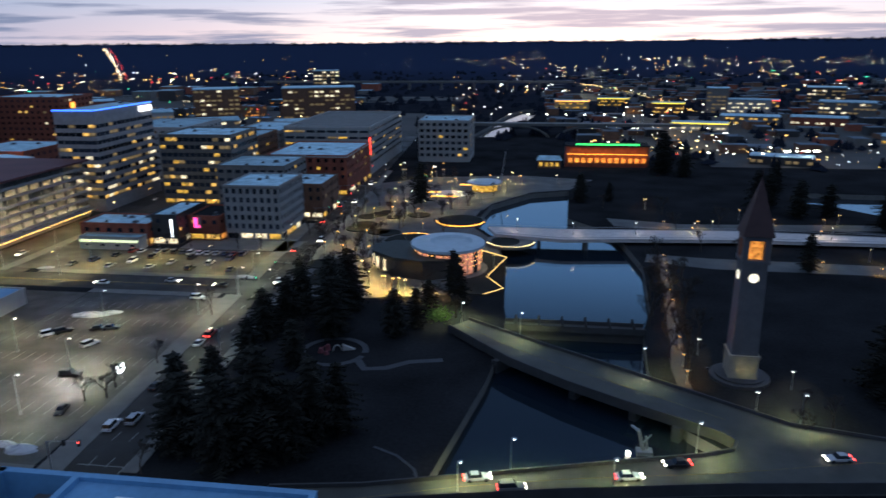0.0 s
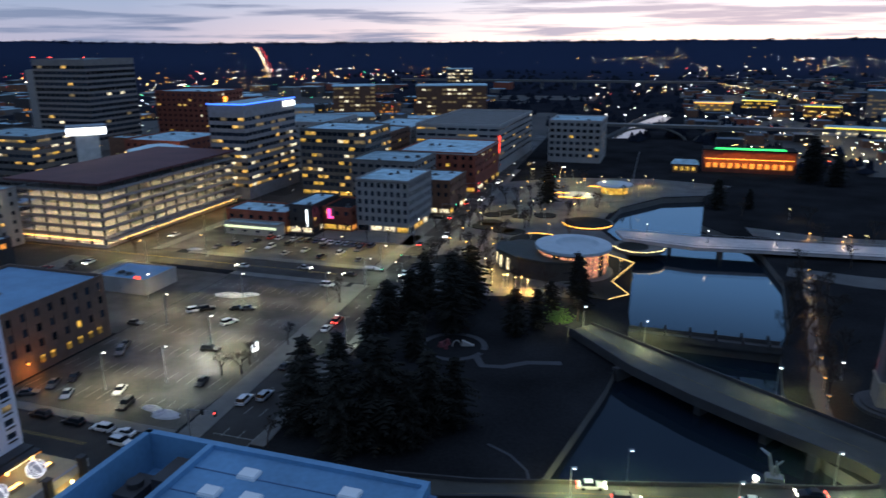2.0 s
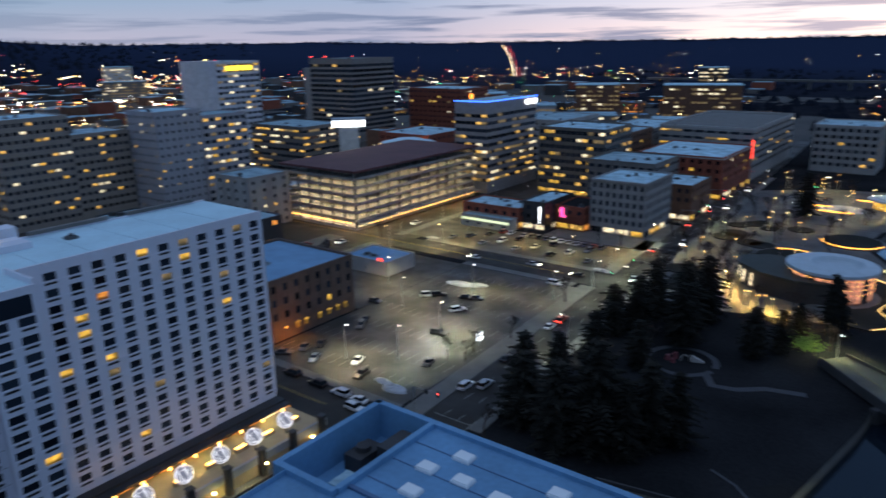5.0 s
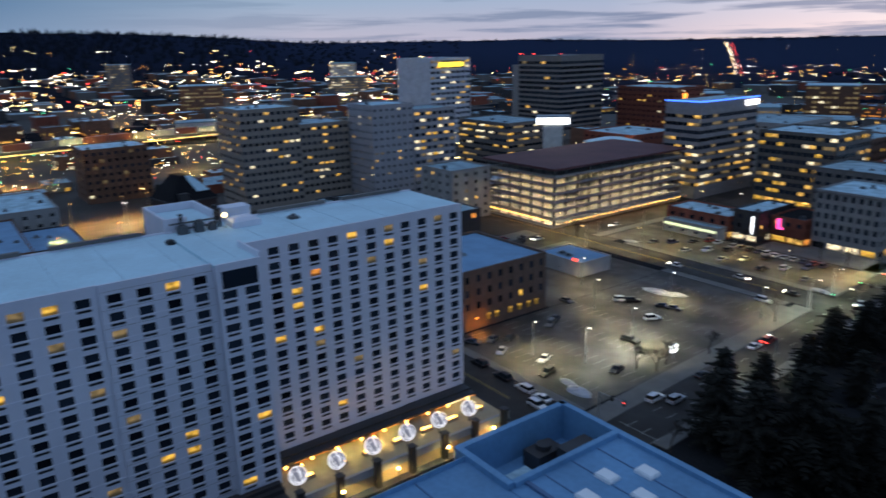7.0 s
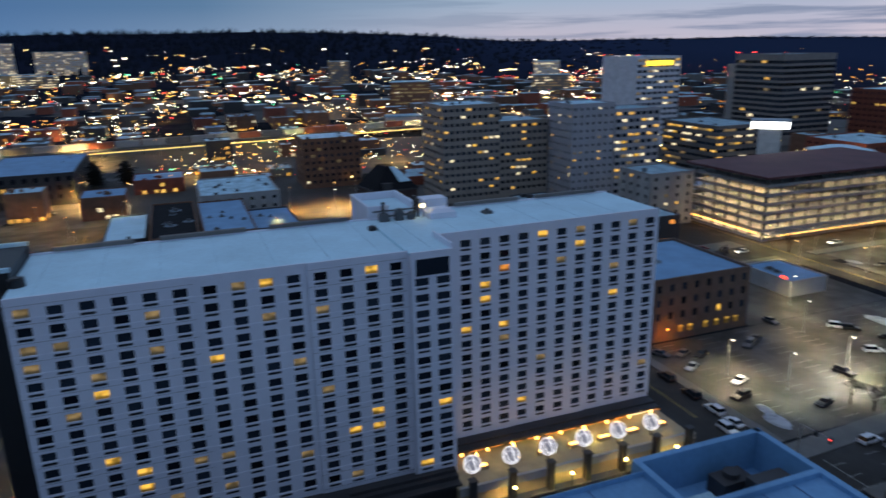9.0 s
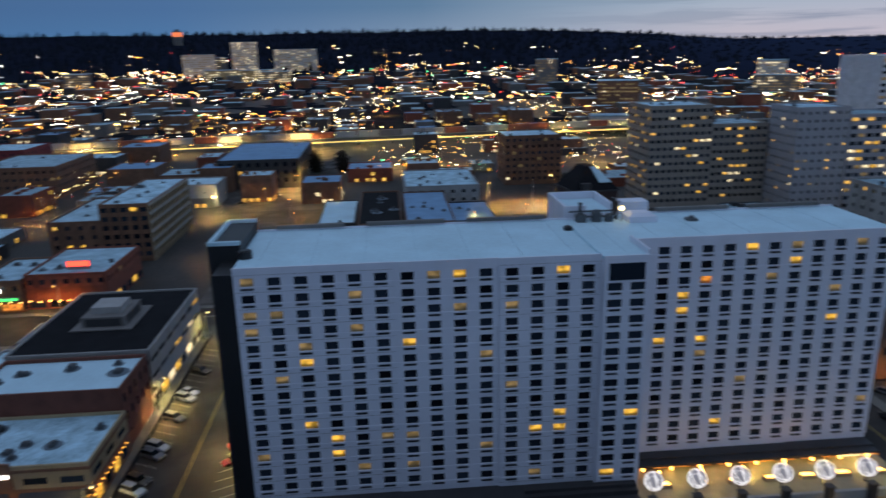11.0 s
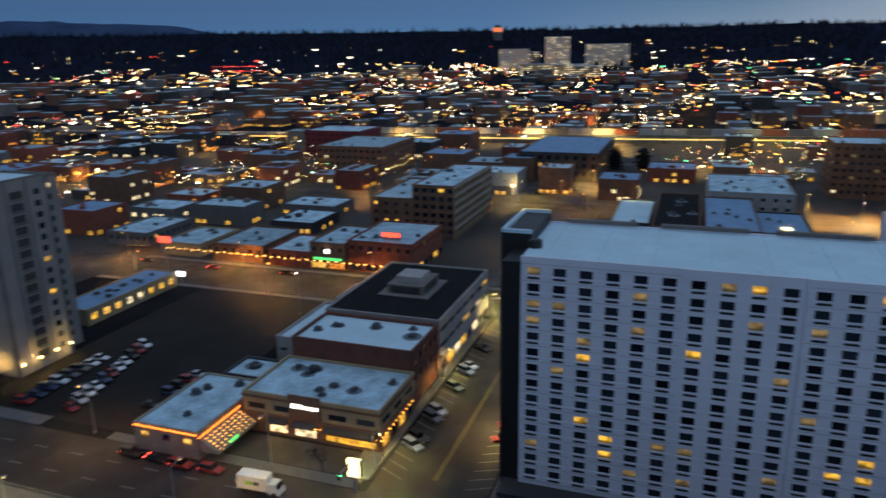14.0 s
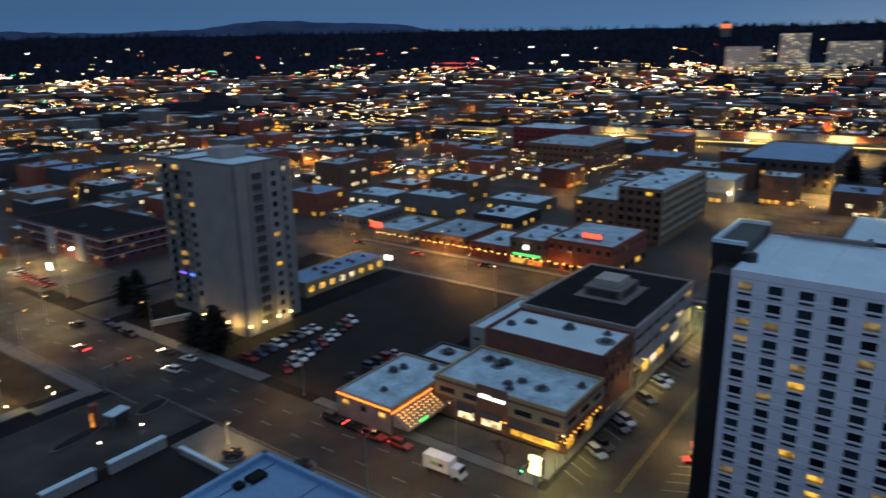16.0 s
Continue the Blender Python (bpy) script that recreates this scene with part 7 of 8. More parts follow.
def neon_restaurant():
    ob = thing("neon_trim", "orange neon roof trim and amber string lights on the restaurant", "neon", (-109, -92, 0))
    part("neon_tube", Geo().box(11.65, 11.8, -7.4, 7.4, 5.3, 5.5).box(-2, 11.6, 7.65, 7.8, 4.7, 4.9), glow("orange_neon_tube", (1.0, 0.22, 0.03), 4.0), ob)
    for j in range(5):
        for i in range(9):
            part("bulb", AMBER_BULB, None, ob).location = (-0.5 + i * 1.35, 8.6 + j * 0.75, 4.3 - j * 0.42)
    part("awning", Geo().prism([(-1.2, 7.9), (11.4, 7.9), (11.4, 12), (-1.2, 12)], 2.0, [4.5, 4.5, 2.5, 2.5]), STONE, ob)
    part("green_bar", Geo().box(5.5, 8.0, 12.1, 12.2, 2.6, 3.2), S_GREEN, ob)


AMBER_BULB = Geo().gem(0, 0, 0, 0.22).mesh("bulb", L_AMBER)
neon_restaurant()


def shop_strings():
    ob = thing("string_lights", "row of warm bulbs along the shop fronts", "string lights", (-213.4, -140, 0))
    big = Geo().gem(0, 0, 0, 0.33).mesh("bulb", glow("shop_bulb_glow", (1.0, 0.55, 0.16), 6.0))
    for i in range(34):
        part("bulb", big, None, ob).location = (0.3, -48 + i * 2.9, 3.3 + 0.25 * (i % 2))
    r = thing("string_lights", "warm bulbs along the restaurant front", "string lights", (-109.8, -60, 0))
    for i in range(18):
        part("bulb", AMBER_BULB, None, r).location = (0.2, -8 + i * 0.95, 3.2)
    for i in range(10):
        part("bulb", AMBER_BULB, None, r).location = (-1 - i * 1.7, 7.9, 3.3)


shop_strings()
# wall lamp that stains the brick corner orange
wl = thing("wall_lamp", "orange wall lamp on the brown brick building", "lamp", (-139.6, 113.5, 3.6))
part("housing", Geo().box(0, 0.35, -0.3, 0.3, 0.0, 0.5), DARK, wl)
part("bulb", Geo().ball(0.4, 0, -0.05, 0.3), L_AMBER, wl)
d = bpy.data.lights.new("lamp_light", "POINT")
d.energy, d.color, d.shadow_soft_size = 700, (1.0, 0.34, 0.05), 0.3
lo = new("lamp_light", d)
lo.parent, lo.location = wl, (2.2, 0, -1.2)
for i, y in enumerate((118, 121, 126, 129.5, 133, 136)):
    o = thing("wall_lamp", "small warm window lamp on brick wall", "lamp", (-139.7, y, 3.0), group="wall lamps on the brick building")
    part("bulb", Geo().box(0, 0.2, -0.6, 0.6, -0.9, 0.8), W_GOLD, o)
d = bpy.data.lights.new("lamp_light", "POINT")
d.energy, d.color, d.shadow_soft_size = 1700, (1.0, 0.85, 0.5), 0.4
w2 = thing("wall_lamp", "bright floodlight on the white hall", "lamp", (-361.4, -88, 5))
part("bulb", Geo().ball(0, 0, 0, 0.7), L_YEL, w2)
lo = new("lamp_light", d)
lo.parent, lo.location = w2, (2.5, 1, 0)

# terrace lights of the hotel drive
for i in range(6):
    y = 44 + i * 7.4
    o = thing("terrace_lamp", "warm terrace lamp under the hotel canopy", "lamp", (-102.6, y, 3.2), group="hotel terrace lamps")
    part("post", Geo().tube(0, 0, 0, 1.6, 0.06, n=6), BLACK, o)
    part("bulb", Geo().ball(0, 0, 1.75, 0.22), L_WARM, o)
    d = bpy.data.lights.new("lamp_light", "SPOT")
    d.energy, d.color, d.shadow_soft_size, d.spot_size, d.spot_blend = 1500, (1.0, 0.70, 0.24), 0.25, radians(156), 0.7
    lo = new("lamp_light", d)
    lo.parent, lo.location = o, (0, 0, 2.1)
for i in range(4):
    o = thing("drive_lamp", "warm lamp over the lower hotel drive", "lamp", (-93.2, 47 + i * 11, 0), group="hotel drive lamps")
    part("post", Geo().tube(0, 0, 0.1, 3.2, 0.07, n=6), BLACK, o)
    part("bulb", Geo().ball(0, 0, 3.35, 0.28), L_YEL, o)
    d = bpy.data.lights.new("lamp_light", "SPOT")
    d.energy, d.color, d.shadow_soft_size, d.spot_size, d.spot_blend = 3600, (1.0, 0.72, 0.26), 0.25, radians(150), 0.7
    lo = new("lamp_light", d)
    lo.parent, lo.location = o, (0.2, 0, 3.8)


# ---- snow heaps and park paths ----
def snow_heap(x, y, a, b, h, seed):
    q = random.Random(seed)
    g = Geo()
    n, m = 18, 5
    for j in range(m):
        t = j / (m - 1)
        for i in range(n):
            w = 2 * math.pi * i / n
            k = (1 - t * 0.9) * q.uniform(0.85, 1.12)
            g.v.append((a * k * math.cos(w), b * k * math.sin(w), h * (t ** 0.7) * q.uniform(0.85, 1.15)))
    for j in range(m - 1):
        g.f += [(j * n + i, j * n + (i + 1) % n, (j + 1) * n + (i + 1) % n, (j + 1) * n + i) for i in range(n)]
    g.f.append(tuple((m - 1) * n + i for i in range(n)))
    solid("snow_mound", g, SNOW, "dirty ploughed snow heap on the asphalt", "snow heap", "snow heaps", loc=(x, y, 0.03), turn=q.uniform(-20, 20))


for i, (x, y, a, b, h) in enumerate(((-127, 176, 5.5, 2.2, 1.0), (-122, 178, 3.5, 1.6, 0.8), (-97.5, 108.5, 3.4, 2.0, 1.1), (-102, 110, 2.6, 1.2, 0.7), (-170, 216, 3, 1.2, 0.6), (-96, 214, 4, 1.4, 0.7))):
    snow_heap(x, y, a, b, h, i)
path = mat("pale_path", (0.040, 0.043, 0.050), 0.85, var=0.2)


def strip_path(pts, w, name="path"):
    g = Geo()
    left, right = [], []
    for i, (x, y) in enumerate(pts):
        x0, y0 = pts[max(0, i - 1)]
        x1, y1 = pts[min(len(pts) - 1, i + 1)]
        d = Vector((x1 - x0, y1 - y0)).normalized()
        left.append((x - d.y * w / 2, y + d.x * w / 2))
        right.append((x + d.y * w / 2, y - d.x * w / 2))
    for i in range(len(pts) - 1):
        g.prism([right[i], right[i + 1], left[i + 1], left[i]], -0.3, 0.05 + 0.004 * (i % 2))
    setting(name, g, path, "pale winding park path", "path")


strip_path(ring_pts(-50, 160, 8, 24), 1.6)
strip_path([(-43, 156), (-40, 151), (-35, 152), (-30, 156), (-22, 158)], 2.0)
strip_path([(34, 145), (34, 160), (36, 172), (39, 200), (42, 225), (45, 256)], 3.0)
strip_path([(50, 290), (80, 300), (110, 300), (150, 290)], 3.2)
strip_path([(-30, 118), (-25, 115.5), (-21, 111.5), (-19, 106)], 0.6)
play = thing("play_sculpture", "low red play sculpture with a white slide in the park", "play sculpture", (-50, 160, 0), 20)
part("body", Geo().tube(-3.2, 0, 0, 1.2, 0.8, 0.5).tube(-1.4, 1.2, 0, 1.5, 0.7, 0.4).tube(-2.0, -1.4, 0, 0.9, 0.6, 0.4).beam((-3.2, 0, 1.1), (-1.4, 1.2, 1.4), 0.15), mat("red_play_paint", (0.16, 0.04, 0.05), 0.5), play)
hoop = Geo()
for i in range(12):
    a0, a1 = math.pi * i / 12, math.pi * (i + 1) / 12
    hoop.beam((0.8 + 1.1 * math.cos(a0), 0, 1.6 * math.sin(a0)), (0.8 + 1.1 * math.cos(a1), 0, 1.6 * math.sin(a1)), 0.14)
part("hoop", hoop, PALE, play, "pale climbing hoop")
part("slide", Geo().prism([(2.2, -0.45), (5.2, -0.45), (5.2, 0.45), (2.2, 0.45)], 0.05, [1.7, 0.2, 0.2, 1.7]), PALE, play)
gl = thing("lit_shrub", "evergreen shrub lit green by a park lamp", "shrub", (-27, 184, 0))
sh = Geo()
q = random.Random(9)
for _ in range(260):
    x, y, z = q.gauss(0, 1.7), q.gauss(0, 1.7), abs(q.gauss(0, 1.6)) + 0.4
    sh.gem(x, y, z, q.uniform(0.15, 0.4))
part("foliage", sh, mat("green_shrub", (0.06, 0.12, 0.02), 0.8, var=0.4, scale=1.0), gl)
d = bpy.data.lights.new("lamp_light", "POINT")
d.energy, d.color, d.shadow_soft_size = 800, (1.0, 0.95, 0.6), 0.3
lo = new("lamp_light", d)
lo.parent, lo.location = gl, (2.2, -2.6, 5.2)
fountain = thing("river_sculpture", "dark metal river sculpture standing in the water", "sculpture", (22, 126, -2.5))
part("figure", Geo().beam((0, 0, 0), (-1.2, 0.5, 4.6), 0.5, 0.3).beam((-1.2, 0.5, 4.6), (-2.6, 1.5, 5.2), 0.35, 0.2).beam((0.6, 0.3, 0), (0.2, 0.8, 3.4), 0.35, 0.2).box(-1.5, 1.5, -1, 1, 0, 0.8).beam((-0.5, 0.2, 2), (1.4, 1.4, 3.4), 0.25, 0.1), STEEL, fountain)
part("lamp", Geo().ball(-3.2, -1.2, 0.5, 0.5), L_WHITE, fountain)


def corner_plaza():
    """Walls, islands, gateway and lights where the avenue meets the side street."""
    setting("lawn_corner", Geo().box(-71.3, -46, -239, -160.2, -0.3, 0.06), mat("brown_winter_grass", (0.05, 0.04, 0.026), 1.0, var=0.5, scale=0.1, fine=2.5, bump=0.3, spec=0.1), "brown winter grass beside the avenue", "lawn")
    for x0, x1, y in ((-68.6, -57.0, -118.7), (-54.5, -45.0, -119.2)):
        w = thing("parapet_wall", "long low white parapet wall along the side street", "wall", ((x0 + x1) / 2, y, 0), 0, "white parapet walls")
        h = (x1 - x0) / 2
        part("wall", Geo().box(-h, h, -0.35, 0.35, 0, 2.2), PALE, w)
        part("coping", Geo().box(-h - 0.1, h + 0.1, -0.9, 0.5, 2.2, 2.4), MEMB, w, "white coping")
    w = thing("parapet_wall", "short low white parapet wall beside the plaza", "wall", (-68.9, -106, 0), 0, "white parapet walls")
    part("wall", Geo().box(-0.3, 0.3, -8, 6, 0, 1.4), PALE, w)
    part("coping", Geo().box(-0.45, 0.45, -8.1, 6.1, 1.4, 1.55), MEMB, w, "white coping")
    for x, y, a, b, t in ((-76.6, -135.7, 4.2, 1.7, 10), (-60.2, -136.4, 6.0, 1.3, 8)):
        o = thing("traffic_island", "dark planted traffic island with a pale kerb", "traffic island", (x, y, 0), t, "traffic islands")
        n = 22
        ring = [(a * math.cos(2 * math.pi * i / n), b * math.sin(2 * math.pi * i / n)) for i in range(n)]
        part("kerb", Geo().prism(ring, 0, 0.22), CONC, o)
        part("planting", Geo().prism([(p * 0.9, q * 0.86) for p, q in ring], 0.22, 0.34), LAWN, o)
    g = thing("gateway_sign", "orange lit brick gateway pillar with a small white-roofed shelter", "gateway", (-64.7, -137.6, 0), 12)
    part("pillar", Geo().box(-0.6, 0.6, -0.6, 0.6, 0, 5.0).box(-0.75, 0.75, -0.75, 0.75, 5.0, 5.3), BRICK, g)
    part("pillar_light", Geo().box(0.62, 0.72, -0.4, 0.4, 0.3, 3.6), W_ORANGE, g, "orange lit pillar face")
    part("shelter_roof", Geo().box(-5.4, -0.8, 1.6, 4.4, 2.7, 3.0), MEMB, g, "white shelter roof")
    for x, y in ((-5.1, 1.9), (-1.1, 1.9), (-5.1, 4.1), (-1.1, 4.1)):
        part("shelter_post", Geo().tube(x, y, 0, 2.7, 0.1, n=6), STEEL, g)
    part("shelter_wall", Geo().box(-5.2, -1.0, 4.0, 4.1, 0.2, 2.5), DARK, g)
    for x, y, r in ((-73.8, -104.4, 2.4), (-79.0, -90.3, 2.2), (-72.5, -96.0, 1.6)):
        o = thing("shrub_bed", "round bed of low brown winter shrubs in a kerb", "planting bed", (x, y, 0.15), 0, "plaza shrub beds")
        part("kerb", Geo().tube(0, 0, 0, 0.3, r, n=20), CONC, o)
        k, q = Geo(), random.Random(int(x * 10))
        for _ in range(90):
            w_, d_ = q.uniform(0, 6.28), r * 0.85 * q.random() ** 0.5
            k.gem(d_ * math.cos(w_), d_ * math.sin(w_), 0.35 + q.uniform(0, 0.7), q.uniform(0.12, 0.3))
        part("foliage", k, TWIG, o)
    for x, y, z in ((-67.3, -163.1, 0.06), (-66.4, -158.5, 0.06), (-57.3, -161.0, 0.06), (-61.0, -129.3, 0.02), (-70.0, -129.1, 0.02), (-60, -120.4, 0.02), (-49, -121, 0.02)):
        o = thing("bollard_light", "low bollard with a bright white head", "bollard", (x, y, z), 0, "bollard lights")
        part("post", Geo().tube(0, 0, 0, 0.9, 0.09, n=8), BLACK, o)
        part("head", Geo().tube(0, 0, 0.9, 1.15, 0.16, n=8), L_WHITE, o, "bright white head")
    o = thing("low_wall", "low white forecourt wall beside the apartment tower", "wall", (-109.5, -177.6, 0), -20)
    part("wall", Geo().box(-5.5, 5.5, -0.25, 0.25, 0, 1.6), PALE, o)
    part("coping", Geo().box(-5.6, 5.6, -0.35, 0.35, 1.6, 1.75), MEMB, o)


corner_plaza()

# ---- traffic signals ----
SIG = [("pole", Geo().tube(0, 0, 0, 6.2, 0.13, 0.1, n=8).beam((0, 0, 6.0), (6.5, 0, 6.5), 0.09, 0.06), STEEL), ("signal_box", Geo().box(6.2, 6.6, -0.2, 0.2, 5.5, 6.7).box(3.2, 3.6, -0.2, 0.2, 5.4, 6.6), BLACK)]
for x, y, t, m in ((-87, 103, 0, L_RED), (-71, 87, 180, L_GREEN), (-91, 196, 0, L_GREEN), (-78, 212, 180, L_GREEN), (-96, 291, 0, L_GREEN), (-83, 304, 180, L_GREEN), (-99, 340, 0, L_RED), (-86, 342, 180, L_RED), (-102, 398, 0, L_RED), (-99, -52, 0, L_GREEN), (-186, -51, 90, L_GREEN), (-209.8, -28, -90, L_RED), (-187, 102, 0, L_GREEN), (-74.4, -151, 180, L_RED)):
    o = thing("traffic_signal", "steel mast-arm traffic signal, lit", "traffic signal", (x, y, 0.02), t, "traffic signals")
    for n, g, mm in SIG:
        part(n, g, mm, o)
    part("signal_lens", Geo().ball(6.4, -0.2, 6.3, 0.16).ball(6.4, 0.2, 6.3, 0.16), m, o)

# ---- railway viaduct and standing train ----
rail = thing("rail_viaduct", "long concrete rail viaduct with a warm lit edge", "viaduct", (-590, -60, 0), 7)
part("deck", Geo().box(-6, 6, -700, 420, 4.5, 6.2), CONC, rail)
vp = Geo().box(-4.5, 4.5, -0.8, 0.8, 0, 4.5).mesh("viaduct_pier", CONC)
for i in range(40):
    part("viaduct_pier", vp, None, rail).location = (0, -690 + i * 28, 0)
part("lit_edge", Geo().box(6.1, 6.5, -330, 400, 3.2, 3.9), glow("viaduct_edge_glow", (1.0, 0.72, 0.26), 1.2), rail, "warm lit viaduct edge")
wag = [Geo().box(-1.6, 1.6, -8.6, 8.6, 1.0, 5.2).box(-1.4, 1.4, -8.4, 8.4, 0.4, 1.0).mesh("wagon_body", m) for m in (PALE, mat("rust_wagon", (0.30, 0.09, 0.05), 0.8), GREY)]
for i in range(34):
    o = thing("rail_wagon", "boxy freight wagon standing on the viaduct", "rail wagon", tuple((Matrix.Translation((-590, -60, 0)) @ Matrix.Rotation(radians(7), 4, "Z") @ Vector((2.5, -230 + i * 18.4, 6.2)))), 7, "freight train wagons")
    part("wagon_body", wag[rng.choice((0, 0, 1, 2, 0))], None, o)


for i in range(14):
    street_lamp(-574 + 0.122 * (380 - i * 55) * -1, 320 - i * 55, 17.0, 0.6, 180, L_YEL, (1.0, 0.66, 0.24), 150 * K, label="rail yard lamp on a tall pole", group="rail yard lamps")

# ---- far landmarks ----
def far_block(name, label, x, y, w, d, h, wall, lit, turn=0.0, rows=None):
    z = land_z(x, y) - 1.5
    r = math.degrees(math.atan2(-x, y)) + turn
    ob = thing(name, label, "building", (x, y, z), r - 0)
    part("wall", Geo().box(-w / 2, w / 2, -d / 2, d / 2, 0, h), wall, ob)
    part("roof", Geo().box(-w / 2 - 0.3, w / 2 + 0.3, -d / 2 - 0.3, d / 2 + 0.3, h, h + 0.8), SNOWROOF, ob)
    q = random.Random(int(x + y))
    g, dim = Geo(), Geo()
    for k in range(int(h / 4)):
        for i in range(int(w / 5)):
            if q.random() < 0.55:
                u = -w / 2 + 1 + i * 5
                dim.box(u, u + 3.4, -d / 2 - 0.1, -d / 2, 1.5 + k * 4, 3.2 + k * 4)
            if q.random() < lit:
                u = -w / 2 + 1 + i * 5
                g.box(u, u + 3.6, -d / 2 - 0.15, -d / 2, 1.5 + k * 4, 3.4 + k * 4)
    if g.v:
        part("lit_window", g, W_PALE, ob, "lit windows", kind="stuff")
    if dim.v:
        part("dim_window", dim, W_DIM, ob, "dim windows", kind="stuff")
    return ob


WT = mat("pale_hospital_panel", (0.55, 0.50, 0.45), 0.8)
for a in ((-1500, -365, 62, 40, 48, WT, 0.14), (-1560, -338, 30, 30, 40, GREY, 0.3), (-1684, -308, 56, 40, 64, WT, 0.14), (-1705, -198, 96, 40, 48, WT, 0.14), (-1400, -300, 60, 30, 22, TAN, 0.3), (-1420, -240, 70, 30, 20, TAN, 0.3), (-1380, -200, 60, 30, 20, GREY, 0.5)):
    far_block("hospital_block", "large pale hospital block with lit floors on the hillside", *a)
for a in ((-1184, 268, 34, 30, 44, GREY, 0.1), (-1040, 574, 40, 30, 50, WT, 0.3), (-814, 268, 46, 30, 34, DBRICK, 0.05), (-649, 206, 34, 24, 14, WT, 0.1), (-1000, 560, 60, 30, 30, GREY, 0.2), (-1290, -520, 44, 30, 26, GREY, 0.25), (-258, 854, 30, 20, 44, DARK, 0.55), (-220, 700, 70, 30, 34, DBRICK, 0.06), (-300, 640, 40, 30, 36, DBRICK, 0.08),
          (188, 812, 22, 20, 27, GREY, 0.1), (300, 760, 50, 30, 16, GREY, 0.15), (330, 900, 40, 26, 22, DARK, 0.2), (-330, 560, 50, 30, 22, PALE, 0.1), (-260, 520, 60, 30, 20, GREY, 0.12), (-180, 540, 50, 30, 18, PALE, 0.15), (-420, 620, 50, 30, 26, BRICK, 0.15)):
    far_block("far_building", "mid-size city building with a few lit floors", *a)


def lit_store(x, y, w, d, h, wall, edge, glass_mat, label):
    """Low far store: lit front bays and a glowing roof edge."""
    ob = thing("lit_store", label, "store", (x, y, land_z(x, y)), math.degrees(math.atan2(-x, y)), "lit stores across the river")
    part("wall", Geo().box(-w / 2, w / 2, -d / 2, d / 2, -2, h), wall, ob)
    part("roof", Geo().box(-w / 2 - 0.4, w / 2 + 0.4, -d / 2 - 0.4, d / 2 + 0.4, h, h + 0.5), SNOWROOF, ob)
    if edge:
        part("roof_light", Geo().box(-w / 2, w / 2, -d / 2 - 0.7, -d / 2 - 0.42, h - 0.2, h + 0.6).box(w / 2 + 0.42, w / 2 + 0.7, -d / 2, d / 2, h - 0.2, h + 0.6), edge, ob, "glowing roof edge")
    for k in range(max(1, int(h / 4))):
        for i in range(int(w / 4)):
            if (i * 7 + k * 3 + int(x)) % 5 < 3:
                o = part("window", pane_mesh(2.8, 2.0, "y", glass_mat), None, ob)
                o.location = (-w / 2 + 2 + i * 4, -d / 2 - 0.1, 1.0 + k * 4)


for a in ((35, 846, 38, 20, 9, TAN, L_AMBER, W_GOLD, "low store with an amber lit roof edge"), (85, 886, 36, 20, 9, DARK, S_YEL, W_GOLD, "low store with a yellow lit roof edge"),
          (135, 797, 32, 22, 11, DBRICK, S_YEL, W_WARM, "three-floor brick store with lit windows"), (137, 646, 46, 20, 6, PALE, S_YEL, W_PALE, "long pale store with a yellow roof line"),
          (220, 806, 42, 24, 14, PALE, None, W_PALE, "pale office with one bright lit floor"), (190, 690, 50, 24, 8, GREY, None, W_WARM, "grey low store with lit bays"), (250, 690, 46, 24, 7, BRICK, None, W_PALE, "brick low store with lit bays"),
          (150, 466, 36, 14, 5, DARK, None, W_DIM, "dark low shed behind the bright yard lamps"), (250, 880, 44, 24, 8, GREY, S_RED, W_WARM, "low store with a red lit roof edge"), (270, 560, 40, 20, 6, PALE, None, W_GOLD, "pale low store beside the road")):
    lit_store(*a)
sign("green_sign", "small green lit sign on a far store", Geo().box(146, 151, 634, 634.6, 3.5, 5.0), S_GREEN)
drum = thing("sign_tower", "white sign tower with a bright lit crown", "tower", (-267, 270, 0), 45)
part("shaft", Geo().box(-5, 5, -5, 5, 0, 34), mat("white_far_panel", (0.6, 0.58, 0.54), 0.8), drum)
part("lit_crown", Geo().box(-8.4, 8.4, -5.4, 5.4, 34, 37.4), S_WHITE, drum, "bright white crown")
part("cap", Geo().box(-8.6, 8.6, -5.6, 5.6, 37.4, 38), STEEL, drum)
dome_b = thing("domed_hall", "round hall with a pale shallow dome and lit rim", "hall", (-262, 312, 0))
part("drum_wall", Geo().tube(0, 0, 0, 21, 16, n=28), PALE, dome_b)
part("dome", Geo().tube(0, 0, 21, 23, 14.5, 7, n=28), MEMB, dome_b)
part("rim_light", Geo().tube(0, 0, 20.2, 20.6, 16.2, n=28), L_WARM, dome_b)
spire = thing("hill_tower", "far brick water tower lit orange on the ridge", "tower", (-2840, -759, land_z(-2840, -759) - 2))
part("shaft", Geo().box(-14, 14, -14, 14, 0, 34), GREY, spire)
part("lit_top", Geo().box(-14.5, 14.5, -14.5, 14.5, 34, 50), glow("far_tower_glow", (1.0, 0.25, 0.1), 0.9), spire)
part("cap", Geo().prism([(-15, -15), (15, -15), (15, 15), (-15, 15)], 50, 62, [(-2, -2), (2, -2), (2, 2), (-2, 2)]), DARK, spire)
hwy = thing("arch_bridge", "long arched road bridge with a row of lamps", "bridge", (20, 588, 0))
part("deck", Geo().box(-80, 90, -5, 5, 9, 11), CONC, hwy)
arch = Geo()
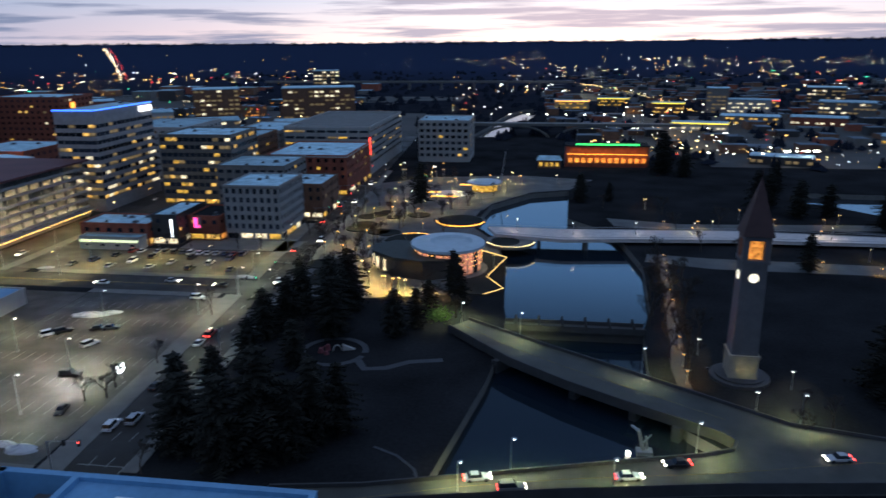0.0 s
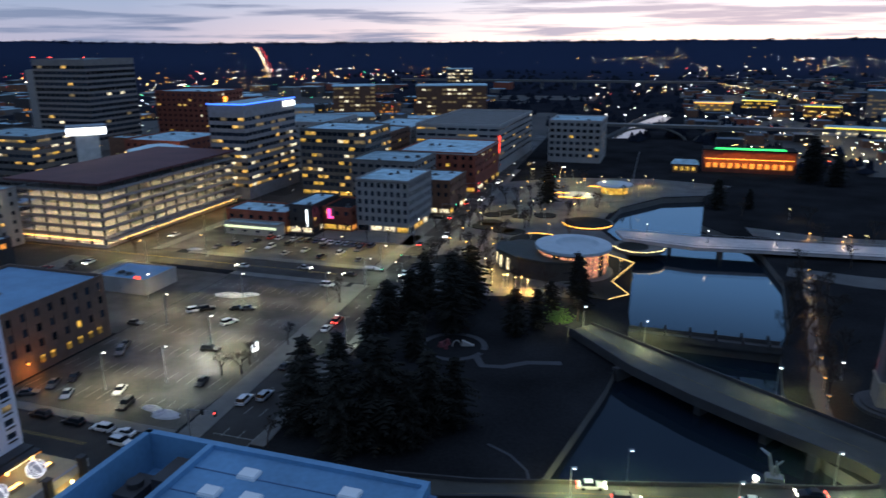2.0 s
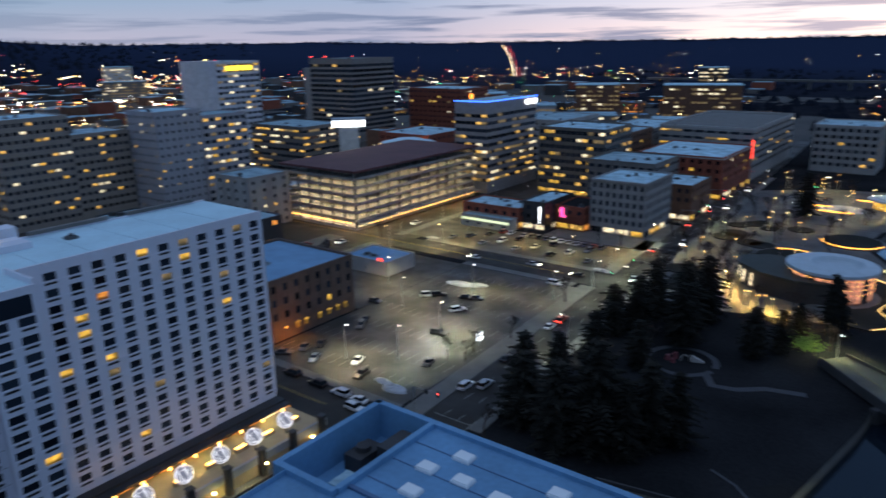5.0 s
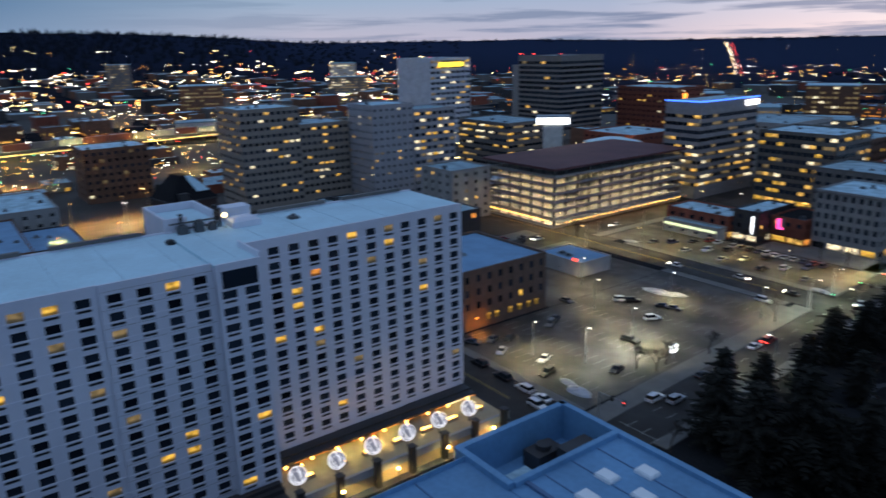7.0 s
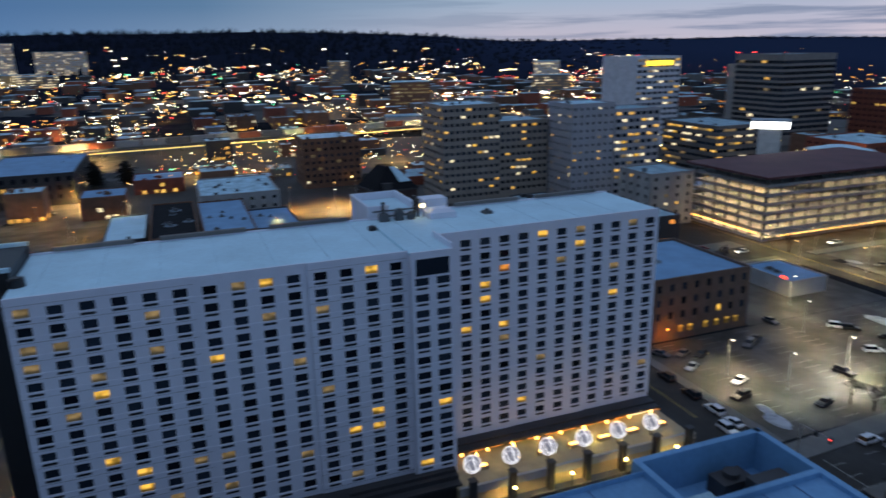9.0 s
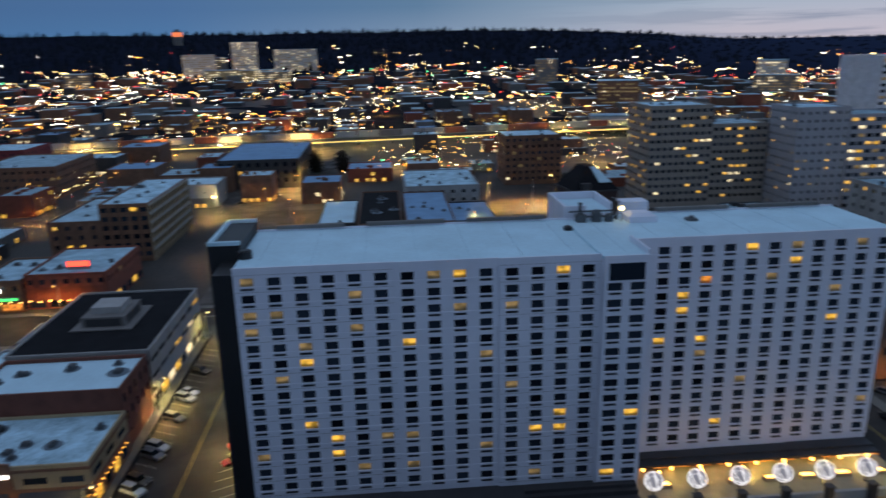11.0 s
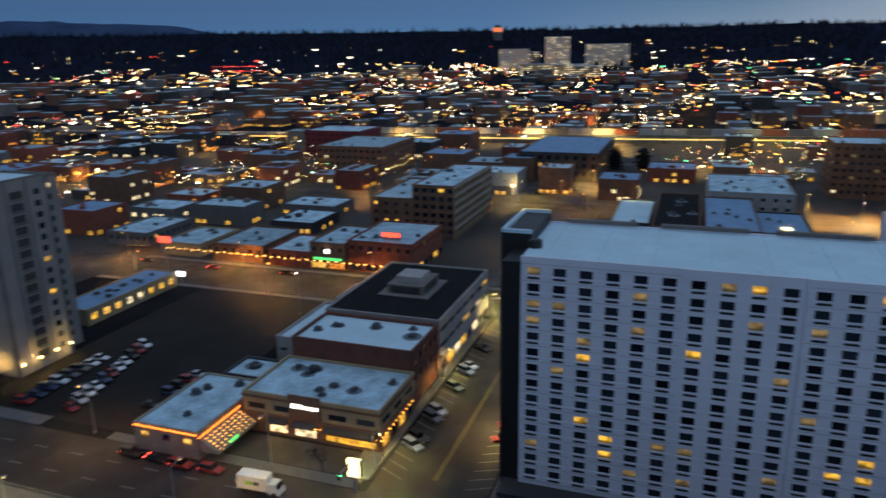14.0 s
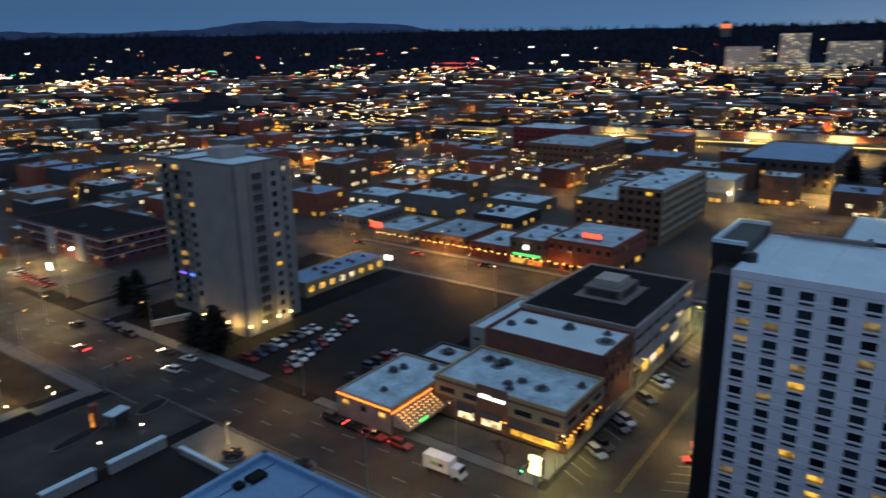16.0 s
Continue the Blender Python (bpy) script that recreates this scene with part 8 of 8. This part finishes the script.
for cx in (-40, 20):
    for i in range(12):
        a, b = math.pi * i / 12, math.pi * (i + 1) / 12
        arch.beam((cx + 28 * math.cos(a), -4, -4 + 13 * math.sin(a)), (cx + 28 * math.cos(b), -4, -4 + 13 * math.sin(b)), 0.9)
part("arch", arch, CONC, hwy, kind="stuff")
for i in range(11):
    lp = part("lamp_post", Geo().tube(-75 + i * 15, -4.5, 11, 18, 0.12, n=6), STEEL, hwy)
    part("bulb", Geo().ball(-75 + i * 15, -4.5, 18.3, 0.42, 6, 4), L_WHITE, lp)
nb = thing("far_bridge", "thin far road bridge across the valley", "bridge", (-120, 1150, 0))
part("deck", Geo().box(-330, 170, -5, 5, 12, 15), CONC, nb)
for i in range(9):
    part("pier", Geo().box(-300 + i * 52, -297 + i * 52, -4, 4, -10, 12), CONC, nb)

# ---- low city blocks out to the hills ----
def town_floor():
    g = Geo()
    pts = [(-212, -20), (-212, 98), (-184, 98), (-184, 540), (-120, 560), (-120, 1000), (-620, 1000), (-1000, 500), (-1100, 0), (-1000, -600), (-640, -1000), (-80, -1000), (-60, -240), (-212, -220)]
    north = [(80, 480), (330, 400), (640, 700), (560, 1300), (-10, 1300), (20, 800), (30, 640)]
    for ix in range(51):
        for iy in range(68):
            x0, y0 = -1120 + ix * 35, -1020 + iy * 35
            if not inside((x0 + 17, y0 + 17), pts) and not inside((x0 + 17, y0 + 17), north):
                continue
            b = len(g.v)
            g.v += [(x, y, land_z(x, y) + 0.012) for x, y in ((x0, y0), (x0 + 35, y0), (x0 + 35, y0 + 35), (x0, y0 + 35))]
            g.f.append((b, b + 1, b + 2, b + 3))
    setting("pavement_town", g, mat("town_asphalt_and_yards", (0.036, 0.031, 0.026), 0.85, var=0.6, scale=0.03, fine=0.5), "worn asphalt yards between the city blocks", "pavement")


town_floor()


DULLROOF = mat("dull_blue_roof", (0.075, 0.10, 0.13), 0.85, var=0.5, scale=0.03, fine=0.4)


def far_city():
    q = random.Random(77)
    walls = (BRICK, DBRICK, DARK, DBRICK, DBRICK, GREY, DARK)
    cell, made = 34, 0
    keep = [(-355, -55, -300, 520), (-530, -380, -290, 120), (-500, -330, 90, 540), (-470, 300, 60, 1000), (-615, -560, -900, 420)]
    spots = []
    for ix in range(-50, 4):
        for iy in range(-42, 30):
            x, y = ix * cell + q.uniform(-5, 5), iy * cell + q.uniform(-5, 5)
            r = math.hypot(x, y)
            az = math.degrees(math.atan2(-x, y))
            if r < 230 or r > 1500 or not (48 < az < 165) or ix % 4 == 0 or iy % 5 == 0:
                continue
            if any(a < x < b and c < y < d for a, b, c, d in keep):
                continue
            if abs(x + 590 + (y + 60) * 0.12) < 26:
                continue
            spots.append((r, x, y))
    for x, y in ((-275, 60), (-275, 95), (-300, 100), (-225, 110), (-240, 140), (-270, 145), (-225, 170), (-390, 130), (-420, 150), (-400, 190), (-380, 230), (-400, 20), (-430, 40), (-400, 270), (-430, -10), (-290, 245), (-370, 330), (-320, 400), (-260, 430), (-360, 400), (-300, 470), (-270, -160), (-300, -170), (-270, -200),
                 (-305, -210), (-275, -240), (-310, -250), (-360, -140), (-390, -150), (-365, -180), (-360, -230), (-390, -250), (-365, -280), (-240, -250), (-300, -290), (-170, -320), (-140, -310), (-200, -300), (-235, -300), (-160, -360), (-120, -345), (-200, -350), (-430, -120), (-440, -150), (-410, -95), (-500, -120), (-520, -170), (-490, -190), (-540, 30), (-530, 80), (-510, 130), (-480, 20), (-450, 60)):
        spots.append((math.hypot(x, y), x, y))
    for _ in range(150):
        az, r = q.uniform(13, 52), q.uniform(520, 1250)
        x, y = -r * math.sin(radians(az)), r * math.cos(radians(az))
        if all(math.hypot(x - a, y - b) > 30 for _, a, b in spots) and not (x > -110 and y < 900) and not (-460 < x < -90 and y < 560):
            spots.append((r * 0.8, x, y))
    for _ in range(420):
        az, r = q.uniform(-36, 2), 520 + 1000 * q.random()
        x, y = -r * math.sin(radians(az)), r * math.cos(radians(az))
        if x < 10 or any(math.hypot(x - a, y - b) < 34 for a, b in ((35, 846), (85, 886), (135, 797), (137, 646), (220, 806), (190, 690), (250, 690), (188, 812), (270, 560))) or abs(x - (115 - (y - 533) * 0.115)) < 12:
            continue
        spots.append((r + 3000, x, y))
    spots.sort()
    rest = {}
    lit_rest = Geo()
    for r, x, y in spots:
        w, dd, h = q.uniform(14, 28), q.uniform(14, 28), q.choice((4, 5, 6, 8, 9, 11, 14))
        if r > 3000:
            w, dd, h = q.uniform(9, 22), q.uniform(9, 16), q.choice((3.5, 4, 5, 6, 7))
        elif r > 800 and q.random() < 0.25:
            continue
        z = land_z(x, y) - 0.6
        BLOCKS.append((x - w / 2, x + w / 2, y - dd / 2, y + dd / 2))
        m = q.choice(walls)
        if made < 272:
            made += 1
            ob = thing("city_building", "low flat-roofed city building with frosted roof", "building", (x, y, z), 0, "low city blocks")
            wg = Geo().box(-w / 2, w / 2, -dd / 2, dd / 2, -2, h)
            for a in ((-w / 2, w / 2, dd / 2 - 0.4, dd / 2), (-w / 2, w / 2, -dd / 2, -dd / 2 + 0.4), (w / 2 - 0.4, w / 2, -dd / 2 + 0.4, dd / 2 - 0.4), (-w / 2, -w / 2 + 0.4, -dd / 2 + 0.4, dd / 2 - 0.4)):
                wg.box(*a, h, h + 0.6)
            for _ in range(3):
                ux, uy, us = q.uniform(-w / 3, w / 3), q.uniform(-dd / 3, dd / 3), q.uniform(0.6, 1.4)
                wg.box(ux - us, ux + us, uy - us, uy + us, h, h + q.uniform(0.8, 2.0))
            part("wall", wg, m, ob)
            part("roof", Geo().box(-w / 2 + 0.4, w / 2 - 0.4, -dd / 2 + 0.4, dd / 2 - 0.4, h, h + 0.15), SNOWROOF if q.random() < 0.75 else BLUEROOF, ob)
            if q.random() < 0.75:
                g = Geo()
                for k in range(max(1, int(h / 3.6))):
                    for i in range(int(dd / 3.2)):
                        if q.random() < (0.35 if k == 0 else 0.12):
                            u = -dd / 2 + 0.8 + i * 3.2
                            g.box(w / 2, w / 2 + 0.1, u, u + 2.0, 0.9 + k * 3.6, 2.7 + k * 3.6)
                    for i in range(int(w / 3.2)):
                        if q.random() < (0.35 if k == 0 else 0.12):
                            u = -w / 2 + 0.8 + i * 3.2
                            s = dd / 2 if y < 0 else -dd / 2
                            g.box(u, u + 2.0, s - 0.05, s + 0.05, 0.9 + k * 3.6, 2.7 + k * 3.6)
                if g.v:
                    part("lit_window", g, q.choice((W_WARM, W_GOLD, W_ORANGE, W_PALE)), ob, "warm lit windows", kind="stuff")
        else:
            rest.setdefault(m.name, Geo()).box(x - w / 2, x + w / 2, y - dd / 2, y + dd / 2, z - 3, z + h)
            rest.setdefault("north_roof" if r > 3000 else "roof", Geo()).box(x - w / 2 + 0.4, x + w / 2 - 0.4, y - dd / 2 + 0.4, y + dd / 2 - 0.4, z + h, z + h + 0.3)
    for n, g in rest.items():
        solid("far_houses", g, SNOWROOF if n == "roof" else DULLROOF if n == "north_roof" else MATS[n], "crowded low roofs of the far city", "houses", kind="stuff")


far_city()


def light_field():
    """Countless far lamps, signs and windows, a small glowing bead each."""
    q = random.Random(123)
    sets = {}
    mats = {"warm": L_WARM, "yel": L_YEL, "white": L_WHITE, "cool": L_COOL, "red": L_RED, "green": L_GREEN, "amber": L_AMBER}
    kinds = ["yel"] * 9 + ["warm"] * 9 + ["white"] * 7 + ["cool"] + ["red"] * 3 + ["amber"] * 7 + ["green"]

    def put(x, y, h, kind, size=1.0):
        r = math.hypot(x, y)
        s = size * (0.10 + r * 0.00042)
        g = sets.setdefault(kind, Geo())
        if q.random() < 0.25:
            z = land_z(x, y) + h
            g.box(x - s * 2.2, x + s * 2.2, y - s * 2.2, y + s * 2.2, z - s * 0.35, z + s * 0.35)
        else:
            g.bead(x, y, land_z(x, y) + h, s * 1.2, s * 0.75)

    def polar(az, r):
        return -r * math.sin(radians(az)), r * math.cos(radians(az))

    n = 0
    while n < 6800:  # the dense south side
        az, r = q.uniform(52, 168), 420 + (1330 if q.random() < 0.9 else 2200) * q.random() ** 1.25
        x, y = polar(az, r)
        if noise.noise((x * 0.006, y * 0.006, 1.0)) < -0.15 + 0.2 * q.random():
            continue
        put(x, y, q.choice((3, 5, 7, 9)), q.choice(kinds + (["white"] * 9 if r > 700 else [])), q.choice((0.5, 0.6, 0.7, 0.9, 1.2, 1.7 if r > 600 else 0.6, 2.1 if r > 800 else 0.7)))
        n += 1
    n = 0
    while n < 760:  # the town across the river
        az, r = q.uniform(-34, 7), 480 + 1900 * q.random() ** 1.7
        x, y = polar(az, r)
        if (az > -4 and r < 760) or noise.noise((x * 0.005, y * 0.005, 5.0)) < -0.15 + 0.3 * q.random():
            continue
        put(x, y, q.choice((3, 5, 7)), q.choice(kinds + ["white"] * 9), q.choice((0.4, 0.6, 0.8, 1.1)))
        n += 1
    for _ in range(90):  # few lamps on the dark slopes
        az, r = q.uniform(-34, 60), 1700 + 1300 * q.random()
        put(*polar(az, r), 4, q.choice(("white", "yel", "warm")), q.choice((0.35, 0.5, 0.6)))
    for i in range(60):  # a lamp row along the upper valley
        put(*polar(-26 + 18 * q.random(), 2150 + q.uniform(-120, 120)), 6, q.choice(("white", "yel")), 0.6)
    for _ in range(620):  # avenues and low blocks beyond downtown
        az, r = q.uniform(17, 58), 560 + 1250 * q.random()
        put(*polar(az, r), q.choice((3, 5, 7, 10)), q.choice(kinds + ["red"] * 3), q.choice((0.5, 0.7, 0.9, 1.1)))
    n = 0
    while n < 260:  # downtown streets between the towers
        x, y = q.choice(((q.choice((-84, -60, -197, -337, -463)) + q.uniform(-4, 4), q.uniform(240, 640)), (q.uniform(-480, -90), q.choice((94, 204, 297, 390, 470)) + q.uniform(-5, 5))))
        if math.hypot(x, y) < 300:
            n += 0.2
            continue
        put(x, y, q.choice((1, 3, 5, 8)), q.choice(kinds), q.choice((0.4, 0.5, 0.7, 0.9)))
        n += 1
    for i in range(150):  # the steep straight road on the hill
        k = (i + q.random()) / 150
        az, r = 31.2 + 0.9 * k, 1500 + 1750 * k
        side = i % 2
        x, y = polar(az + (0.22 if side else -0.1), r)
        put(x, y, 3, "white" if side else "red", 0.5)
        if i % 6 == 0:
            put(*polar(az + 0.35, r), 8, "yel", 0.8)
    for i in range(60):  # roads across the valley floor, north
        k = i / 60
        x, y = polar(-2 - 10 * k, 1250 - 500 * k)
        put(x + q.uniform(-6, 6), y, 7, q.choice(("yel", "warm")), 0.8)
    for i in range(46):
        put(*polar(20 + i * 0.9, 1500 + q.uniform(-40, 40)), 6, q.choice(("red", "white", "yel", "amber")), 1.0)
    for i in range(22):  # ballpark lights
        put(*polar(126.6 - (i % 11) * 0.34, 1606), 8 + 9 * (i // 11), "red", 1.3)
    for x, y in ((150, 458), (156, 459), (162, 460), (168, 461), (133, 447)):
        put(x, y, 9, "white", 2.2)
    for i in range(70):  # pink-lit roof edges
        x, y = q.choice(((-1307, 624), (-1384, 780), (-1041, 651), (-1398, 960)))
        put(x + q.uniform(-30, 30), y + q.uniform(-70, 70), q.uniform(9, 13), "red", 0.8)
    for x, y, z in ((-446, 412, 66), (-430, 412, 66), (-400, 412, 66), (-487, 318, 66), (-443, 318, 66)):
        put(x, y, z, "red", 1.2)
    for k, g in sets.items():
        solid("city_lights", g, mats[k], "countless far city lamps and signs", "city lights", kind="stuff")


light_field()
for y in (540, 610, 690, 780, 880, 990):
    street_lamp(115 - (y - 533) * 0.115 - 7, y, 11.0, 1.6, 0, L_YEL, (1.0, 0.74, 0.32), 70 * K, z=land_z(100, y), label="tall road lamp across the river, lit", group="road lamps across the river")
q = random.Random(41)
for i in range(110):  # tall overpowered lamps added at random to fill the southern streets with light
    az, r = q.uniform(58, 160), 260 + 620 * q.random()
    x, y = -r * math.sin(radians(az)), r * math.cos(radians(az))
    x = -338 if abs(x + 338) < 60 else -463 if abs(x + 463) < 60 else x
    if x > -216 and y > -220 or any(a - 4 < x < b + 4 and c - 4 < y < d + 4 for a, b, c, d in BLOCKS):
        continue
    street_lamp(x, y, 12.0, 1.6, q.uniform(0, 360), L_WARM, q.choice(((1.0, 0.45, 0.10), (1.0, 0.62, 0.22), (1.0, 0.52, 0.14))), 62 * K, z=land_z(x, y), label="tall overpowered lamp added to light the southern streets", group="tall sodium lamps")


def far_woods():
    """Dark conifers along the ridges and slopes."""
    q = random.Random(5)
    g = Geo()
    n = 0
    while n < 5200:
        az, r = q.uniform(-34, 168), 1300 + 2350 * q.random() ** 0.6
        if r < 3420 and q.random() > (az - 50) / 26:
            continue
        x, y = -r * math.sin(radians(az)), r * math.cos(radians(az))
        z = land_z(x, y) - 1
        tall = min(1.0, max(0.0, (az - 50) / 26))
        h, w = q.uniform(4 + 7 * tall, 9 + 19 * tall), q.uniform(7.0 - 3 * tall, 15.0 - 7 * tall)
        k = len(g.v)
        g.v += [(x + w, y, z + 2), (x, y + w, z + 2), (x - w, y, z + 2), (x, y - w, z + 2), (x + q.uniform(-1, 1), y, z + h)]
        g.f += [(k, k + 1, k + 4), (k + 1, k + 2, k + 4), (k + 2, k + 3, k + 4), (k + 3, k, k + 4)]
        n += 1
    n = 0
    while n < 900:  # yard trees across the river and on the valley floor
        az, r = q.uniform(-36, 26), 470 + 1200 * q.random()
        x, y = -r * math.sin(radians(az)), r * math.cos(radians(az))
        if any(inside((x, y), p) for p in (RIVER, FALLS)) or (-150 < x < 20 and y < 560) or (x < -110 and y < 700) or abs(x - (115 - (y - 533) * 0.115)) < 12:
            continue
        z, h, w = land_z(x, y) - 1, q.uniform(5, 12), q.uniform(2.0, 4.5)
        for j in range(3):
            a, b, k = x + q.uniform(-w, w), y + q.uniform(-w, w), len(g.v)
            g.v += [(a + w, b, z + 2), (a, b + w, z + 2.5), (a - w, b, z + 2), (a, b - w, z + 1.5), (a + q.uniform(-1, 1), b, z + h * q.uniform(0.6, 1))]
            g.f += [(k, k + 1, k + 4), (k + 1, k + 2, k + 4), (k + 2, k + 3, k + 4), (k + 3, k, k + 4)]
        n += 1
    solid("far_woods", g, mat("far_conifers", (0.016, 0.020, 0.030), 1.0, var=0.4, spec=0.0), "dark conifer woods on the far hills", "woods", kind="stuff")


far_woods()
